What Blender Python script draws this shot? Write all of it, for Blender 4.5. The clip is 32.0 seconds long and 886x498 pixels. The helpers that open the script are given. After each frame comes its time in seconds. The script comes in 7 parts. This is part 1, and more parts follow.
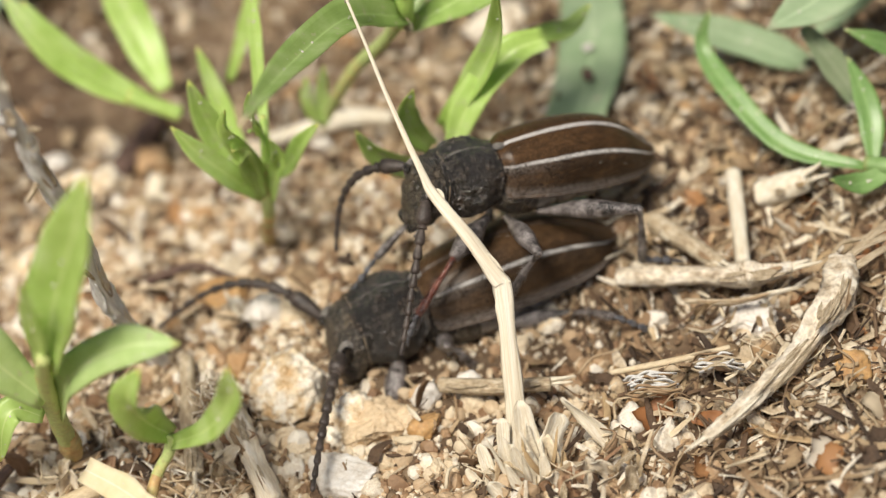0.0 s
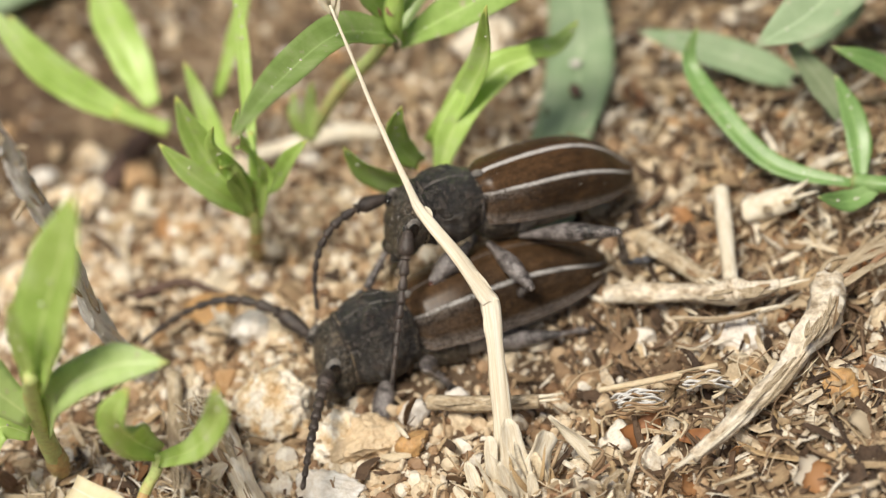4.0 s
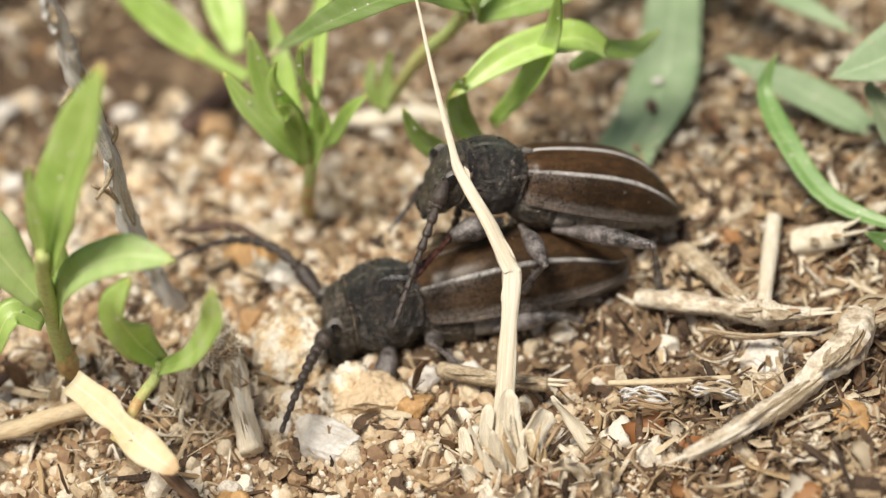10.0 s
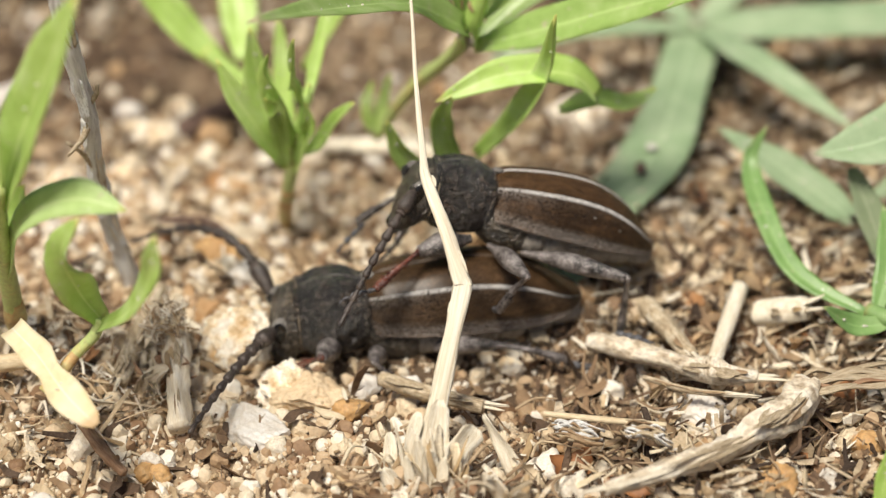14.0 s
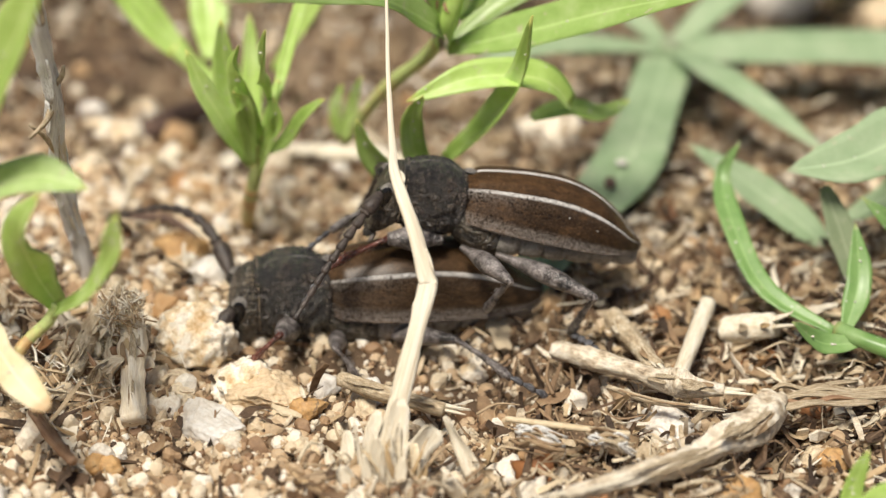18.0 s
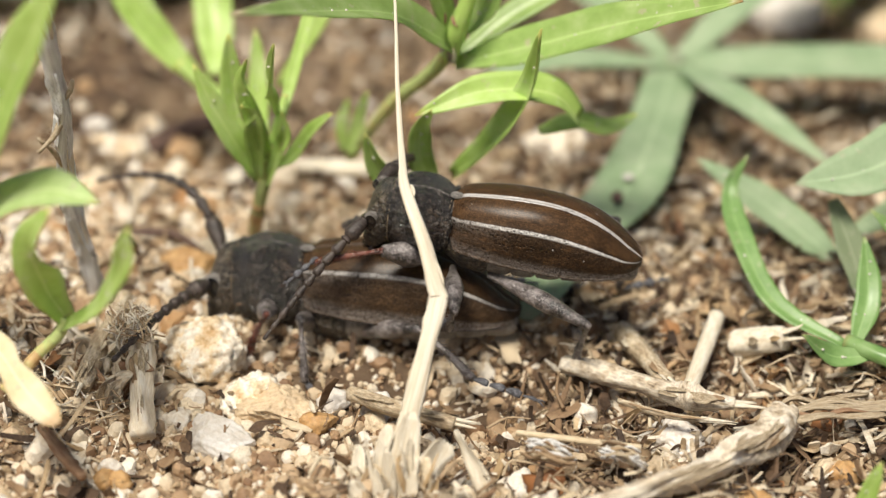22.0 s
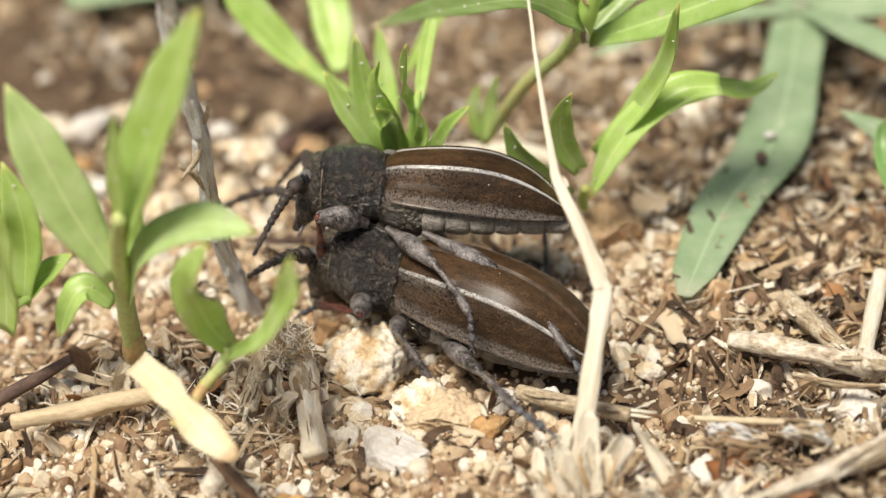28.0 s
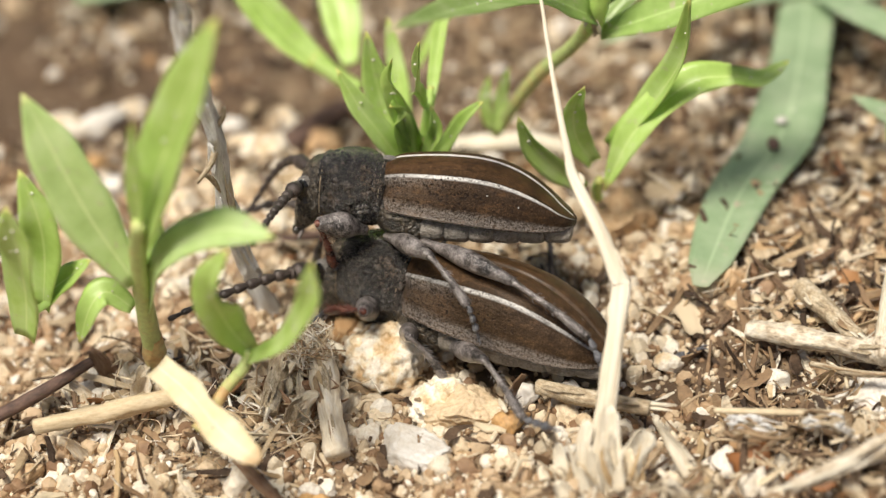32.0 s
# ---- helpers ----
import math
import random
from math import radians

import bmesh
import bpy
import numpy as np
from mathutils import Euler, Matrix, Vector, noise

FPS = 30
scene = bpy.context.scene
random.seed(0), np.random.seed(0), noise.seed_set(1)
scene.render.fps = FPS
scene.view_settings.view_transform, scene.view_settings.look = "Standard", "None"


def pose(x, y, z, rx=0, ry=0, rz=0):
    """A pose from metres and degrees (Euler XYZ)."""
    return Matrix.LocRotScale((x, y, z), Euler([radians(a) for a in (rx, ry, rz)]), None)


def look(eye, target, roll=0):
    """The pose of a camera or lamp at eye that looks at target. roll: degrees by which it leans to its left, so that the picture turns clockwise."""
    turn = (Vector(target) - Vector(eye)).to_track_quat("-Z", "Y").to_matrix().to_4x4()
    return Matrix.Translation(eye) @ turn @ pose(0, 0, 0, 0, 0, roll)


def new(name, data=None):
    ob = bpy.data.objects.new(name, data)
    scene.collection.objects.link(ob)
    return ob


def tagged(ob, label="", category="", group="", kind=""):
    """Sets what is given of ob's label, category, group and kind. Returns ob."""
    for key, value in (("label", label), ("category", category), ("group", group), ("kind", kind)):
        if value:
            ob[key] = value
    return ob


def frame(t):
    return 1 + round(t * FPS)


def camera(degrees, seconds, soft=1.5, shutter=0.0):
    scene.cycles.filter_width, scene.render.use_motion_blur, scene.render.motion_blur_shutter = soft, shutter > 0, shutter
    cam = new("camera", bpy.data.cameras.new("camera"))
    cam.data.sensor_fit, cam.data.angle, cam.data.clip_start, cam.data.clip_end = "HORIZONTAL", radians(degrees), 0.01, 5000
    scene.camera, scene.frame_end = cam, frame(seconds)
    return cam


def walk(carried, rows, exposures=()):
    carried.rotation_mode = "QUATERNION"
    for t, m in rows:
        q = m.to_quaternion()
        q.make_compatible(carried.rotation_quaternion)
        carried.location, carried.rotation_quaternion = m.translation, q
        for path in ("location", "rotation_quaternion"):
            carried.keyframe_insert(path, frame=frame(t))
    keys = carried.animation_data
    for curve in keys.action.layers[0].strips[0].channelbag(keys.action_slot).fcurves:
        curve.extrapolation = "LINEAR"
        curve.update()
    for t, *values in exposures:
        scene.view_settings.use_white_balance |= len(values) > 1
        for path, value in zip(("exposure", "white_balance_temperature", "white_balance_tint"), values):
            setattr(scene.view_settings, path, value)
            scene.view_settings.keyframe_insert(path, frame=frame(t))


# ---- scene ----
cam = camera(24.00, 32.0, soft=1.3)

# seconds, eye in millimetres, yaw, pitch and roll in degrees
PATH = [
    (0.0, -6.70, -90.72, 79.35, -0.00, -39.21, -16.97),
    (0.5, -6.69, -90.60, 79.32, -0.43, -39.24, -16.79),
    (1.0, -6.50, -90.85, 79.56, -0.46, -39.10, -16.88),
    (1.5, -6.63, -90.63, 79.65, -0.39, -39.14, -16.67),
    (2.0, -6.91, -90.20, 79.85, -0.66, -39.27, -16.15),
    (2.5, -6.53, -90.91, 80.19, -1.12, -38.31, -15.95),
    (3.0, -6.54, -90.84, 80.07, -0.81, -38.55, -16.19),
    (3.5, -6.45, -90.72, 79.77, -0.51, -38.82, -16.58),
    (5.5, -7.59, -88.89, 80.56, -0.86, -40.10, -16.20),
    (6.0, -7.59, -89.45, 80.12, -0.67, -39.16, -16.56),
    (6.5, -7.40, -89.16, 80.76, -1.36, -39.55, -15.64),
    (7.0, -6.58, -89.86, 79.85, -1.81, -39.14, -14.80),
    (7.5, -6.13, -90.37, 78.93, -1.79, -38.91, -14.02),
    (8.0, -5.36, -91.61, 77.60, -0.28, -38.12, -13.33),
    (8.5, -5.12, -92.35, 76.35, -1.14, -36.76, -11.58),
    (9.0, -3.86, -93.31, 75.27, -1.32, -36.55, -9.96),
    (9.5, -2.96, -94.39, 74.04, 0.86, -35.03, -9.60),
    (10.0, -1.41, -96.17, 71.82, 4.00, -34.85, -9.50),
    (10.5, -0.46, -97.00, 69.82, 5.92, -33.45, -8.76),
    (11.0, 0.73, -97.46, 68.10, 4.83, -31.97, -6.96),
    (11.5, 1.91, -97.90, 67.27, 4.43, -32.44, -5.13),
    (12.0, 1.73, -97.87, 67.38, 4.14, -31.15, -3.76),
    (12.5, 3.76, -99.63, 66.34, 5.40, -30.83, -3.26),
    (13.0, 4.68, -100.02, 66.24, 5.66, -31.73, -2.53),
    (13.5, 3.82, -100.47, 64.76, 5.43, -31.29, -2.15),
    (14.0, 3.83, -100.51, 64.42, 5.53, -30.21, -1.69),
    (14.5, 3.57, -100.02, 63.73, 6.26, -30.13, -1.78),
    (16.5, 3.36, -100.73, 61.57, 5.35, -29.24, -0.24),
    (17.0, 3.33, -100.69, 60.99, 5.13, -29.02, 0.00),
    (17.5, 3.37, -100.64, 60.63, 5.00, -28.60, 0.49),
    (18.0, 3.08, -100.54, 60.39, 4.03, -28.44, 1.25),
    (18.5, 2.89, -100.79, 60.10, 3.66, -28.08, 1.54),
    (19.0, 2.91, -100.74, 60.12, 3.32, -28.15, 1.61),
    (19.5, 3.15, -100.96, 59.94, 3.14, -27.74, 1.63),
    (20.0, 3.19, -100.95, 59.78, 3.76, -27.89, 1.33),
    (20.5, 2.69, -100.74, 60.09, 3.59, -27.87, 1.42),
    (21.0, 2.78, -100.95, 59.99, 3.51, -27.88, 1.41),
    (21.5, 2.22, -100.73, 59.87, 3.51, -27.98, 1.32),
    (22.0, 2.05, -100.62, 59.84, 3.74, -27.82, 1.23),
    (22.5, 1.55, -100.51, 59.90, 4.13, -27.48, 1.25),
    (23.0, 1.65, -100.27, 60.21, 4.56, -27.48, 1.16),
    (23.5, 1.45, -100.16, 60.08, 4.83, -27.97, 0.83),
    (24.0, 1.62, -100.10, 59.96, 5.28, -28.23, 0.63),
    (24.5, 1.82, -100.03, 60.10, 6.11, -28.38, 0.01),
    (25.0, 1.49, -99.92, 59.93, 6.89, -28.19, -0.72),
    (25.5, 1.70, -98.98, 60.48, 7.38, -28.62, -1.18),
    (27.5, -2.17, -96.83, 62.52, 5.89, -29.05, -4.46),
    (28.0, -2.21, -96.93, 62.32, 6.30, -29.91, -5.54),
    (28.5, -2.56, -96.66, 62.79, 6.32, -30.16, -5.90),
    (29.0, -2.95, -96.58, 63.16, 6.38, -30.04, -5.89),
    (29.5, -3.07, -96.34, 63.37, 6.56, -30.51, -6.18),
    (30.0, -2.94, -96.42, 63.77, 6.37, -30.00, -6.36),
    (30.5, -3.04, -96.38, 63.89, 6.22, -30.60, -6.38),
    (31.0, -2.96, -96.46, 64.04, 6.03, -30.68, -6.39),
    (31.5, -3.06, -96.27, 64.07, 6.52, -30.88, -6.65),
    (32.0, -3.04, -96.33, 64.15, 6.39, -30.94, -6.75),
]


def eye(x, y, z, yaw, pitch, roll):
    turn = pose(0, 0, 0, 0, 0, yaw) @ pose(0, 0, 0, 90 + pitch) @ pose(0, 0, 0, 0, 0, roll)
    return Matrix.Translation((x * 0.001, y * 0.001, z * 0.001)) @ turn


walk(cam, [(t, eye(*row)) for t, *row in PATH], [(0, -0.16), (9, -0.14), (12, -0.05), (25, -0.05), (28, 0.0), (32, 0.02)])

# a macro lens: thin depth of field about the beetles
cam.data.dof.use_dof = True
cam.data.dof.focus_distance = 0.1115
cam.data.dof.aperture_fstop = 25

# ---- light: bright hazy day, a broad soft sun ----
world = bpy.data.worlds.new("sky")
scene.world = world
world.use_nodes = True
wn = world.node_tree.nodes
sky = wn.new("ShaderNodeTexSky")
sky.sky_type, sky.sun_disc = "NISHITA", False
sky.sun_elevation, sky.sun_rotation = radians(63), radians(203)
sky.dust_density = 4.0
wn["Background"].inputs[1].default_value = 0.058
world.node_tree.links.new(sky.outputs[0], wn["Background"].inputs[0])
sun = new("sun", bpy.data.lights.new("sun", "SUN"))
sun.data.energy, sun.data.angle, sun.data.color = 4.6, radians(18), (1.0, 0.935, 0.82)
sun.matrix_world = look((-0.20, -0.46, 1.0), (0, 0, 0))

# ---- materials ----
MM = 0.001
# centre of the damp soil and painted shade where the beetles stand
UNDER_BEETLES = (-6.5, -3.5)


def ramp(nt, stops):
    node = nt.nodes.new("ShaderNodeValToRGB")
    e = node.color_ramp.elements
    e.remove(e[1])
    e[0].position, e[0].color = stops[0][0], (*stops[0][1], 1)
    for pos, col in stops[1:]:
        e.new(pos).color = (*col, 1)
    return node


def base(name, rough=0.6, spec=0.4):
    m = bpy.data.materials.new(name)
    m.use_nodes = True
    nt = m.node_tree
    b = nt.nodes["Principled BSDF"]
    b.inputs["Roughness"].default_value = rough
    b.inputs["Specular IOR Level"].default_value = spec
    return m, nt, b


def noise_node(nt, per_mm, detail=5.0, rough=0.6, coord="Object", stretch=None, seed_from=None):
    tc = nt.nodes.new("ShaderNodeTexCoord")
    src = tc.outputs[coord]
    if stretch:
        mp = nt.nodes.new("ShaderNodeMapping")
        mp.inputs["Scale"].default_value = stretch
        nt.links.new(src, mp.inputs["Vector"])
        src = mp.outputs[0]
    if seed_from:
        ad = nt.nodes.new("ShaderNodeVectorMath")
        ad.operation = "ADD"
        nt.links.new(src, ad.inputs[0])
        nt.links.new(seed_from, ad.inputs[1])
        src = ad.outputs[0]
    n = nt.nodes.new("ShaderNodeTexNoise")
    n.inputs["Scale"].default_value = per_mm * 1000 if coord == "Object" else per_mm
    n.inputs["Detail"].default_value, n.inputs["Roughness"].default_value = detail, rough
    nt.links.new(src, n.inputs["Vector"])
    return n


def mix(nt, a, b, fac, mode="MIX"):
    n = nt.nodes.new("ShaderNodeMix")
    n.data_type, n.blend_type = "RGBA", mode
    for sock, v in ((n.inputs[6], a), (n.inputs[7], b), (n.inputs[0], fac)):
        if isinstance(v, tuple):
            sock.default_value = (*v, 1)
        elif isinstance(v, (int, float)):
            sock.default_value = v
        else:
            nt.links.new(v, sock)
    return n.outputs[2]


def add_bump(nt, b, height, mm, strength=0.6):
    bp = nt.nodes.new("ShaderNodeBump")
    bp.inputs["Distance"].default_value = mm * MM
    bp.inputs["Strength"].default_value = strength
    nt.links.new(height, bp.inputs["Height"])
    nt.links.new(bp.outputs[0], b.inputs["Normal"])


def grainy(name, stops, per_mm=0.8, rough=0.75, spec=0.3, vary=None, bump=0.12, fine=4.0, stretch=None, stain=(0.18, 0.13, 0.09), stain_amount=0.35, damp_shade=0.0, grain=None):
    """Mottled mineral or dead plant matter. vary: 'object' or 'island' spreads the tone over the ramp piece by piece."""
    m, nt, b = base(name, rough, spec)
    if grain:
        # fibres along the piece: u runs along it, v across
        seed = nt.nodes.new("ShaderNodeObjectInfo").outputs["Random"]
        n1 = noise_node(nt, 1.0, 6, 0.65, coord="UV", stretch=(grain[0], grain[1], 1), seed_from=seed)
    else:
        n1 = noise_node(nt, per_mm, 6, 0.65, stretch=stretch)
    fac = n1.outputs[0]
    if vary:
        if vary == "object":
            rnd = nt.nodes.new("ShaderNodeObjectInfo").outputs["Random"]
        else:
            rnd = nt.nodes.new("ShaderNodeNewGeometry").outputs["Random Per Island"]
        mul = nt.nodes.new("ShaderNodeMath")
        mul.operation = "MULTIPLY_ADD"
        nt.links.new(fac, mul.inputs[0])
        mul.inputs[1].default_value = 0.45
        sc = nt.nodes.new("ShaderNodeMath")
        sc.operation = "MULTIPLY_ADD"
        nt.links.new(rnd, sc.inputs[0])
        sc.inputs[1].default_value, sc.inputs[2].default_value = 0.95, -0.2
        nt.links.new(sc.outputs[0], mul.inputs[2])
        fac = mul.outputs[0]
    cr = ramp(nt, stops)
    nt.links.new(fac, cr.inputs[0])
    n2 = noise_node(nt, 1.0, 4, 0.7, coord="UV", stretch=(grain[0] * 3, grain[1] * 4, 1), seed_from=seed) if grain else noise_node(nt, fine, 4, 0.7, stretch=stretch)
    dark = ramp(nt, [(0.42, (0, 0, 0)), (0.68, (1, 1, 1))])
    nt.links.new(n2.outputs[0], dark.inputs[0])
    amt = nt.nodes.new("ShaderNodeMath")
    amt.operation = "MULTIPLY"
    nt.links.new(dark.outputs[0], amt.inputs[0])
    amt.inputs[1].default_value = stain_amount
    col = mix(nt, cr.outputs[0], stain, amt.outputs[0])
    if damp_shade:
        n3 = noise_node(nt, 0.045, 3, 0.5)
        dm = ramp(nt, [(0.52, (0, 0, 0)), (0.66, (damp_shade, damp_shade, damp_shade))])
        # humus-dark soil further back, sand in front
        tc = nt.nodes.new("ShaderNodeTexCoord")
        away = nt.nodes.new("ShaderNodeVectorMath")
        away.operation = "DISTANCE"
        nt.links.new(tc.outputs["Object"], away.inputs[0])
        away.inputs[1].default_value = (-0.036, 0.034, 0)
        zone = nt.nodes.new("ShaderNodeMapRange")
        nt.links.new(away.outputs[1], zone.inputs[0])
        zone.inputs[1].default_value, zone.inputs[2].default_value = 0.012, 0.034
        zone.inputs[3].default_value, zone.inputs[4].default_value = 0.24, 0.0
        ad = nt.nodes.new("ShaderNodeMath")
        ad.operation = "ADD"
        nt.links.new(n3.outputs[0], ad.inputs[0])
        # and damp brown soil under the beetles, their shade painted into its colour
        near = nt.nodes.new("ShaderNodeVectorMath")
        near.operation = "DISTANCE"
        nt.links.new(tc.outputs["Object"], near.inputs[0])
        near.inputs[1].default_value = (UNDER_BEETLES[0] * 0.001, UNDER_BEETLES[1] * 0.001, 0)
        under_shade = nt.nodes.new("ShaderNodeMapRange")
        nt.links.new(near.outputs[1], under_shade.inputs[0])
        under_shade.inputs[1].default_value, under_shade.inputs[2].default_value = 0.003, 0.012
        under_shade.inputs[3].default_value, under_shade.inputs[4].default_value = 0.2, 0.0
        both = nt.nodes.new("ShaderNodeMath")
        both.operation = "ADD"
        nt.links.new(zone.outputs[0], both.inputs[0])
        nt.links.new(under_shade.outputs[0], both.inputs[1])
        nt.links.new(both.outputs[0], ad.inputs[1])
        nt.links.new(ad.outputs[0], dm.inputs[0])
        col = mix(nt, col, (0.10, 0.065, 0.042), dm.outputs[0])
    nt.links.new(col, b.inputs["Base Color"])
    add_bump(nt, b, n2.outputs[0], bump)
    return m


SAND = grainy("sandy_soil", [(0.34, (0.06, 0.040, 0.026)), (0.45, (0.19, 0.13, 0.082)), (0.57, (0.40, 0.30, 0.19)), (0.72, (0.64, 0.52, 0.37))], 0.8, 0.9, 0.15, bump=0.16, fine=5.28, stain=(0.20, 0.13, 0.08), stain_amount=0.45, damp_shade=0.85)
GRAIN = grainy("sand_grains", [(0.08, (0.22, 0.125, 0.065)), (0.25, (0.44, 0.29, 0.165)), (0.48, (0.60, 0.46, 0.30)), (0.74, (0.73, 0.62, 0.45)), (0.96, (0.86, 0.80, 0.69))], 0.9, 0.6, 0.4, vary="island", bump=0.06, fine=6, stain_amount=0.25)
STONE = grainy("pebble_stone", [(0.05, (0.48, 0.28, 0.13)), (0.25, (0.64, 0.47, 0.29)), (0.5, (0.76, 0.63, 0.44)), (0.75, (0.82, 0.73, 0.57)), (0.95, (0.80, 0.76, 0.68))], 1.1, 0.6, 0.4, vary="object", bump=0.1, fine=5.2, stain=(0.40, 0.26, 0.13), stain_amount=0.5)
CREAM = grainy("cream_stone", [(0.34, (0.60, 0.38, 0.18)), (0.44, (0.86, 0.70, 0.47)), (0.53, (0.96, 0.90, 0.77))], 0.7, 0.5, 0.45, bump=0.12, fine=3.2, stain=(0.46, 0.29, 0.13), stain_amount=0.6)
WHITE = grainy("quartz", [(0.3, (0.62, 0.55, 0.46)), (0.5, (0.76, 0.72, 0.66)), (0.7, (0.84, 0.82, 0.78))], 1, 0.45, 0.5, bump=0.08, fine=4.4, stain=(0.5, 0.4, 0.28), stain_amount=0.4)
OCHRE = grainy("ochre_stone", [(0.3, (0.42, 0.22, 0.08)), (0.55, (0.62, 0.38, 0.16)), (0.75, (0.72, 0.50, 0.26))], 1, 0.55, 0.4, bump=0.08, fine=4.8)
STRAW = grainy("dry_straw", [(0.25, (0.50, 0.36, 0.20)), (0.45, (0.66, 0.53, 0.34)), (0.62, (0.76, 0.66, 0.48)), (0.8, (0.82, 0.75, 0.60))], 2.6, 0.6, 0.35, vary="object", bump=0.05, fine=9, stretch=(0.25, 1, 1), stain=(0.34, 0.22, 0.12), stain_amount=0.45)
PALE = grainy("bleached_stalk", [(0.25, (0.58, 0.47, 0.31)), (0.42, (0.79, 0.70, 0.53)), (0.56, (0.88, 0.82, 0.68)), (0.75, (0.92, 0.88, 0.79))], 2.64, 0.5, 0.35, bump=0.05, fine=9, stretch=(1, 1, 0.12), stain=(0.42, 0.30, 0.17), stain_amount=0.4, grain=(5, 16))
LITTER = grainy("plant_litter", [(0.10, (0.045, 0.030, 0.022)), (0.34, (0.14, 0.085, 0.050)), (0.52, (0.30, 0.195, 0.11)), (0.70, (0.47, 0.35, 0.21)), (0.84, (0.60, 0.49, 0.34)), (0.95, (0.80, 0.73, 0.60))], 1.2, 0.75, 0.25, vary="island", bump=0.06, fine=8, stain_amount=0.4)
SCRAP = grainy("dead_leaf_scrap", [(0.08, (0.30, 0.13, 0.05)), (0.25, (0.42, 0.24, 0.11)), (0.45, (0.56, 0.41, 0.24)), (0.7, (0.72, 0.60, 0.42)), (0.9, (0.84, 0.77, 0.63))], 1.3, 0.55, 0.35, vary="object", bump=0.05, fine=7, stain=(0.16, 0.09, 0.05), stain_amount=0.5, grain=(5, 11))
SHEATH = grainy("pale_dry_sheath", [(0.25, (0.62, 0.48, 0.31)), (0.45, (0.84, 0.73, 0.55)), (0.65, (0.93, 0.87, 0.75))], 1.4, 0.6, 0.3, bump=0.10, fine=6, stain=(0.36, 0.24, 0.14), stain_amount=0.35, grain=(4, 10))
PALEFIBRE = grainy("pale_dry_fibre", [(0.08, (0.40, 0.27, 0.15)), (0.4, (0.72, 0.58, 0.39)), (0.85, (0.92, 0.85, 0.72))], 1.4, 0.65, 0.3, vary="island", bump=0.04, fine=8, stain_amount=0.2)
FIBRE = grainy("dry_fibre", [(0.05, (0.12, 0.075, 0.045)), (0.3, (0.30, 0.20, 0.115)), (0.6, (0.50, 0.38, 0.24)), (0.9, (0.70, 0.60, 0.43))], 1.4, 0.65, 0.3, vary="island", bump=0.04, fine=8, stain_amount=0.35)
BARK = grainy("weathered_wood", [(0.28, (0.26, 0.18, 0.11)), (0.43, (0.50, 0.39, 0.25)), (0.57, (0.68, 0.57, 0.40)), (0.72, (0.78, 0.71, 0.57))], 1.5, 0.75, 0.25, bump=0.12, fine=5.28, stretch=(0.5, 1, 1), stain=(0.12, 0.08, 0.06), stain_amount=0.6, grain=(8, 9))
KNOTTY = grainy("knotty_pale_twig", [(0.30, (0.10, 0.075, 0.055)), (0.38, (0.52, 0.41, 0.28)), (0.50, (0.80, 0.70, 0.54)), (0.66, (0.90, 0.84, 0.72))], 0.62, 0.6, 0.3, bump=0.16, fine=3.4, stretch=(0.7, 1, 1), stain=(0.16, 0.11, 0.08), stain_amount=0.5, grain=(13, 5))
GREYWOOD = grainy("grey_wood", [(0.3, (0.42, 0.38, 0.34)), (0.42, (0.78, 0.76, 0.72)), (0.54, (0.94, 0.93, 0.90))], 1.82, 0.7, 0.3, bump=0.14, fine=2.6, stretch=(1, 1, 0.4), stain=(0.16, 0.145, 0.135), stain_amount=0.32, grain=(12, 7))
DARKWOOD = grainy("dark_root", [(0.3, (0.06, 0.04, 0.035)), (0.55, (0.15, 0.09, 0.07)), (0.75, (0.27, 0.18, 0.13))], 1.6, 0.7, 0.3, bump=0.08, fine=4.8, grain=(8, 5))
ORANGE = grainy("orange_stem_base", [(0.3, (0.48, 0.24, 0.09)), (0.45, (0.60, 0.42, 0.18)), (0.62, (0.56, 0.55, 0.24))], 0.7, 0.5, 0.4, bump=0.06, fine=3)
REDDRY = grainy("red_brown_dry_stalk", [(0.3, (0.20, 0.11, 0.06)), (0.5, (0.36, 0.21, 0.12)), (0.7, (0.52, 0.36, 0.23))], 1.8, 0.6, 0.3, bump=0.05, fine=8, stretch=(0.3, 1, 1), grain=(5, 14))
REDSTEM = grainy("reddish_stem", [(0.25, (0.56, 0.30, 0.12)), (0.36, (0.58, 0.50, 0.20)), (0.5, (0.50, 0.60, 0.22))], 0.5, 0.5, 0.4, bump=0.06, fine=3)


def dust(nt, col, cells_per_mm, size, amount):
    """Scattered pale specks of sand dust."""
    vr = nt.nodes.new("ShaderNodeTexVoronoi")
    vr.inputs["Scale"].default_value = cells_per_mm * 1000
    tc = nt.nodes.new("ShaderNodeTexCoord")
    nt.links.new(tc.outputs["Object"], vr.inputs["Vector"])
    dot = ramp(nt, [(size, (amount, amount, amount)), (size * 1.5, (0, 0, 0))])
    nt.links.new(vr.outputs[0], dot.inputs[0])
    return mix(nt, col, (0.80, 0.77, 0.70), dot.outputs[0])


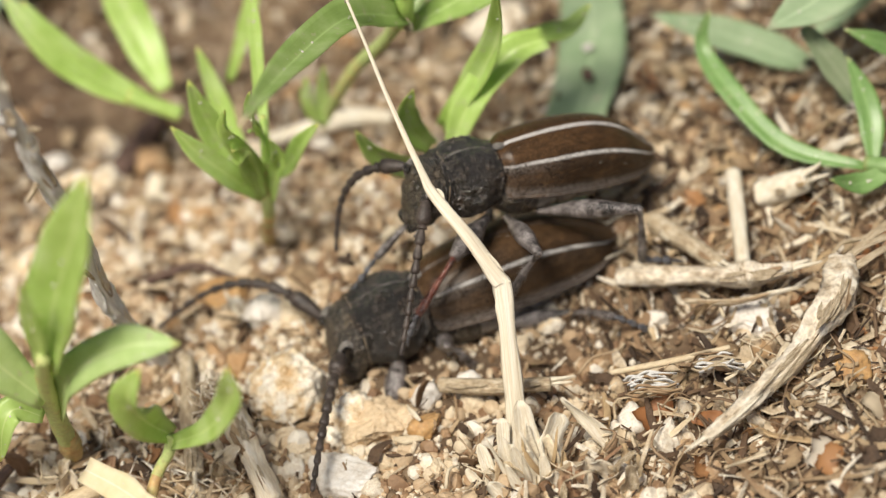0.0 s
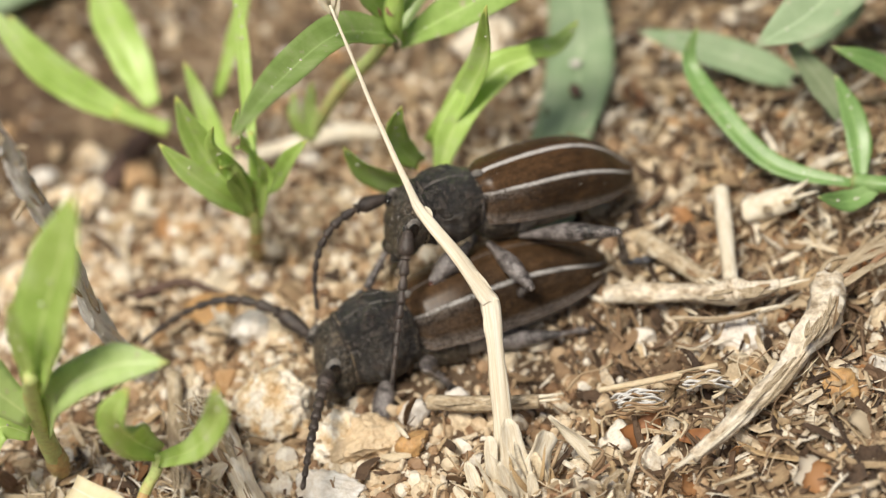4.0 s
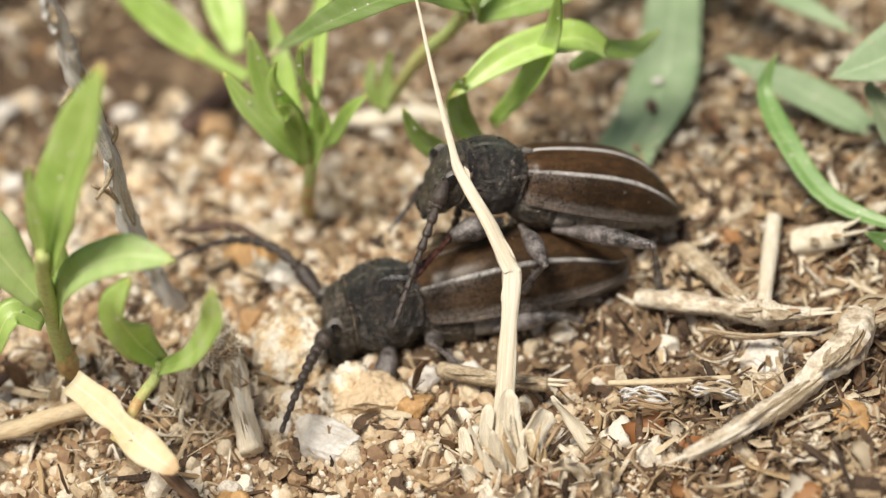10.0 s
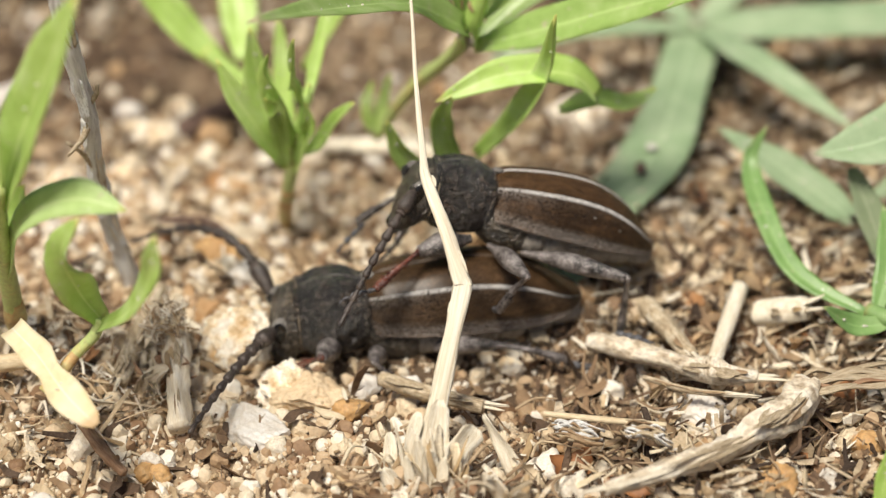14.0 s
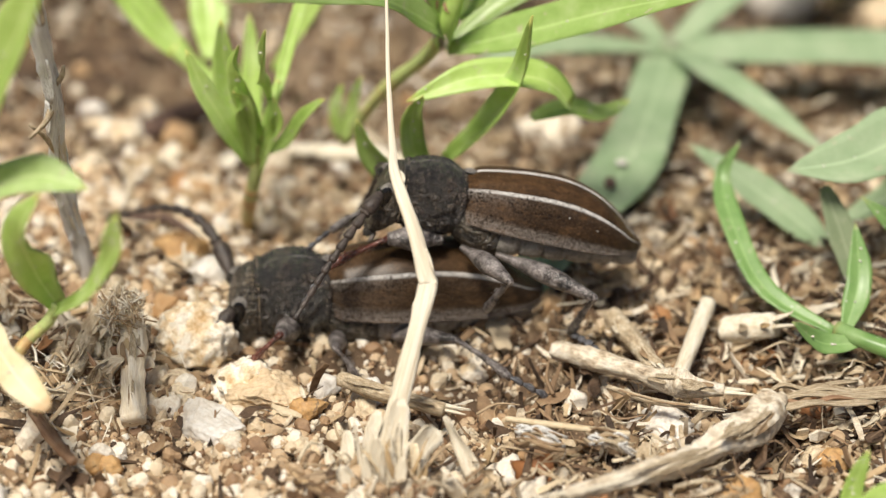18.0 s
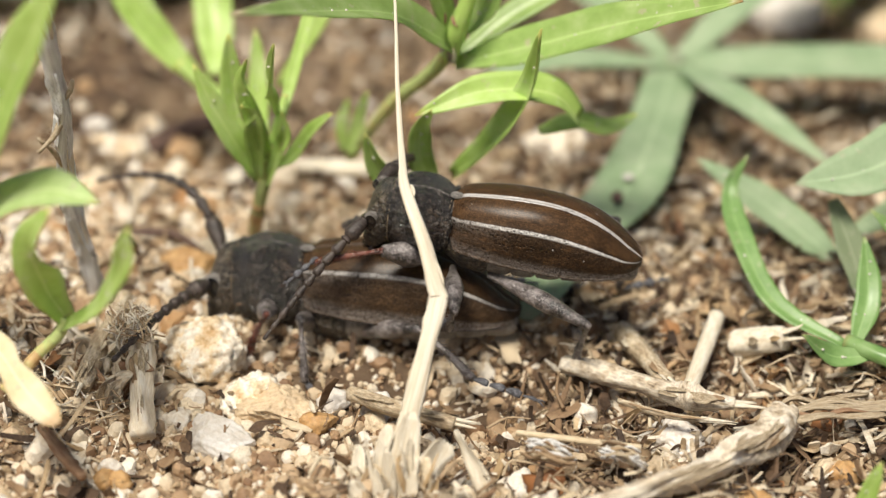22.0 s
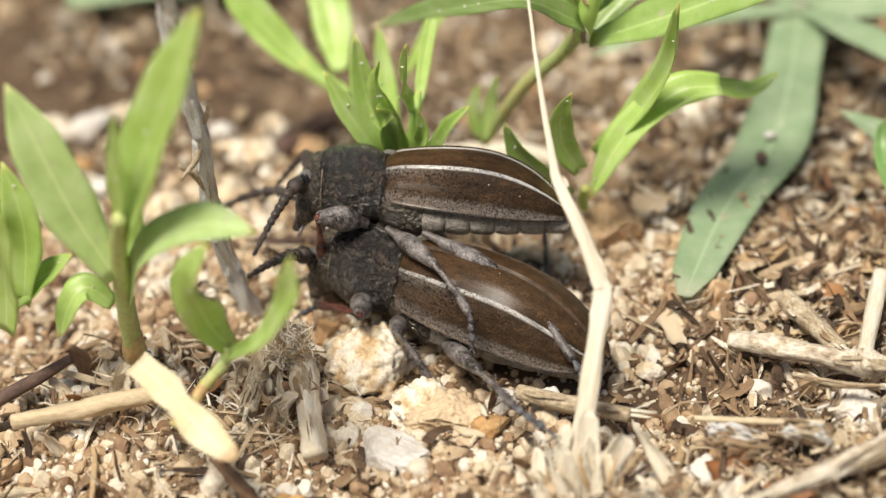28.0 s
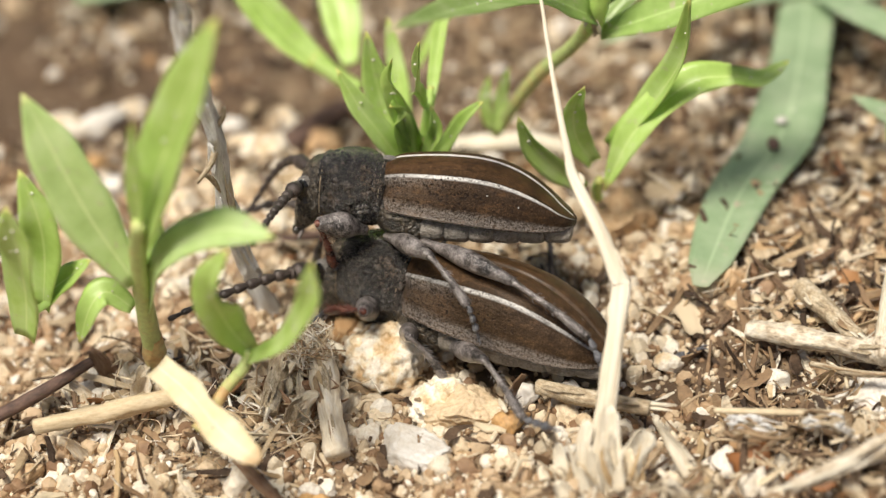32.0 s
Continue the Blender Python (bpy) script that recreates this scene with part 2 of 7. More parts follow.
def leafy(name, dark, mid, light, tip=(0.45, 0.50, 0.12), rough=0.36, tipped=0.93, spots=0.25):
    """A living blade: fine lengthwise veins, pale midrib, dusty flecks. UV: u along, v across."""
    m, nt, b = base(name, rough, 0.6)
    uv = nt.nodes.new("ShaderNodeUVMap").outputs[0]
    sep = nt.nodes.new("ShaderNodeSeparateXYZ")
    nt.links.new(uv, sep.inputs[0])
    n1 = noise_node(nt, 0.45, 5, 0.6)
    cr = ramp(nt, [(0.3, dark), (0.5, mid), (0.72, light)])
    nt.links.new(n1.outputs[0], cr.inputs[0])
    vein = nt.nodes.new("ShaderNodeMath")
    vein.operation = "MULTIPLY"
    nt.links.new(sep.outputs[1], vein.inputs[0])
    vein.inputs[1].default_value = 2 * math.pi * 13
    sn = nt.nodes.new("ShaderNodeMath")
    sn.operation = "SINE"
    nt.links.new(vein.outputs[0], sn.inputs[0])
    lines = nt.nodes.new("ShaderNodeMath")
    lines.operation = "MULTIPLY_ADD"
    nt.links.new(sn.outputs[0], lines.inputs[0])
    lines.inputs[1].default_value, lines.inputs[2].default_value = 0.035, 0.06
    col = mix(nt, cr.outputs[0], light, lines.outputs[0])
    rib = ramp(nt, [(0.455, (0, 0, 0)), (0.5, (0.55, 0.55, 0.55)), (0.545, (0, 0, 0))])
    nt.links.new(sep.outputs[1], rib.inputs[0])
    col = mix(nt, col, tuple(min(1, c * 1.35) for c in light), rib.outputs[0])
    tp = ramp(nt, [(tipped, (0, 0, 0)), (min(0.999, tipped + 0.05), (0.8, 0.8, 0.8))])
    nt.links.new(sep.outputs[0], tp.inputs[0])
    col = mix(nt, col, tip, tp.outputs[0])
    n3 = noise_node(nt, 1.6, 2, 0.5)
    fl = ramp(nt, [(0.64, (0, 0, 0)), (0.70, (spots, spots, spots))])
    nt.links.new(n3.outputs[0], fl.inputs[0])
    col = mix(nt, col, (0.62, 0.55, 0.40), fl.outputs[0])
    col = dust(nt, col, 1.1, 0.06, 0.6)
    nt.links.new(col, b.inputs["Base Color"])
    add_bump(nt, b, n1.outputs[0], 0.05, 0.4)
    tr = nt.nodes.new("ShaderNodeBsdfTranslucent")
    nt.links.new(col, tr.inputs[0])
    ms = nt.nodes.new("ShaderNodeMixShader")
    ms.inputs[0].default_value = 0.30
    nt.links.new(b.outputs[0], ms.inputs[1])
    nt.links.new(tr.outputs[0], ms.inputs[2])
    nt.links.new(ms.outputs[0], nt.nodes["Material Output"].inputs[0])
    return m


GREEN = leafy("fresh_leaf", (0.42, 0.62, 0.12), (0.56, 0.76, 0.21), (0.68, 0.84, 0.36), tip=(0.74, 0.72, 0.22), rough=0.40)
GRASS = leafy("grass_blade", (0.26, 0.40, 0.09), (0.36, 0.52, 0.145), (0.50, 0.63, 0.26), tip=(0.78, 0.64, 0.46), tipped=0.92, spots=0.4)
PALELEAF = leafy("pale_dusty_leaf", (0.44, 0.60, 0.20), (0.57, 0.74, 0.29), (0.68, 0.82, 0.41), tip=(0.66, 0.68, 0.24), rough=0.5, spots=0.4)
DEEP = leafy("deep_green_blade", (0.17, 0.32, 0.09), (0.25, 0.43, 0.13), (0.38, 0.55, 0.23), tip=(0.45, 0.5, 0.2), spots=0.3)
RUSTGRASS = leafy("grass_blade_rusty_tip", (0.29, 0.45, 0.10), (0.40, 0.58, 0.16), (0.56, 0.70, 0.29), tip=(0.42, 0.13, 0.05), tipped=0.955, spots=0.6)
GLAUC = leafy("glaucous_leaf", (0.30, 0.43, 0.23), (0.39, 0.52, 0.30), (0.50, 0.61, 0.39), tip=(0.42, 0.46, 0.30), rough=0.6, spots=0.35)
YELLOW = leafy("withered_leaf", (0.80, 0.60, 0.30), (0.92, 0.80, 0.52), (0.95, 0.88, 0.70), tip=(0.70, 0.48, 0.24), rough=0.55, tipped=0.9)
RUSTLEAF = leafy("withered_tip_leaf", (0.24, 0.31, 0.17), (0.30, 0.37, 0.21), (0.42, 0.46, 0.31), tip=(0.62, 0.54, 0.50), rough=0.6, tipped=0.8)


def cuticle(name, a, b_, c, rough=0.42, per_mm=2.2, bump=0.07, grey=0.35, hair=(0.36, 0.32, 0.29), patch=None, line=0.0, gloss=0.0, fold=7.0, furrow_shade=0.0, ridge_light=0.0, sheen=0.04, span=(0.32, 0.5, 0.72), fine=1.0):
    """Finely wrinkled beetle cuticle dusted with short hairs; patch: wider hair patches, line: a pale line along the
    middle. Shade in the folds and highlights on their crests are in the colour.
    """
    m, nt, b = base(name, rough, 0.5)
    b.inputs["Coat Weight"].default_value, b.inputs["Coat Roughness"].default_value = gloss, 0.16
    b.inputs["Sheen Weight"].default_value, b.inputs["Sheen Roughness"].default_value = sheen, 0.45
    b.inputs["Sheen Tint"].default_value = (0.85, 0.78, 0.70, 1)
    n1 = noise_node(nt, per_mm, 6, 0.7)
    cr = ramp(nt, list(zip(span, (a, b_, c))))
    nt.links.new(n1.outputs[0], cr.inputs[0])
    n2 = noise_node(nt, 9, 4, 0.65)
    hr = ramp(nt, [(0.50, (0, 0, 0)), (0.62, (grey, grey, grey))])
    nt.links.new(n2.outputs[0], hr.inputs[0])
    col = mix(nt, cr.outputs[0], hair, hr.outputs[0])
    if patch:
        n4 = noise_node(nt, 0.8, 3, 0.6)
        pm = ramp(nt, [(0.47, (0, 0, 0)), (0.66, (0.75, 0.75, 0.75))])
        nt.links.new(n4.outputs[0], pm.inputs[0])
        both = mix(nt, pm.outputs[0], ramp_of(nt, n2.outputs[0], 0.42, 0.6), 1.0, "MULTIPLY")
        col = mix(nt, col, patch, both)
    if line:
        tc0 = nt.nodes.new("ShaderNodeTexCoord")
        sp = nt.nodes.new("ShaderNodeSeparateXYZ")
        nt.links.new(tc0.outputs["Object"], sp.inputs[0])
        ab = nt.nodes.new("ShaderNodeMath")
        ab.operation = "ABSOLUTE"
        nt.links.new(sp.outputs[1], ab.inputs[0])
        ln = nt.nodes.new("ShaderNodeMapRange")
        nt.links.new(ab.outputs[0], ln.inputs[0])
        ln.inputs[1].default_value, ln.inputs[2].default_value = 0.00004, 0.0001
        ln.inputs[3].default_value, ln.inputs[4].default_value = line, 0.0
        col = mix(nt, col, (0.55, 0.50, 0.45), ln.outputs[0])
    n5 = noise_node(nt, fold, 3, 0.55)
    wr = nt.nodes.new("ShaderNodeMath")
    wr.operation = "SUBTRACT"
    nt.links.new(n5.outputs[0], wr.inputs[0])
    wr.inputs[1].default_value = 0.5
    wa = nt.nodes.new("ShaderNodeMath")
    wa.operation = "ABSOLUTE"
    nt.links.new(wr.outputs[0], wa.inputs[0])
    # shade painted black into the folds, hair tone and highlight on their crests
    if furrow_shade:
        fr = ramp(nt, [(0.0, (furrow_shade, furrow_shade, furrow_shade)), (0.045, (0, 0, 0))])
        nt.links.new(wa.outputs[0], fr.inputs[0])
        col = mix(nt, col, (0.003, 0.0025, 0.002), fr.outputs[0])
        rg = ramp(nt, [(0.06, (0, 0, 0)), (0.16, (ridge_light, ridge_light, ridge_light))])
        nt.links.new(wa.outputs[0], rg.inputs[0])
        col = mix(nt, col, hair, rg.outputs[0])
    nt.links.new(col, b.inputs["Base Color"])
    hgt = nt.nodes.new("ShaderNodeMath")
    hgt.operation = "MULTIPLY_ADD"
    nt.links.new(wa.outputs[0], hgt.inputs[0])
    hgt.inputs[1].default_value = 4.5
    soft = nt.nodes.new("ShaderNodeMath")
    soft.operation = "MULTIPLY"
    nt.links.new(n2.outputs[0], soft.inputs[0])
    soft.inputs[1].default_value = fine
    nt.links.new(soft.outputs[0], hgt.inputs[2])
    add_bump(nt, b, hgt.outputs[0], bump, 0.8)
    nt.links.new(b.inputs["Normal"].links[0].from_socket, b.inputs["Coat Normal"])
    return m


def ramp_of(nt, value, lo, hi):
    node = ramp(nt, [(lo, (0, 0, 0)), (hi, (1, 1, 1))])
    nt.links.new(value, node.inputs[0])
    return node.outputs[0]


BODY = cuticle("dark_cuticle", (0.005, 0.0045, 0.004), (0.020, 0.017, 0.015), (0.085, 0.070, 0.056), 0.27, per_mm=1.3, bump=0.34, grey=0.12, gloss=1.0, hair=(0.26, 0.22, 0.18), patch=(0.10, 0.064, 0.040), line=0.2, fold=1.9, furrow_shade=0.9, ridge_light=0.10, sheen=0.0, fine=0.5)
FACE = cuticle("hairy_face_cuticle", (0.006, 0.005, 0.005), (0.022, 0.018, 0.014), (0.10, 0.080, 0.058), 0.34, per_mm=1.4, bump=0.2, grey=0.3, gloss=0.6, hair=(0.32, 0.27, 0.20), patch=(0.13, 0.09, 0.05), fold=2.0, furrow_shade=0.8, ridge_light=0.2, sheen=0.0, fine=0.6)
FRINGE = cuticle("tan_hair_fringe", (0.04, 0.03, 0.018), (0.15, 0.11, 0.065), (0.28, 0.21, 0.13), 0.7, bump=0.03, grey=0.2)
LIMB = cuticle("leg_cuticle", (0.006, 0.005, 0.005), (0.070, 0.058, 0.054), (0.27, 0.24, 0.23), 0.30, per_mm=1.0, bump=0.06, grey=0.40, gloss=0.5, hair=(0.40, 0.36, 0.34), fold=3.0, furrow_shade=0.5, ridge_light=0.08, sheen=0.0, span=(0.40, 0.47, 0.62), fine=0.6)
TARSUS = cuticle("foot_cuticle", (0.03, 0.03, 0.035), (0.085, 0.085, 0.095), (0.18, 0.18, 0.19), 0.5, bump=0.04, grey=0.4, hair=(0.3, 0.3, 0.32))
FEELER = cuticle("antenna_cuticle", (0.018, 0.013, 0.012), (0.050, 0.037, 0.031), (0.10, 0.076, 0.064), 0.42, per_mm=1.2, bump=0.02, grey=0.22, hair=(0.24, 0.20, 0.17))
RUST = cuticle("rust_red_cuticle", (0.025, 0.010, 0.008), (0.12, 0.026, 0.014), (0.20, 0.07, 0.045), 0.25, per_mm=0.9, bump=0.03, grey=0.25, gloss=0.4, sheen=0.0, span=(0.38, 0.5, 0.62))
BELLY = cuticle("grey_belly", (0.10, 0.088, 0.075), (0.27, 0.24, 0.205), (0.42, 0.38, 0.33), 0.5, per_mm=1.0, grey=0.5, hair=(0.5, 0.46, 0.41), fold=3, furrow_shade=0.3, ridge_light=0.1)
EYE, _nt, _b = base("compound_eye", 0.15, 0.6)
_b.inputs["Base Color"].default_value = (0.008, 0.007, 0.007, 1)
RING = cuticle("pale_eye_ring", (0.07, 0.062, 0.056), (0.20, 0.185, 0.168), (0.36, 0.34, 0.31), 0.6, grey=0.6)


def wing_case(name, brown, flank, suture, shoulder):
    """Velvety brown elytron with white hair stripes on the suture, the shoulder line and the margin. UV: u along, v across."""
    m, nt, b = base(name, 0.40, 0.28)
    b.inputs["Specular Tint"].default_value = (0.75, 0.55, 0.40, 1)
    b.inputs["Coat Weight"].default_value, b.inputs["Coat Roughness"].default_value = 0.22, 0.26
    uv = nt.nodes.new("ShaderNodeUVMap").outputs[0]
    sep = nt.nodes.new("ShaderNodeSeparateXYZ")
    nt.links.new(uv, sep.inputs[0])
    k = lambda v: (v, v, v)
    # lengthwise brush of the hair
    mp = nt.nodes.new("ShaderNodeMapping")
    mp.inputs["Scale"].default_value = (16, 60, 1)
    nt.links.new(uv, mp.inputs["Vector"])
    br = nt.nodes.new("ShaderNodeTexNoise")
    br.inputs["Scale"].default_value, br.inputs["Detail"].default_value, br.inputs["Roughness"].default_value = 1.0, 6.0, 0.65
    nt.links.new(mp.outputs[0], br.inputs["Vector"])
    big = noise_node(nt, 0.45, 4, 0.6)
    fine = noise_node(nt, 9, 5, 0.8)
    cr = ramp(nt, [(0.30, tuple(c * 0.6 for c in brown)), (0.5, brown), (0.72, tuple(c * 1.55 for c in brown))])
    nt.links.new(br.outputs[0], cr.inputs[0])
    col = cr.outputs[0]
    col = mix(nt, col, tuple(c * 0.35 for c in brown), mix(nt, ramp_of(nt, big.outputs[0], 0.5, 0.68), k(0.6), 1.0, "MULTIPLY"))
    wob = nt.nodes.new("ShaderNodeMath")
    wob.operation = "MULTIPLY_ADD"
    nt.links.new(fine.outputs[0], wob.inputs[0])
    wob.inputs[1].default_value = 0.04
    nt.links.new(sep.outputs[1], wob.inputs[2])
    # v is shifted by 0.02 on the mean through the wobble
    fl = ramp(nt, [(0.50, k(0)), (0.58, k(0.8)), (0.9, k(1))])
    nt.links.new(wob.outputs[0], fl.inputs[0])
    rear = ramp(nt, [(0.1, k(0)), (0.45, k(1))])
    nt.links.new(sep.outputs[0], rear.inputs[0])
    col = mix(nt, col, mix(nt, tuple(c * 0.45 for c in flank), flank, br.outputs[0]), mix(nt, fl.outputs[0], rear.outputs[0], 1.0, "MULTIPLY"))
    hair = ramp_of(nt, fine.outputs[0], 0.40, 0.56)
    col = mix(nt, col, tuple(min(1, c * 3.2) for c in brown), mix(nt, ramp_of(nt, fine.outputs[0], 0.52, 0.64), k(0.6), 1.0, "MULTIPLY"))
    col = mix(nt, col, tuple(c * 0.2 for c in brown), mix(nt, ramp_of(nt, fine.outputs[0], 0.46, 0.36), k(0.7), 1.0, "MULTIPLY"))
    # dark velvet beside the stripe and along the flank
    dk = ramp(nt, [(0.36, k(0)), (0.44, k(0.75)), (0.52, k(0.85)), (0.60, k(0.45)), (0.72, k(0.5)), (0.84, k(0.55)), (0.88, k(0))])
    nt.links.new(wob.outputs[0], dk.inputs[0])
    col = mix(nt, col, tuple(c * 0.22 for c in brown), mix(nt, dk.outputs[0], ramp_of(nt, big.outputs[0], 0.30, 0.62), 1.0, "MULTIPLY"))
    # grey hair on the front flank, thin on the middle of it, thick towards the margin
    gz1 = ramp(nt, [(0.50, k(0.85)), (0.60, k(0.5)), (0.68, k(0.15)), (0.80, k(0.10)), (0.88, k(0.75)), (0.95, k(0.6)), (0.965, k(0.05)), (0.98, k(1)), (1.0, k(1))])
    nt.links.new(wob.outputs[0], gz1.inputs[0])
    gz0 = ramp(nt, [(0.46, k(0)), (0.49, k(1))])
    nt.links.new(wob.outputs[0], gz0.inputs[0])
    margin = ramp(nt, [(0.82, k(0)), (0.88, k(1))])
    nt.links.new(wob.outputs[0], margin.inputs[0])
    front = ramp(nt, [(0.0, k(1)), (0.16, k(0.8)), (0.36, k(0.15)), (1.0, k(0.05))])
    nt.links.new(sep.outputs[0], front.inputs[0])
    reach = mix(nt, front.outputs[0], margin.outputs[0], 1.0, "LIGHTEN")
    gm = mix(nt, mix(nt, gz1.outputs[0], gz0.outputs[0], 1.0, "MULTIPLY"), mix(nt, reach, hair, 1.0, "MULTIPLY"), 1.0, "MULTIPLY")
    col = mix(nt, col, (0.30, 0.275, 0.255), gm)
    vr = nt.nodes.new("ShaderNodeTexVoronoi")
    vr.inputs["Scale"].default_value = 4300
    tc = nt.nodes.new("ShaderNodeTexCoord")
    nt.links.new(tc.outputs["Object"], vr.inputs["Vector"])
    pit = ramp(nt, [(0.22, k(1)), (0.40, k(0))])
    nt.links.new(vr.outputs[0], pit.inputs[0])
    pf = ramp(nt, [(0.40, k(0)), (0.46, k(0.5)), (0.50, k(1)), (0.80, k(0.9)), (0.95, k(0.5))])
    nt.links.new(wob.outputs[0], pf.inputs[0])
    pu = ramp(nt, [(0.0, k(1)), (0.45, k(0.9)), (0.8, k(0.35))])
    nt.links.new(sep.outputs[0], pu.inputs[0])
    blot = noise_node(nt, 1.7, 4, 0.7, stretch=(0.6, 1, 1))
    pit_here = mix(nt, pit.outputs[0], ramp_of(nt, blot.outputs[0], 0.40, 0.56), 1.0, "MULTIPLY")
    pits = mix(nt, mix(nt, pf.outputs[0], pu.outputs[0], 1.0, "MULTIPLY"), pit_here, 1.0, "MULTIPLY")
    # white stripes
    st = ramp(nt, [(0.455, k(0)), (0.475, k(1)), (0.505, k(1)), (0.525, k(0))])
    nt.links.new(wob.outputs[0], st.inputs[0])
    su = ramp(nt, [(0.0, k(0.35)), (0.10, k(0.6)), (0.22, k(1)), (0.85, k(1)), (0.97, k(0.4))])
    nt.links.new(sep.outputs[0], su.inputs[0])
    sh = mix(nt, st.outputs[0], su.outputs[0], 1.0, "MULTIPLY")
    sh = mix(nt, sh, mix(nt, hair, (1.0, 1.0, 1.0), 0.45), 1.0, "MULTIPLY")
    col = mix(nt, col, (0.80, 0.785, 0.76), mix(nt, sh, k(shoulder), 1.0, "MULTIPLY"))
    ss = ramp(nt, [(0.0, k(1)), (0.040, k(1)), (0.052, k(0))])
    nt.links.new(wob.outputs[0], ss.inputs[0])
    col = mix(nt, col, (0.70, 0.68, 0.66), mix(nt, ss.outputs[0], k(suture), 1.0, "MULTIPLY"))
    mott = noise_node(nt, 2.6, 5, 0.75, stretch=(0.45, 1, 1))
    col = mix(nt, col, tuple(c * 0.18 for c in brown), mix(nt, ramp_of(nt, mott.outputs[0], 0.52, 0.66), k(0.65), 1.0, "MULTIPLY"))
    col = mix(nt, col, tuple(min(1, c * 2.6) for c in brown), mix(nt, ramp_of(nt, mott.outputs[0], 0.46, 0.30), k(0.5), 1.0, "MULTIPLY"))
    col = mix(nt, col, (0.012, 0.009, 0.008), pits)
    col = dust(nt, col, 1.3, 0.045, 0.5)
    nt.links.new(col, b.inputs["Base Color"])
    hg = nt.nodes.new("ShaderNodeMath")
    hg.operation = "ADD"
    nt.links.new(fine.outputs[0], hg.inputs[0])
    nt.links.new(br.outputs[0], hg.inputs[1])
    hp = nt.nodes.new("ShaderNodeMath")
    hp.operation = "MULTIPLY_ADD"
    nt.links.new(pits, hp.inputs[0])
    hp.inputs[1].default_value = -1.2
    nt.links.new(hg.outputs[0], hp.inputs[2])
    add_bump(nt, b, hp.outputs[0], 0.06, 0.8)
    return m


CASE_DARK = wing_case("dark_brown_wing_case", (0.058, 0.030, 0.0125), (0.036, 0.020, 0.010), 0.85, 0.95)
CASE_WARM = wing_case("warm_brown_wing_case", (0.058, 0.032, 0.015), (0.066, 0.039, 0.020), 0.04, 0.75)

# ---- mesh helpers: all shapes in millimetres ----


def part(name, data, material, parent=None, label="", smooth=True):
    """Links one mesh (vertices, faces[, uvs]) as one object under a thing or a part."""
    verts, faces = data[0], data[1]
    me = bpy.data.meshes.new(name)
    me.from_pydata([(x * MM, y * MM, z * MM) for x, y, z in verts], [], [tuple(map(int, f)) for f in faces])
    if len(data) > 2:
        uv = me.uv_layers.new(name="uv")
        vi = np.empty(len(me.loops), dtype=np.int32)
        me.loops.foreach_get("vertex_index", vi)
        uv.data.foreach_set("uv", np.asarray(data[2], dtype=np.float32)[vi].ravel())
    if smooth:
        me.polygons.foreach_set("use_smooth", [True] * len(me.polygons))
    me.materials.append(material)
    me.update()
    ob = new(name, me)
    if parent is not None:
        ob.parent = parent
    if label:
        tagged(ob, label)
    return ob


def joined(*pieces):
    verts, faces, uvs, n = [], [], [], 0
    for p in pieces:
        verts += [tuple(v) for v in p[0]]
        faces += [tuple(i + n for i in f) for f in p[1]]
        uvs += [tuple(u) for u in (p[2] if len(p) > 2 else [(0, 0)] * len(p[0]))]
        n += len(p[0])
    return verts, faces, uvs


def curve(points, n):
    """A smooth line through control points (Catmull-Rom), n samples."""
    p = np.array(points, float)
    p = np.vstack([2 * p[0] - p[1], p, 2 * p[-1] - p[-2]])
    out = []
    for s in np.linspace(0, len(points) - 1, n):
        i = min(int(s), len(points) - 2)
        t = s - i
        a, b, c, d = p[i], p[i + 1], p[i + 2], p[i + 3]
        out.append(0.5 * (2 * b + (c - a) * t + (2 * a - 5 * b + 4 * c - d) * t**2 + (3 * b - a - 3 * c + d) * t**3))
    return np.array(out)


def frames(line, hint):
    tan = np.gradient(line, axis=0)
    tan /= np.linalg.norm(tan, axis=1)[:, None] + 1e-12
    side = np.cross(tan, np.asarray(hint, float))
    side /= np.linalg.norm(side, axis=1)[:, None] + 1e-12
    up = np.cross(side, tan)
    return tan, side, up


def tube(points, radii, n=14, ring=8, flat=1.0, rough=0.0, hint=(0.13, -0.5, 0.85), seed=0):
    """A tapered, slightly knotty rod through the points."""
    line = curve(points, n)
    tan, side, up = frames(line, hint)
    rr = np.interp(np.linspace(0, 1, n), np.linspace(0, 1, len(radii)), radii)
    dist = np.r_[0, np.cumsum(np.linalg.norm(np.diff(line, axis=0), axis=1))]
    verts, uvs = [], []
    for i in range(n):
        for k in range(ring):
            a = 2 * math.pi * k / ring
            r = rr[i]
            if rough:
                p = Vector((dist[i] * 0.35 + seed * 3.7, 1.6 * math.cos(a), 1.6 * math.sin(a)))
                r *= 1 + rough * (1.6 * noise.noise(p) + 0.9 * noise.noise(p * 2.7) + 0.4 * noise.noise(Vector((dist[i] * 2.2, a * 2, seed))))
            verts.append(line[i] + r * (math.cos(a) * side[i] + flat * math.sin(a) * up[i]))
            uvs.append((i / (n - 1), k / ring))
    faces = [(i * ring + k, i * ring + (k + 1) % ring, (i + 1) * ring + (k + 1) % ring, (i + 1) * ring + k) for i in range(n - 1) for k in range(ring)]
    faces += [tuple(range(ring - 1, -1, -1)), tuple((n - 1) * ring + k for k in range(ring))]
    return verts, faces, uvs


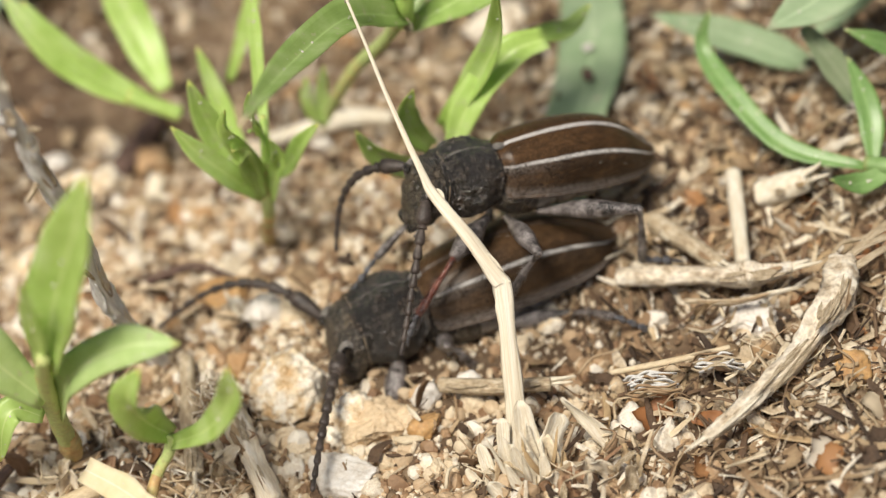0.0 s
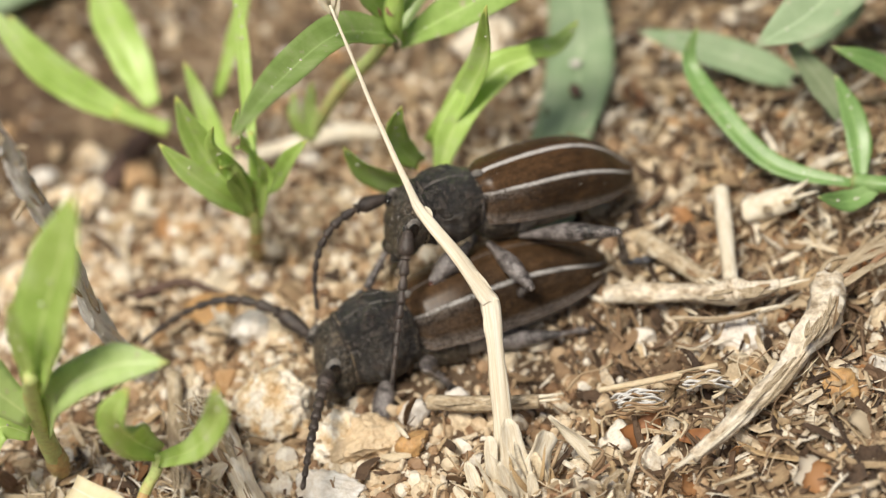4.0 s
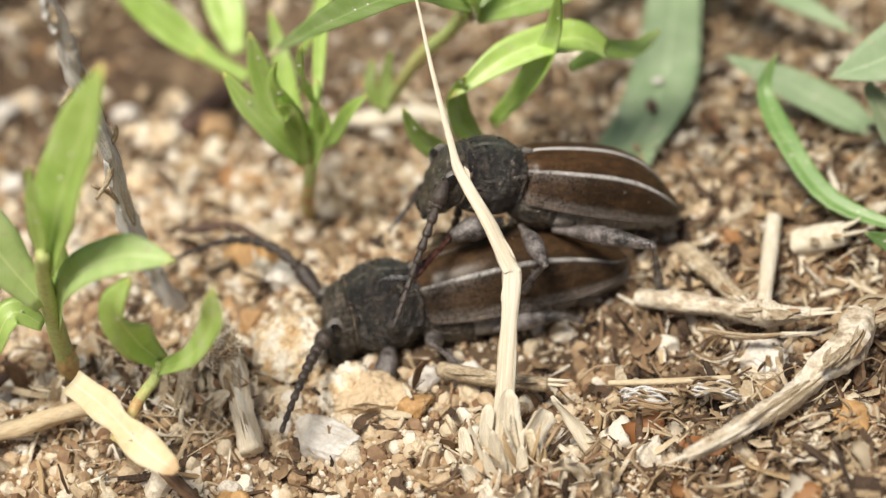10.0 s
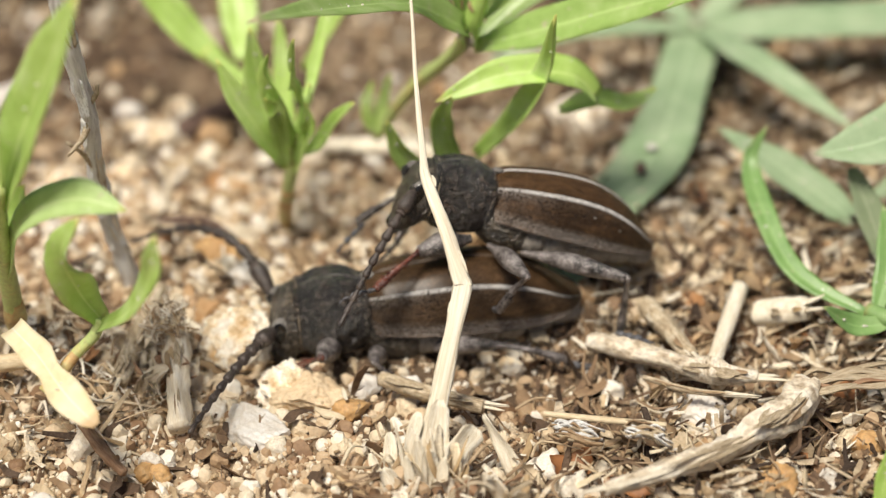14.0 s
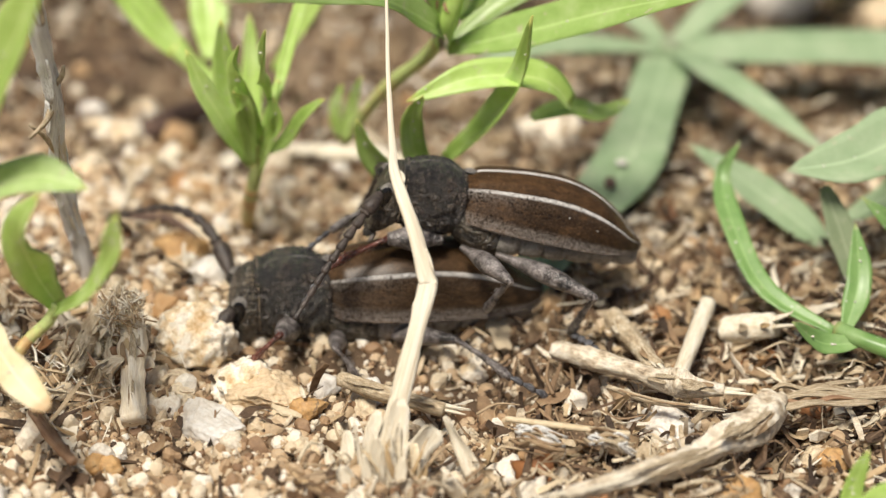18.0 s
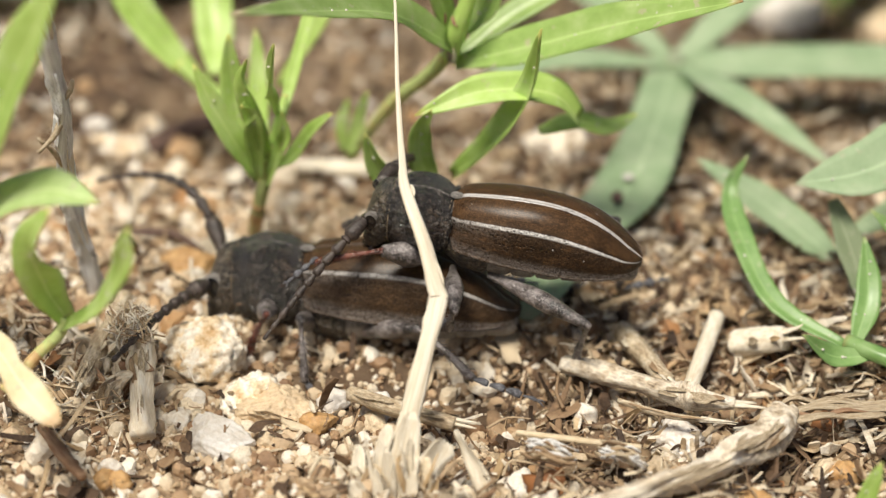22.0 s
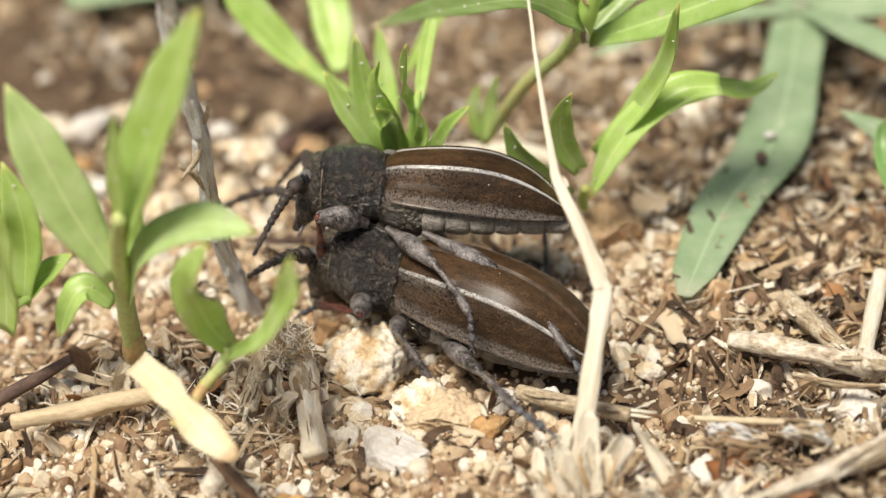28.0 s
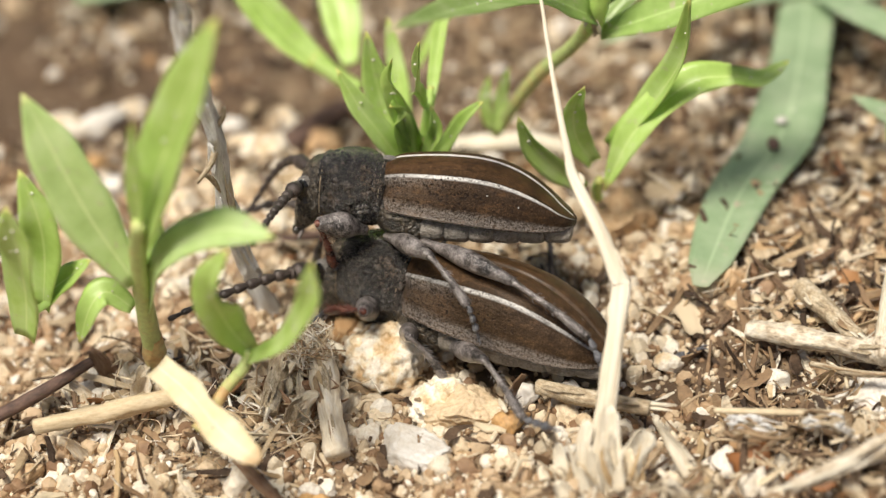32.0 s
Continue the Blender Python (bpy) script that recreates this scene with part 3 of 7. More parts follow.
def blade(points, width, hint=(0.0, -0.6, 0.8), fold=0.25, n=18, thick=0.10, widest=0.45, base_w=0.35, twist=0.0, ripple=0.0, blunt=0.0, seed=0, pinch=0.0):
    """A leaf: a long tapered sheet with thickness, folded along its midrib."""
    line = curve(points, n)
    tan, side, up = frames(line, hint)
    rng = np.random.RandomState(seed + int(width * 1000))
    ph = rng.uniform(0, 6)
    cols = 7
    top, uvs = [], []
    for i in range(n):
        s = i / (n - 1)
        if s < widest:
            prof = base_w + (1 - base_w) * math.sin(0.5 * math.pi * s / widest)
        else:
            prof = blunt + (1 - blunt) * math.cos(0.5 * math.pi * (s - widest) / (1 - widest)) ** 0.8 if s < 1 else blunt * 0.5
        w = 0.5 * width * max(prof, 0.03) * (1 - pinch * math.exp(-(((s - 0.48) / 0.09) ** 2)))
        ang = math.radians(twist) * s
        sd = side[i] * math.cos(ang) + up[i] * math.sin(ang)
        u = up[i] * math.cos(ang) - side[i] * math.sin(ang)
        for k in range(cols):
            v = 2 * k / (cols - 1) - 1
            lift = fold * abs(v) * w + ripple * width * 0.06 * abs(v) * math.sin(9 * s + ph + 2 * v)
            wob = 1 + 0.05 * math.sin(17 * s + ph + 3 * v)
            top.append(line[i] + sd * v * w * wob + u * lift)
            uvs.append((s, 0.5 + 0.5 * v))
    low = []
    for i in range(n):
        for k in range(cols):
            e = 1 - 0.8 * abs(2 * k / (cols - 1) - 1) ** 2
            low.append(top[i * cols + k] - up[i] * thick * (0.25 + e))
    m = n * cols
    f = []
    for i in range(n - 1):
        for k in range(cols - 1):
            a = i * cols + k
            f.append((a, a + 1, a + cols + 1, a + cols))
            f.append((m + a, m + a + cols, m + a + cols + 1, m + a + 1))
        a, b = i * cols, i * cols + cols - 1
        f.append((a, a + cols, m + a + cols, m + a))
        f.append((b, m + b, m + b + cols, b + cols))
    for k in range(cols - 1):
        a, b = k, (n - 1) * cols + k
        f.append((a, m + a, m + a + 1, a + 1))
        f.append((b, b + 1, m + b + 1, m + b))
    return top + low, f, uvs + uvs


def lathe_x(profile, n=20, seed=None, rough=0.0):
    """A body along x: rows of (x, half width, top z, bottom z), superelliptic sections."""
    rng = np.random.RandomState(seed or 0)
    verts, uvs = [], []
    for i, (x, w, zt, zb) in enumerate(profile):
        c, h = (zt + zb) / 2, (zt - zb) / 2
        for k in range(n):
            a = 2 * math.pi * k / n
            ca, sa = math.cos(a), math.sin(a)
            p = 0.85
            j = 1 + rough * rng.uniform(-1, 1)
            verts.append((x, w * j * math.copysign(abs(ca) ** p, ca), c + h * j * math.copysign(abs(sa) ** p, sa)))
            uvs.append((i / (len(profile) - 1), k / n))
    m = len(profile)
    faces = [(i * n + k, (i + 1) * n + k, (i + 1) * n + (k + 1) % n, i * n + (k + 1) % n) for i in range(m - 1) for k in range(n)]
    faces += [tuple(range(n)), tuple((m - 1) * n + k for k in range(n - 1, -1, -1))]
    return verts, faces, uvs


def ico(sub):
    bm = bmesh.new()
    bmesh.ops.create_icosphere(bm, subdivisions=sub, radius=1.0)
    v = np.array([p.co[:] for p in bm.verts])
    f = [tuple(q.index for q in p.verts) for p in bm.faces]
    bm.free()
    return v, f


ICO1, ICO2, ICO3, ICO4, ICO5 = ico(1), ico(2), ico(3), ico(4), ico(5)


def rock(size, seed, shape=ICO3, angular=0.5, rough=0.06, lumps=0.0):
    """An angular stone: a sphere cut by random planes, then roughened."""
    rng = np.random.RandomState(seed)
    v = shape[0].copy()
    for _ in range(11):
        d = rng.normal(size=3)
        d /= np.linalg.norm(d)
        c = rng.uniform(0.62, 0.95)
        over = np.maximum(v @ d - c, 0)
        v -= (angular * 1.6 if angular < 0.6 else 0.96) * over[:, None] * d
    off = rng.uniform(0, 50, 3)
    off_v = Vector((3.1, 7.7, 1.3))
    for i, p in enumerate(v):
        q = Vector(p * 1.7 + off)
        v[i] = p * (1 + 0.16 * noise.noise(q) + rough * noise.noise(q * 4.1) + rough * 0.5 * noise.noise(q * 9.7))
        if lumps:
            v[i] *= 1 + lumps * (0.5 - 2.2 * abs(noise.noise(q * 2.3 + off_v))) + lumps * 0.5 * (0.4 - 1.8 * abs(noise.noise(q * 6.1)))
    return v * np.asarray(size), shape[1]


def ball(c, r, shape=ICO2, sx=1, sy=1, sz=1):
    return [(c[0] + r * sx * p[0], c[1] + r * sy * p[1], c[2] + r * sz * p[2]) for p in shape[0]], shape[1]


# ---- ground ----


def smooth(a, b, x):
    t = min(1, max(0, (x - a) / (b - a)))
    return t * t * (3 - 2 * t)


def gz(x, y):
    """The ground's height in millimetres."""
    if abs(x) > 90 or abs(y) > 110:
        return 1.2 * noise.noise(Vector((x * 0.01, y * 0.01, 2))) * min(20, math.hypot(x, y) / 100)
    z = -1.4 * (1 - smooth(-3, 5, y))
    z += 2.3 * math.exp(-(((x + 29) / 8) ** 2 + ((y + 5) / 6) ** 2))
    z += 1.0 * noise.noise(Vector((x * 0.11, y * 0.11, 0.3)))
    z += 0.55 * noise.noise(Vector((x * 0.33, y * 0.33, 4.1)))
    z += 0.34 * noise.noise(Vector((x * 0.9, y * 0.9, 7.7)))
    z += 0.18 * noise.noise(Vector((x * 2.3, y * 2.3, 1.7)))
    z += 2.5 * smooth(28, 70, y)
    return z


def spread(lo, hi, step, far):
    inner = list(np.arange(lo, hi + step / 2, step))
    out, d = [], step
    x = 0.0
    while x < far:
        d *= 1.35
        x += d
        out.append(x)
    return [lo - q for q in reversed(out)] + inner + [hi + q for q in out]


gx, gy = spread(-48, 36, 0.42, 30000), spread(-26, 62, 0.42, 30000)
gv = [(x, y, gz(x, y)) for y in gy for x in gx]
gw = len(gx)
gf = [(j * gw + i, j * gw + i + 1, (j + 1) * gw + i + 1, (j + 1) * gw + i) for j in range(len(gy) - 1) for i in range(gw - 1)]
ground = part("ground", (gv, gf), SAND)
tagged(ground, "sandy tan soil strewn with grit", "ground", kind="structure")

# ---- beetles ----


def case_point(s, v):
    """A point of the left wing case: s along it, v from the suture down to the margin."""
    x = 0.1 - 10.6 * s
    end = max(0.0, (s - 0.40) / 0.60)
    front = smooth(-0.035, 0.075, s)
    w = 2.34 * (0.84 + 0.16 * smooth(0, 0.32, s)) * (0.62 + 0.38 * front) * math.sqrt(max(0.010, 1 - end**2.9))
    zt = 1.62 + 0.28 * front + 0.70 * math.sin(math.pi * min(1, s * 1.1)) ** 0.8 - 2.15 * end**2.6
    zm = -0.36 - 0.22 * s
    a = math.radians(0.5 + 96 * v)
    y = w * math.sin(a) ** 0.95
    z = zm + (zt - zm) * max(0.0, math.cos(a)) ** 0.86
    # raised shoulder line, hollow flank below it, thin turned-out rim
    fade = max(0.0, 1 - s)
    z += 0.09 * math.exp(-(((v - 0.47) / 0.05) ** 2)) * min(1, s * 5 + 0.3) - 0.06 * math.exp(-((v / 0.05) ** 2))
    y -= 0.20 * math.exp(-(((v - 0.66) / 0.11) ** 2)) * fade**1.3
    y += 0.10 * smooth(0.91, 0.97, v) * min(1, 6 * fade)
    return x, y, z


def elytron(side, k):
    """One wing case, side 1 left, -1 right."""
    nx, nv = 48, 29
    verts, uvs, low = [], [], []
    for i in range(nx):
        s = (i / (nx - 1)) ** 1.15
        for j in range(nv):
            v = j / (nv - 1)
            x, y, z = case_point(s, v)
            verts.append((x * k, side * y * k, z * k))
            low.append((x * k * 0.99, side * y * k * 0.93, (z - 0.14) * k))
            uvs.append((s, v))
    m = nx * nv
    f = []
    for i in range(nx - 1):
        for j in range(nv - 1):
            q = (i * nv + j, i * nv + j + 1, (i + 1) * nv + j + 1, (i + 1) * nv + j)
            f.append(q if side < 0 else q[::-1])
            f.append(tuple(m + t for t in (q[::-1] if side < 0 else q)))
        for j in (0, nv - 1):
            q = (i * nv + j, (i + 1) * nv + j, m + (i + 1) * nv + j, m + i * nv + j)
            f.append(q)
    for i in (0, nx - 1):
        for j in range(nv - 1):
            f.append((i * nv + j, m + i * nv + j, m + i * nv + j + 1, i * nv + j + 1))
    return verts + low, f, uvs + uvs


def resample(rows, n):
    """A profile with more rows, eased between the given ones."""
    return [tuple(q) for q in curve(rows, n)]


def wrinkled(data, mm, seed):
    """Fine worm-like folds pressed into a smooth body."""
    out = []
    c = Vector(np.mean(np.asarray(data[0]), axis=0))
    for p in data[0]:
        v = Vector(p)
        q = v * 3.0 + Vector((seed, 0, 0))
        n = 1 - 2.2 * abs(noise.noise(q)) + 0.5 * noise.noise(v * 5.3) + 0.8 * noise.noise(v * 0.9)
        out.append(tuple(v + (v - c).normalized() * n * mm))
    return out, *data[1:]


def sc(data, k):
    return [(x * k, y * k, z * k) for x, y, z in data[0]], *data[1:]


def along(a, b, hint="Z"):
    """A pose at a with +x towards b; millimetres."""
    a, b = Vector(a), Vector(b)
    return Matrix.Translation(a * MM) @ (b - a).to_track_quat("X", hint).to_matrix().to_4x4()


def feeler(parent, k, label, length, arch):
    """An antenna of eleven long joints along +x from its socket, arched upward by arch."""
    def at(s):
        return (length * s, -(0.75 * arch if arch > 1 else 0) * 4 * s * (1 - s), 4 * arch * s * (1 - s) * (1.25 - 0.5 * s))
    cuts = [0.0, 0.16, 0.19] + [0.19 + 0.81 * (i / 9) ** 0.94 for i in range(1, 10)]
    first = None
    for i in range(11):
        a, b = cuts[i], cuts[i + 1] + 0.006
        r = 0.315 - 0.0195 * i
        mid = [at(a + (b - a) * t) for t in (0, 0.3, 0.7, 1)]
        rad = [r * 0.55, r * 0.72, r * 0.9, r * 1.06, r * 1.12, r * 0.7] if i else [0.2, 0.30, 0.38, 0.44, 0.45, 0.28]
        data = sc(tube(mid, rad, 12, 12, hint=(0.1, 0.2, 1)), k)
        if first is None:
            first = part("antenna", data, FEELER, parent, label)
        else:
            part("antenna_joint", data, FEELER, first)
    return first


def leg(parent, k, hip, rows, lengths, rusty, thick=1.0):
    """Femur with its tibia and jointed tarsus; rows of seconds, knee, ankle and claw in the body's space."""
    lf, lt, ls = lengths
    fem = part("femur", sc(tube([(0, 0, 0), (lf * 0.5, 0, 0.1), (lf, 0, 0)], [t * thick * (1.35 if rusty else 1.1) for t in (0.17, 0.21, 0.31, 0.43, 0.49, 0.47, 0.38, 0.30, 0.22)], 22, 14, flat=1.12, rough=0.02), k), LIMB, parent)
    knob = [ball((0, 0, 0), 0.21 * thick, ICO2)]
    tib = joined(tube([(0, 0, 0), (lt * 0.5, 0, 0.1), (lt, 0, 0)], [t * thick for t in (0.2, 0.14, 0.15, 0.18, 0.21, 0.27, 0.22)], 18, 12, rough=0.03), *knob)
    # short bristles along the shin
    rb = random.Random(int(lf * 100))
    hairs = []
    for _ in range(60):
        x, a = rb.uniform(0.25, 0.97) * lt, rb.uniform(0, 6.28)
        d = np.array((0.22, 0.2 * math.cos(a), 0.2 * math.sin(a)))
        p = np.array((x, 0.17 * thick * math.cos(a), 0.17 * thick * math.sin(a) + 0.08))
        hairs.append(tube([p, p + d * 0.5, p + d], [0.02, 0.015, 0.006], 3, 4))
    shin = part("tibia", sc(joined(tib, *hairs), k), RUST if rusty else LIMB, fem, "rust-red shin" if rusty else "")
    bits = []
    for i in range(4):
        a, b = ls * i / 4, ls * (i + 0.93) / 4
        w = (0.2, 0.22, 0.25, 0.11)[i] * thick
        bits.append(tube([(a, 0, 0), ((a + b) / 2, 0, 0.05), (b, 0, 0)], [w * 0.45, w * 0.8, w * 1.1, w * 0.8], 7, 9, flat=0.7))
    for s in (-1, 1):
        bits.append(tube([(ls * 0.97, 0, 0), (ls * 1.04, 0.12 * s, 0), (ls * 1.1, 0.17 * s, -0.12)], [0.06, 0.05, 0.015], 5, 5))
    foot = part("tarsus", sc(joined(*bits), k), TARSUS, fem, "slate grey four-jointed foot")
    if len(rows) == 1:
        rows = [(0.0, *rows[0][1:])]
    hip = np.array(hip, float)
    out = ([], [], [])
    for t, *q in rows:
        knee, ank, claw = (np.array(q[i:i + 3], float) for i in (0, 3, 6))
        f = along(hip * k, knee * k)
        knee = hip + lf * (knee - hip) / np.linalg.norm(knee - hip)
        m = along(knee * k, ank * k)
        ank = knee + lt * (ank - knee) / np.linalg.norm(ank - knee)
        g = along(ank * k, claw * k)
        for lst, mat in zip(out, (f, f.inverted() @ m, f.inverted() @ g)):
            lst.append((t, mat))
    if len(rows) == 1:
        for ob, lst in zip((fem, shin, foot), out):
            ob.matrix_basis = lst[0][1]
        return []
    return [(ob, [(0.0, lst[0][1])] + lst[(1 if lst[0][0] == 0 else 0):] + [(32.0, lst[-1][1])] * (lst[-1][0] < 32)) for ob, lst in zip((fem, shin, foot), out)]


def mirrored(rows):
    """The other side's resting pose, tucked in under the body."""
    m = np.mean([r[1:] for r in rows], axis=0)
    return [(0.0, *((v, -0.62 * v, v - 1.7)[i % 3] for i, v in enumerate(m)))]


def beetle(k, case, label, legs, antennae):
    root = new("beetle")
    tagged(root, label, "beetle", group="pair of mating beetles")
    moves = []
    for s in (1, -1):
        part("elytron", elytron(s, k), case, root, "brown wing case with white hair stripes")
    # belly with its ringed segments
    for i in range(6):
        x0 = -2.2 - 1.35 * i
        prof = []
        for dx, g in ((0.06, 0.86), (0.0, 0.95), (-0.12, 1.0), (-0.7, 1.01), (-1.1, 0.99), (-1.3, 0.95), (-1.4, 0.85)):
            w = 1.98 * (1 - (max(0, -(x0 + dx) - 2) / 9.0) ** 2.6 * 0.7)
            prof.append((x0 + dx, w * g, -0.1 - 0.05 * i, (-2.3 + 0.13 * i) * g))
        part("abdomen_segment", sc(lathe_x(prof, 26), k), BELLY, root, "grey hairy belly ring" if i == 0 else "")
    part("thorax", sc(lathe_x([(0.5, 1.0, 0.6, -1.2), (0.2, 1.6, 0.9, -2.0), (-0.8, 2.0, 0.4, -2.5), (-2.0, 2.05, 0.3, -2.6), (-2.6, 1.8, 0.1, -2.2)], 26), k), FACE, root)
    pr = [(-0.12, 1.2, 1.35, -1.0), (0.05, 1.55, 1.62, -1.5), (0.2, 1.66, 1.74, -1.85), (0.34, 1.6, 1.68, -1.88), (0.5, 1.66, 1.78, -1.9), (0.95, 1.9, 1.98, -2.0), (1.5, 2.08, 2.06, -2.08), (2.0, 2.08, 2.06, -2.08), (2.5, 1.94, 1.98, -2.03), (2.9, 1.76, 1.84, -1.95), (3.12, 1.64, 1.7, -1.86), (3.24, 1.68, 1.74, -1.86), (3.44, 1.67, 1.7, -1.84), (3.56, 1.56, 1.58, -1.7)]
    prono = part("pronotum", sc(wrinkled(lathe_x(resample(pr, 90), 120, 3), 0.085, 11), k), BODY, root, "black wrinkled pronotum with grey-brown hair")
    for s in (1, -1):
        part("side_spine", sc(wrinkled(ball((1.65, s * 1.95, 0.05), 0.42, ICO3, 1.15, 0.9, 0.95), 0.03, 12), k), BODY, prono)
    rim = [(3.42, 1.70 * math.copysign(abs(math.cos(a)) ** 0.85, math.cos(a)), -0.07 + 1.80 * math.copysign(abs(math.sin(a)) ** 0.85, math.sin(a))) for a in np.linspace(0.02, 2 * math.pi, 41)]
    part("hair_fringe", sc(tube(rim, [0.045] * 3, 90, 6, hint=(1, 0.01, 0.02)), k), FRINGE, prono, "tan hair fringe on the front rim")
    rim = [(0.2, y * 0.985, z * 0.985) for x, y, z in rim]
    part("hair_fringe", sc(tube(rim, [0.03] * 3, 90, 6, hint=(1, 0.01, 0.02)), k), FRINGE, prono, "tan hair fringe on the hind rim")
    part("scutellum", sc(ball((-0.05, 0, 1.9), 0.3, ICO2, 1.3, 0.9, 0.5), k), RING, root, "small pale grey scutellum")
    hd = [(3.3, 1.5, 1.4, -1.6), (3.55, 1.62, 1.52, -1.95), (3.9, 1.66, 1.5, -2.35), (4.25, 1.62, 1.30, -2.62), (4.5, 1.5, 0.98, -2.76), (4.7, 1.32, 0.52, -2.80), (4.82, 1.1, -0.05, -2.78), (4.9, 0.84, -0.65, -2.62), (4.93, 0.45, -1.2, -2.25)]
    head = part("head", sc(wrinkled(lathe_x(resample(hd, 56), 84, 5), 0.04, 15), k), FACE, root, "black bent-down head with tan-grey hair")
    for s in (1, -1):
        part("eye_ring", sc(ball((4.32, s * 1.36, 0.0), 0.66, ICO3, 0.80, 0.42, 1.25), k), RING, head, "grey hair ring round the eye")
        part("eye", sc(ball((4.36, s * 1.47, 0.0), 0.53, ICO3, 0.78, 0.38, 1.28), k), EYE, head, "glossy black kidney-shaped eye")
        part("cheek", sc(wrinkled(ball((4.25, s * 1.2, -1.3), 0.6, ICO3, 1.0, 0.7, 1.3), 0.03, 16), k), FACE, head)
        part("mandible", sc(tube([(4.6, s * 0.6, -2.45), (4.82, s * 0.55, -2.8), (4.75, s * 0.12, -3.1)], [0.34, 0.28, 0.06], 10, 10), k), BODY, head)
        part("palp", sc(tube([(4.4, s * 0.8, -2.6), (4.55, s * 0.95, -2.95), (4.65, s * 0.85, -3.2)], [0.1, 0.12, 0.07], 8, 8), k), LIMB, head)
        part("antenna_socket", sc(ball((4.62, s * 1.30, 0.12), 0.40, ICO3, 0.9, 0.8, 0.9), k), BODY, head)
    part("lip", sc(ball((4.82, 0, -2.45), 0.5, ICO3, 0.5, 1.2, 0.7), k), FACE, head)
    for hip, lengths, rusty, rows, other in legs:
        moves += leg(root, k, hip, rows, lengths, rusty, 1.0 if k == 1 else 0.84)
        moves += leg(root, k, (hip[0], -hip[1], hip[2]), other or mirrored(rows), lengths, False, 1.0 if k == 1 else 0.84)
    for s, length, arch, rows in antennae:
        base_at = np.array((4.66, s * 1.38, 0.14))
        ant = feeler(root, k, "dark long-jointed antenna", length, arch)
        poses = [(t, along(base_at * k, np.array(tip) * k)) for t, *tip in rows]
        if poses[-1][0] < 32:
            poses.append((32.0, poses[-1][1]))
        moves.append((ant, poses))
    return root, moves


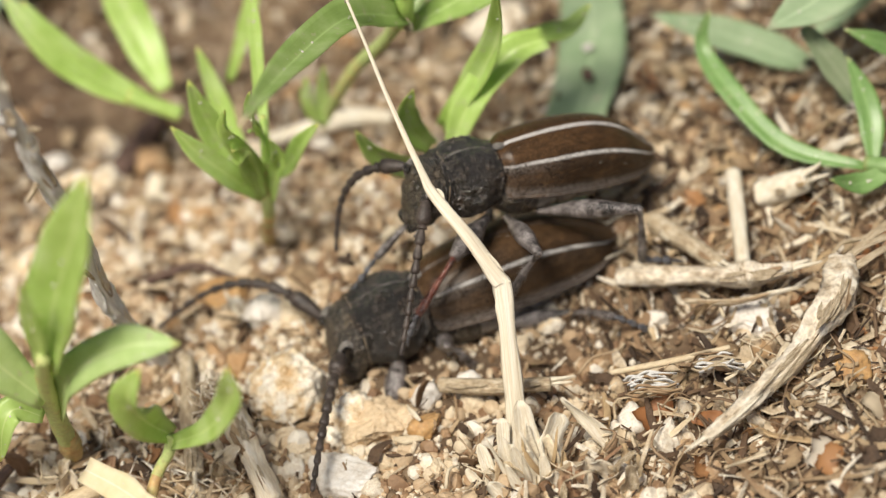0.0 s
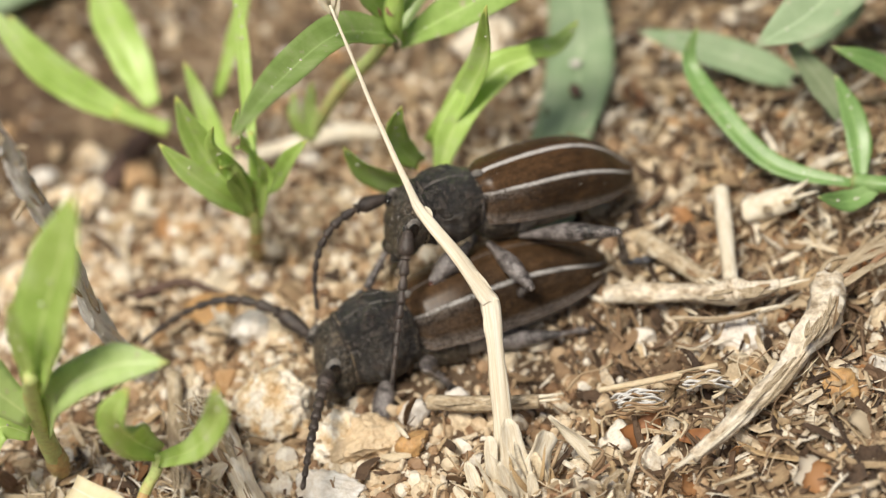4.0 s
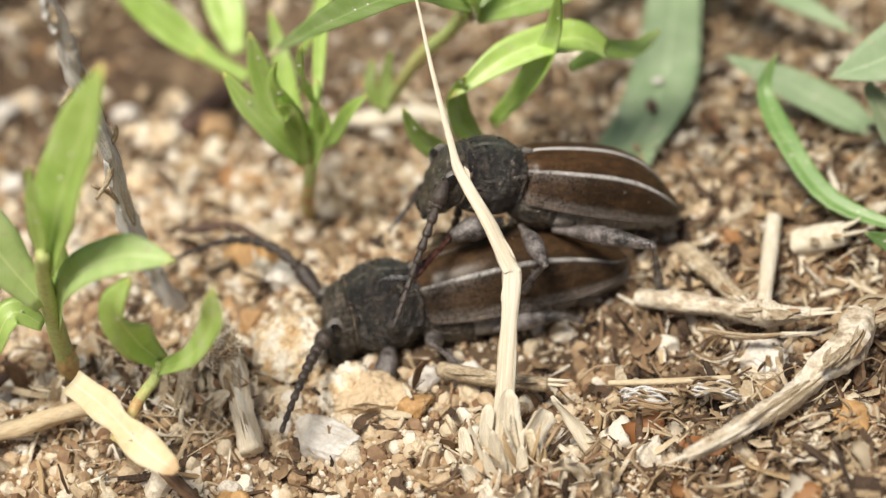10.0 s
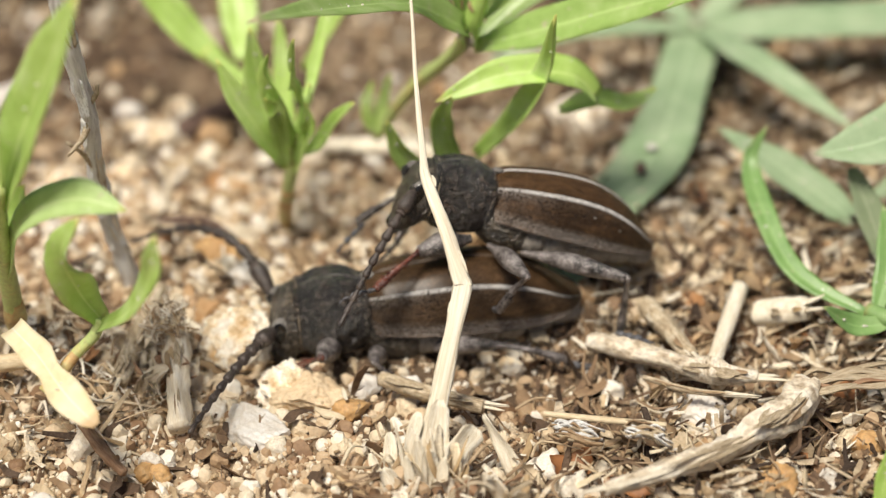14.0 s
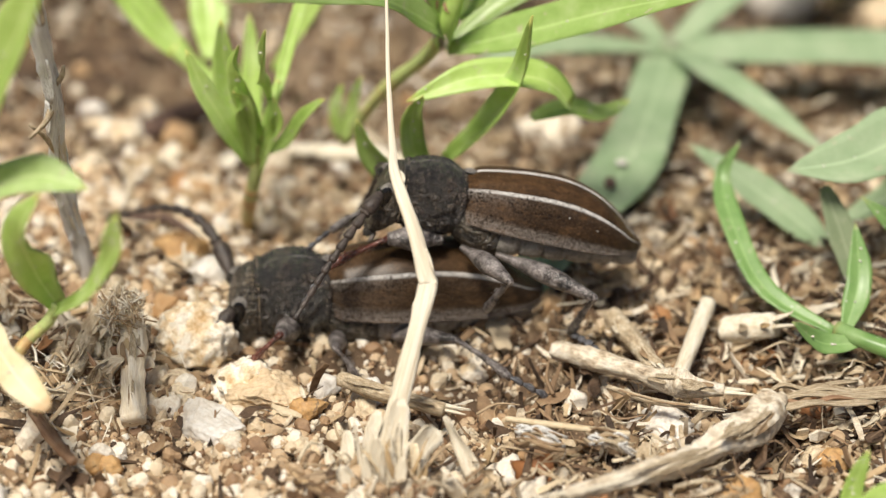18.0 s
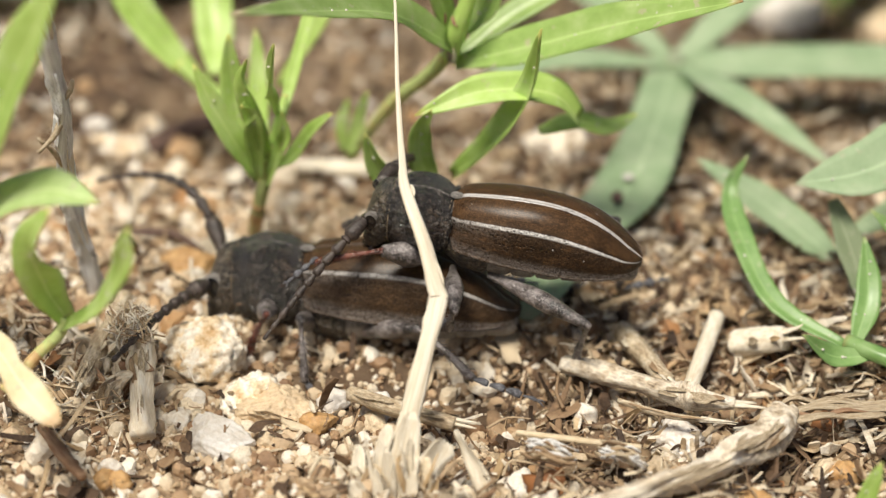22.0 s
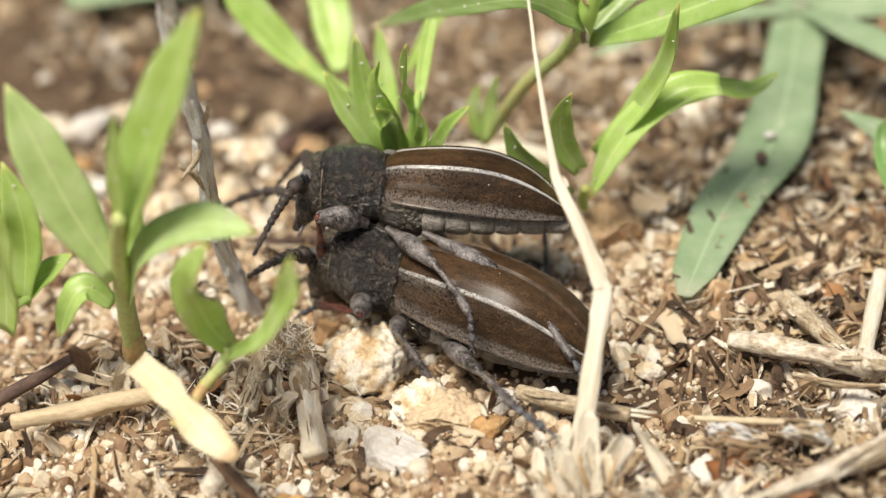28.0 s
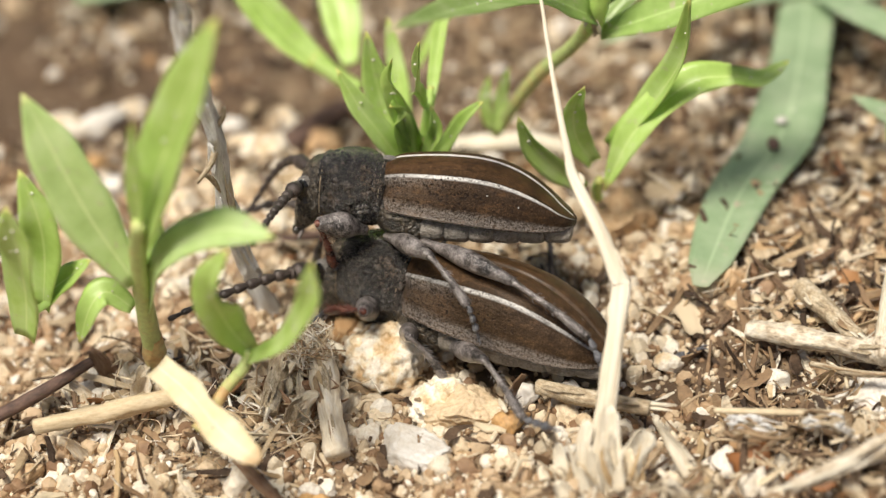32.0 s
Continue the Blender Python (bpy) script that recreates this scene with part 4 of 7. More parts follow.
# legs: hip, lengths of femur, shin and foot, rusty shin, rows of seconds, knee, ankle, claw, the other side
UPPER_LEGS = [
    ((0.7, 1.7, -1.8), (3.1, 3.8, 2.2), True, [
        (0, 3.58, 3.26, -3.43, 6.12, 5.08, -5.57, 6, 4.67, -7.72),
        (6, 3.42, 2.18, -3.69, 5.09, 3.52, -6.83, 5.6, 1.71, -7.98),
        (9, 3.76, 1.9, -3.27, 6.25, 4.51, -4.47, 7, 2.83, -5.68),
        (12, 3.53, 2.35, -3.15, 5.75, 5.01, -4.71, 6.57, 3.42, -6),
        (18, 4.66, 1.7, -2.57, 7.27, 4.02, -4.05, 7.87, 4.78, -6.03),
        (23, 4.67, 3.54, 0.02, 7.86, 3.27, -2.04, 8.87, 4.99, -2.97),
        (28, 3.24, 3.38, -1.21, 3.24, 1.15, -4.29, 2.68, -0.16, -5.97),
        (29, 2.99, 3.63, -1, 2.06, 1.63, -4.09, 1.93, -0.02, -5.54),
        (32, 3.06, 3.53, -0.95, 2.45, 1.64, -4.19, 2.15, 0.11, -5.75)], [
        (0, 4.17, -0.68, -3.31, 6.85, 0.29, -5.51, 7.99, 0.59, -7.37),
        (6, 4.24, -2.01, -2.62, 5.81, -0.81, -5.63, 6.82, -0.74, -7.58),
        (9, 4.59, -2.74, -1.16, 3.74, -3.72, -4.52, 4.37, -3.83, -6.62),
        (18, 4.66, -1.59, -1.4, 6.97, -0.53, -3.94, 8.14, -0.6, -5.81),
        (28, 3.8, -1.03, -2.82, 3.78, -3.35, -5.58, 4.44, -4.11, -7.53),
        (32, 4.13, -0.52, -3.08, 4.28, -2.29, -6.22, 4.99, -2.59, -8.28)]),
    ((-0.4, 1.9, -1.9), (4.4, 3.8, 2.3), False, [
        (0, -0.19, 6.42, -0.61, 0.48, 5.54, -4.25, 0.06, 3.59, -5.38),
        (6, -0.93, 5.98, -1.66, -1.8, 3.91, -4.73, -2.28, 1.79, -5.46),
        (9, -0.33, 6.26, -1.45, -0.97, 4.26, -4.62, -1.34, 2.18, -5.54),
        (12, -0.71, 6.35, -1.31, -0.81, 4.44, -4.59, -1.07, 2.42, -5.66),
        (18, -2.73, 5.43, -1.57, -2.39, 3.34, -4.73, -2.84, 1.17, -5.34),
        (23, -1.16, 6.13, -0.39, 0.12, 4.93, -3.76, -0.14, 2.92, -4.85),
        (28, -3.5, 4.9, -2.76, -5.7, 7.6, -4.28, -5.96, 7, -6.49),
        (29, -3.78, 4.72, -1.83, -6.05, 7.73, -2.31, -7.15, 7.31, -4.29),
        (32, -3.38, 5.09, -1.33, -5.85, 7.62, -2.71, -6.5, 7.08, -4.85)], None),
    ((-2.4, 1.9, -1.9), (6.6, 4.9, 2.8), False, [
        (0, -6.24, 6.79, 1.89, -7.29, 5.95, -2.82, -9.92, 5.98, -3.79),
        (6, -5.78, 6.73, 1.54, -7.77, 4.92, -2.56, -10.41, 4.51, -3.38),
        (9, -5.95, 7.19, 1.32, -8.03, 5.06, -2.58, -10.25, 6.77, -2.65),
        (12, -7.08, 6.61, 0.73, -8.75, 5.04, -3.6, -9.76, 7.44, -2.58),
        (18, -7.48, 6.22, -1.21, -7.39, 3.27, -5.13, -8.62, 5.71, -4.52),
        (23, -8.53, 4.54, -1.19, -8.18, 3.96, -6.04, -10.6, 4.1, -7.42),
        (28, -8.18, 4.56, -3.67, -11.32, 7.18, -6.37, -13.1, 8.2, -8.92),
        (29, -8.3, 4.79, -1.26, -11.72, 7.92, -2.85, -13.34, 7.29, -5.04),
        (32, -7.93, 5.5, -2.02, -12.2, 6.81, -4.04, -14.32, 8.3, -7.03)], None),
]
LOWER_LEGS = [
    ((1.7, 1.2, -1.3), (3.4, 3.2, 2.4), True, [
        (0, 2.9, 2.86, -2.47, 3.61, 1.45, -5.1, 5.28, 1.4, -6.68),
        (6, 2.93, 2.91, -2.63, 3.16, 1.26, -5.2, 4.85, 1.21, -6.75),
        (9, 2.55, 2.66, -2.42, 3.54, 1.43, -5.04, 5.29, 1.4, -6.53),
        (12, 2.27, 3.23, -0.3, 4.24, 1.49, -1.87, 6.23, 1.42, -3.02),
        (18, 2.3, 3.24, -0.05, 4.61, 4.45, -1.66, 6.58, 4.89, -2.75),
        (23, 0.95, 3.46, 0.23, 1.98, 3.25, -2.64, 3.82, 3.88, -3.88),
        (28, 0.42, 3.95, 0.24, 3.13, 2.93, -1.12, 4.66, 2.35, -2.88),
        (29, 0.57, 3.82, 0.56, 3.25, 2.97, -0.97, 4.71, 2.65, -2.85),
        (32, 0.62, 3.88, 0.49, 3.24, 2.79, -0.98, 4.72, 2.38, -2.83)], None),
    ((-0.4, 1.4, -1.8), (3.4, 3, 2.2), False, [
        (0, -0.11, 3.12, -0.15, -1.42, 3.2, -2.71, -3.07, 3.97, -3.77),
        (6, 0.26, 3.04, -0.35, -1.13, 3.47, -2.83, -2.74, 4.35, -3.87),
        (9, -0.09, 2.88, -0.61, -1.5, 4.09, -2.8, -3.06, 5.11, -3.77),
        (18, -0.09, 3.89, -0.49, -1.42, 4.45, -2.97, -2.91, 5.52, -3.99),
        (23, -0.69, 3.39, 0.09, -1.08, 5.06, -2.21, -2.56, 6.15, -3.25),
        (28, -1.56, 3.96, 0.12, -3.25, 3.63, -2.34, -4.56, 2.86, -3.93),
        (29, -1.44, 4.09, 0, -2.78, 3.03, -2.47, -4.92, 2.95, -3.5),
        (32, -1.85, 3.92, -0.03, -3.27, 2.96, -2.49, -5.38, 2.55, -3.3)], None),
    ((-2.4, 1.3, -1.9), (4.6, 3.8, 3.2), False, [
        (0, -6.38, 2.72, -1.63, -7.69, 5.63, 0.12, -9.85, 5.88, -2.05),
        (6, -6.08, 2.99, -1.18, -8.88, 1.89, -3.22, -10.6, 4.41, -3.16),
        (9, -5.77, 2.85, -0.98, -8.23, 1.84, -3.46, -9.79, 4.49, -3.49),
        (12, -6.07, 3.46, -0.1, -8.56, 2, -2.31, -11.51, 2.69, -2.8),
        (18, -5.73, 3.97, -0.42, -7.78, 6.98, -0.4, -10.2, 6.82, -2.27),
        (23, -5.67, 2.86, -0.08, -8.71, 4.74, -0.77, -11.67, 5.45, -1.16),
        (28, -5.84, 3.92, -0.34, -8.64, 6.27, 0.71, -11.33, 7.81, 1.5),
        (29, -5.9, 4.05, -0.73, -8.95, 6.28, -0.42, -11.37, 8.17, 0.5),
        (32, -5.71, 3.87, -0, -8.77, 5.96, -0.86, -11.11, 7.66, 0.5)], None),
]
# antennae: side, length, arch, rows of seconds and tip
UPPER_ANTENNAE = [
    (1, 8.6, 0.35, [
        (0, 7.68, 7.13, -6.06),
        (2, 8.57, 6.15, -5.91),
        (6, 5.74, 6.49, -7.28),
        (9, 6.75, 5.55, -7.58),
        (11, 6.88, 6.72, -6.22),
        (12, 6.50, 5.56, -7.20),
        (13, 7.07, 5.23, -7.16),
        (16.5, 8.24, 6.53, -5.74),
        (19, 8.05, 6.64, -5.76),
        (23, 8.98, 8.22, -3.26),
        (25, 5.11, 9.71, -1.96),
        (27.5, 5.74, 9.83, -1.01),
        (28, 5.44, 9.77, -1.58),
        (32, 5.06, 9.97, 0.27)]),
    (-1, 7.6, 1.5, [
        (0, 7.59, -2.48, -6.78),
        (2, 8.74, -2.98, -6.07),
        (6, 5.10, 3.09, -6.29),
        (9, 3.07, -0.84, -7.27),
        (12, 3.95, -1.88, -7.41),
        (16.5, 5.25, -4.80, -6.62),
        (19, 5.83, -5.22, -6.32),
        (23, 3.66, -7.35, -4.45),
        (25.5, -1.24, 5.93, -6.29),
        (27.5, 10.13, -3.15, -4.83),
        (28, 8.17, -6.84, -3.81),
        (32, 9.24, -4.50, -5.06)]),
]
LOWER_ANTENNAE = [
    (1, 8.2, 0.4, [
        (0, 8.65, 8.54, -0.17),
        (2, 8.43, 8.59, 1.20),
        (6, 8.13, 8.79, 0.63),
        (9, 7.93, 8.80, 1.39),
        (11, 7.82, 8.94, 0.24),
        (12, 8.73, 8.49, -0.27),
        (13, 7.92, 8.82, 1.25),
        (16.5, 10.29, 5.32, -4.70),
        (19, 8.73, 6.44, -5.26),
        (23, 5.82, 9.27, 2.04),
        (25, 3.81, 7.24, -7.34),
        (27.5, 4.23, 8.92, 3.32),
        (28, 3.56, 8.43, 4.19),
        (32, 7.83, 8.94, 0.47)]),
    (-1, 9.2, 1.6, [
        (0, 12.14, -6.56, -1.25),
        (2, 12.24, -6.45, -1.08),
        (6, 12.28, -6.50, -0.52),
        (9, 11.98, -6.95, 0.01),
        (11, 11.65, -7.36, 0.11),
        (12, 11.98, -6.93, -0.41),
        (13, 11.82, -7.16, 0.21),
        (16.5, 11.43, -7.58, -0.36),
        (19, 10.64, -8.32, -0.68),
        (23, 13.08, -4.99, 0.96),
        (25, 13.16, -3.29, -2.83),
        (28, 13.09, -0.64, -3.47),
        (32, 13.47, -1.31, -2.50)]),
]

upper, upper_moves = beetle(1.0, CASE_DARK, "dark brown longhorn beetle with white striped back, riding another beetle", UPPER_LEGS, UPPER_ANTENNAE)
lower, lower_moves = beetle(1.17, CASE_WARM, "warm brown longhorn beetle with grey stripes, standing on gravel", LOWER_LEGS, LOWER_ANTENNAE)

# ---- plants ----


def plant(label, category="plant", group=""):
    ob = new("plant" if category != "grass" else "grass_tuft")
    return tagged(ob, label, category, group=group)


def leaf(parent, pts, width, material=None, name="leaf", **kw):
    if material in (None, GREEN):
        kw = {"blunt": 0.06, "widest": 0.45, "base_w": 0.42, "ripple": 0.5, **kw}
    ob = part(name, blade(pts, width, **kw), material or GREEN, parent)
    rq = random.Random(int(1000 * width + 10 * pts[0][0]))
    hint = Vector(kw.get("hint", (0.0, -0.6, 0.8))).normalized()
    line = curve(pts, 20)
    for _ in range(rq.randrange(2, 6)):
        i = rq.randrange(6, 18)
        p = Vector(line[i]) + Vector((rq.uniform(-0.2, 0.2) * width, 0, 0)) + hint * 0.05
        part("dust_speck", ball(p, rq.uniform(0.05, 0.13), ICO1, 1, 1, 0.6), WHITE, ob)
    return ob


def stem(parent, pts, radii, material=None, **kw):
    return part("stem", tube(pts, radii, **{"n": 24, "ring": 12, "rough": 0.07, **kw}), material or REDSTEM, parent)


plant_c = plant("small green knotgrass seedling with narrow pointed leaves", "plant")
stem(plant_c, [(-16.9, 12.0, 0.2), (-16.6, 10.6, 2.2), (-16.1, 9.2, 4.2)], [.42, .46, .4], ORANGE)
stem(plant_c, [(-16.3, 9.6, 3.4), (-15.8, 8.9, 5.6), (-15.1, 8.4, 8.6)], [.38, .40, .30], REDSTEM)
stem(plant_c, [(-15.1, 8.4, 8.6), (-14.7, 8.5, 10.2), (-14.4, 9.0, 11.4)], [.3, .27, .2], GREEN)
leaf(plant_c, [(-16.2, 8.4, 6.4), (-17.2, 7.4, 9.0), (-18.4, 6.9, 11.6), (-19.3, 6.8, 14.0)], 1.45, fold=0.45)
leaf(plant_c, [(-15.9, 9.6, 5.6), (-17.2, 10.4, 8.4), (-17.7, 10.3, 11.6), (-17.8, 9.8, 14.7)], 1.75, fold=0.4)
leaf(plant_c, [(-16.0, 8.6, 6.0), (-16.0, 7.6, 9.0), (-16.1, 6.6, 11.2), (-16.4, 5.4, 12.2)], 1.15, fold=0.7)
leaf(plant_c, [(-15.6, 8.6, 5.6), (-14.7, 7.8, 8.0), (-14.2, 7.0, 9.6), (-14.3, 6.6, 11.4)], 1.0, fold=0.6)
leaf(plant_c, [(-15.4, 8.4, 7.6), (-15.9, 7.2, 10.2), (-16.3, 6.0, 13.2), (-16.0, 5.1, 15.1)], 1.15, fold=0.6, twist=40)
leaf(plant_c, [(-15.0, 9.4, 6.6), (-13.6, 8.6, 8.0), (-12.6, 7.4, 9.9), (-11.4, 6.3, 11.6)], 1.25, fold=0.5)
leaf(plant_c, [(-14.9, 8.5, 10.4), (-14.9, 6.8, 12.4), (-14.6, 5.2, 14.6), (-14.3, 3.9, 16.6)], 0.95, fold=0.5)
leaf(plant_c, [(-14.7, 9.0, 9.6), (-14.1, 10.6, 12.4), (-13.2, 12.4, 16.0), (-12.6, 14.0, 19.6)], 0.8, GREEN, fold=0.35)
leaf(plant_c, [(-16.4, 12.4, 3.8), (-17.0, 15.0, 6.4), (-17.2, 16.4, 9.4), (-17.4, 17.0, 12.2)], 1.3, fold=0.4)

plant_a = plant("young green plant with broad lance-shaped leaves", "plant")
stem(plant_a, [(-29.7, -4.0, 2.3), (-29.5, -4.5, 3.4), (-29.2, -5.2, 4.9)], [.55,.66,.5], ORANGE)
stem(plant_a, [(-29.5, -4.5, 3.4), (-28.9, -6.5, 7.5), (-28.0, -9.0, 12.0), (-27.1, -11.0, 15.1)], [.55,.5,.36], REDSTEM)
leaf(plant_a, [(-27.4, -10.0, 13.6), (-25.5, -11.5, 18.1), (-22.9, -13.5, 23.1), (-20.8, -14.8, 27.3)], 3.2, GREEN)
leaf(plant_a, [(-27.3, -10.5, 14.5), (-26.5, -12.0, 18.4), (-25.7, -13.8, 21.9)], 1.1, GREEN)
leaf(plant_a, [(-28.6, -7.0, 7.8), (-26.5, -10.0, 12.6), (-23.1, -12.0, 15.1), (-20.2, -12.9, 15.0)], 2.2, PALELEAF, widest=.6)
leaf(plant_a, [(-28.6, -8.4, 10.2), (-30.1, -8.6, 14.2), (-31.3, -8.4, 18.0), (-32.3, -8.0, 21.0)], 2.9, PALELEAF)
leaf(plant_a, [(-34.8, -5.0, 6.9), (-33.9, -5.5, 10.3), (-33.6, -6.0, 12.9), (-34.0, -6.0, 15.8)], 2.2, GREEN)
leaf(plant_a, [(-35.7, -6.0, 5.8), (-34.8, -7.0, 9.2), (-34.0, -9.0, 13.1), (-33.7, -10.0, 15.9)], 2.8, GREEN)
leaf(plant_a, [(-35.5, -5.0, 6.6), (-34.2, -5.0, 7.9), (-32.6, -5.5, 9.2), (-31.4, -6.0, 10.3)], 1.5, GREEN)
leaf(plant_a, [(-29.7, -6.0, 7.2), (-30.9, -6.0, 8.3), (-31.8, -6.5, 7.7), (-32.6, -7.0, 5.9)], 1.6, GREEN)
leaf(plant_a, [(-28.0, -8.0, 10.8), (-27.2, -8.5, 12.3), (-26.5, -9.0, 14.2)], 1.3, GREEN)

plant_b = plant("low green shoot with spoon-shaped leaves", "plant")
stem(plant_b, [(-26.0, -12.1, 3.6), (-25.2, -11.3, 4.2), (-24.5, -10.5, 4.9)], [.3,.34,.3], ORANGE)
stem(plant_b, [(-25.8, -12.0, 3.7), (-24.5, -10.5, 4.9), (-23.5, -10.0, 5.8), (-23.1, -9.8, 6.7)], [.25,.3,.32,.3], REDSTEM)
leaf(plant_b, [(-23.1, -9.5, 6.4), (-23.7, -11.0, 9.1), (-23.7, -13.0, 12.6), (-22.3, -14.1, 15.2)], 2.1, GREEN, widest=.5)
leaf(plant_b, [(-23.2, -10.0, 6.3), (-20.7, -13.0, 9.2), (-18.7, -15.5, 12.8), (-18.0, -16.5, 15.7)], 1.6, GREEN, widest=.55)
leaf(plant_b, [(-28.1, -9.3, 5.7), (-26.2, -11.5, 5.5), (-24.2, -14.0, 4.8), (-22.2, -16.0, 4.3)], 1.8, YELLOW, widest=.6, base_w=.75, fold=.15, ripple=.8, blunt=.5, pinch=.3)

plant_n = plant("tall grass with long arching ribbed blades", "grass")
stem(plant_n, [(-11.7, 18.0, 3.4), (-8.9, 15.0, 8.4), (-6.3, 12.5, 11.7), (-4.9, 10.4, 14.4)], [.36,.42,.40,.46], REDSTEM)
stem(plant_n, [(-5.1, 10.6, 13.6), (-4.8, 10.0, 15.0), (-4.0, 9.8, 17.6), (-3.4, 9.6, 20.6)], [.50, .58, .44, .40], GREEN, rough=0.15)
for q in range(6):
    rq = random.Random(800 + q)
    p = Vector((-4.9 + rq.uniform(-0.5, 0.5), 9.7 - rq.uniform(0, 0.4), 13.6 + rq.uniform(0, 3.0)))
    d = Vector((rq.uniform(-0.5, 0.5), -0.2, rq.choice((-1, 1)) * rq.uniform(0.4, 1.0)))
    part("dry_sheath", blade([p, p + d * 0.5, p + d], rq.uniform(0.15, 0.4), thick=0.05, n=8, ripple=1.5, seed=q), (PALE, REDDRY, BARK)[q % 3], plant_n)
leaf(plant_n, [(-5.0, 9.4, 14.8), (-8.0, 6.6, 17.6), (-11.6, -0.6, 20.4), (-14.3, -8.5, 23.2)], 2.3, GRASS, hint=(0.1, -0.55, 0.8), fold=.35, widest=.3, base_w=.6)
leaf(plant_n, [(-4.7, 11.0, 13.0), (-0.1, 10.0, 14.8), (5.2, 8.0, 17.3), (10.9, 5.0, 19.9)], 2.6, RUSTGRASS, hint=(0, -0.65, .75), fold=.3)
leaf(plant_n, [(-4.2, 11.0, 15.0), (-2.9, 11.0, 17.0), (-1.8, 11.0, 20.4)], 1.6, GRASS)
leaf(plant_n, [(-4.8, 11.0, 14.4), (-5.6, 10.0, 17.2), (-6.5, 9.0, 20.9)], 1.3, GRASS)
leaf(plant_n, [(-5.0, 12.0, 12.6), (-1.9, 14.0, 14.8), (2.6, 16.0, 17.1), (5.8, 17.0, 18.7)], 1.6, GRASS)
leaf(plant_n, [(-11.6, 17.0, 3.9), (-11.1, 17.0, 6.1), (-10.4, 16.0, 8.8)], 0.9, GREEN)
leaf(plant_n, [(-12.0, 17.0, 4.2), (-12.1, 17.0, 6.1), (-11.7, 17.0, 7.8)], 0.8, GREEN)

plant_d = plant("small green shoot with a curled glossy leaf", "plant")
stem(plant_d, [(-5.5, 10.0, 2.9), (-5.5, 9.0, 4.1), (-5.3, 8.0, 5.2)], [.3,.3,.25], GREEN)
leaf(plant_d, [(-4.6, 9.4, 6.6), (-2.2, 8.6, 9.4), (-0.2, 6.8, 13.4), (0.2, 4.4, 18.0)], 1.7, GREEN, fold=.7, blunt=.05, widest=.45, hint=(-0.5, -0.6, 0.6))
leaf(plant_d, [(-5.6, 8.4, 6.2), (-6.4, 7.6, 8.2), (-6.4, 6.6, 10.6), (-5.7, 5.6, 12.4)], 1.5, GREEN, fold=.5, base_w=.6, widest=.4, hint=(0.2, -0.9, 0.4))
leaf(plant_d, [(-6.2, 8.4, 4.6), (-7.6, 7.4, 6.4), (-8.8, 6.6, 8.4), (-9.5, 6.0, 10.6)], 1.5, GREEN, fold=.5, hint=(-0.3, -0.7, 0.5))
leaf(plant_d, [(0.3, 10.0, 9.4), (2.3, 11.0, 9.7), (4.3, 12.0, 9.0), (6.0, 13.0, 9.5)], 1.3, GREEN)

plant_e = plant("green plant with curled tongue-shaped leaves", "plant")
stem(plant_e, [(25.2, -2.0, 0.6), (20.3, -1.0, 1.7), (17.9, 0.5, 1.9)], [.5,.5,.45], DEEP)
leaf(plant_e, [(18.3, 0.2, 1.6), (14.1, 3.0, 2.7), (12.2, 7.0, 4.8), (11.6, 10.0, 6.3), (12.5, 10.4, 8.4)], 1.35, DEEP)
leaf(plant_e, [(18.9, 12.0, 0.6), (14.9, 14.0, 2.9), (9.9, 16.0, 5.4)], 2.3, GLAUC)
leaf(plant_e, [(19.1, -0.5, 1.6), (17.0, -1.0, 1.8), (15.2, -2.0, 3.6)], 1.3, DEEP)
leaf(plant_e, [(18.4, 0.5, 1.6), (19.2, 3.0, 3.5), (18.9, 5.0, 6.2)], 1.5, DEEP)
leaf(plant_e, [(17.3, 8.0, 6.9), (18.2, 7.0, 5.1), (19.0, 6.0, 3.2), (19.3, 5.0, 1.8)], 1.7, RUSTLEAF)
leaf(plant_e, [(24.2, 12.0, 11.0), (21.9, 10.0, 9.6), (18.7, 8.0, 8.7), (15.0, 7.0, 8.3)], 3.9, GLAUC)
leaf(plant_e, [(26.4, 6.0, -1.5), (22.7, 6.0, 4.1), (19.2, 6.0, 7.4)], 1.6, DEEP)
leaf(plant_e, [(26.6, 8.0, -2.9), (24.8, 8.0, 4.2), (23.5, 8.0, 9.4)], 2.0, DEEP)
leaf(plant_e, [(23.3, 14.0, 6.5), (22.4, 14.0, 3.8), (19.1, 14.0, 1.6)], 2.0, GLAUC)

plant_f = plant("low green seedling at the edge of the litter", "plant")
stem(plant_f, [(15.7, -14.0, -4.6), (16.6, -14.5, -3.0)], [.35,.3], REDSTEM)
leaf(plant_f, [(16.6, -14.5, -3.0), (17.6, -15.0, -0.8), (19.0, -15.5, 1.7), (20.5, -16.0, 2.7)], 1.8, GREEN)
leaf(plant_f, [(16.8, -14.0, -3.7), (18.0, -14.0, -3.4), (19.5, -14.0, -4.3), (21.1, -14.0, -5.9)], 1.6, GREEN)
leaf(plant_f, [(17.3, -14.0, -1.6), (17.7, -13.5, 1.0), (18.2, -13.5, 3.2)], 1.0, GREEN)

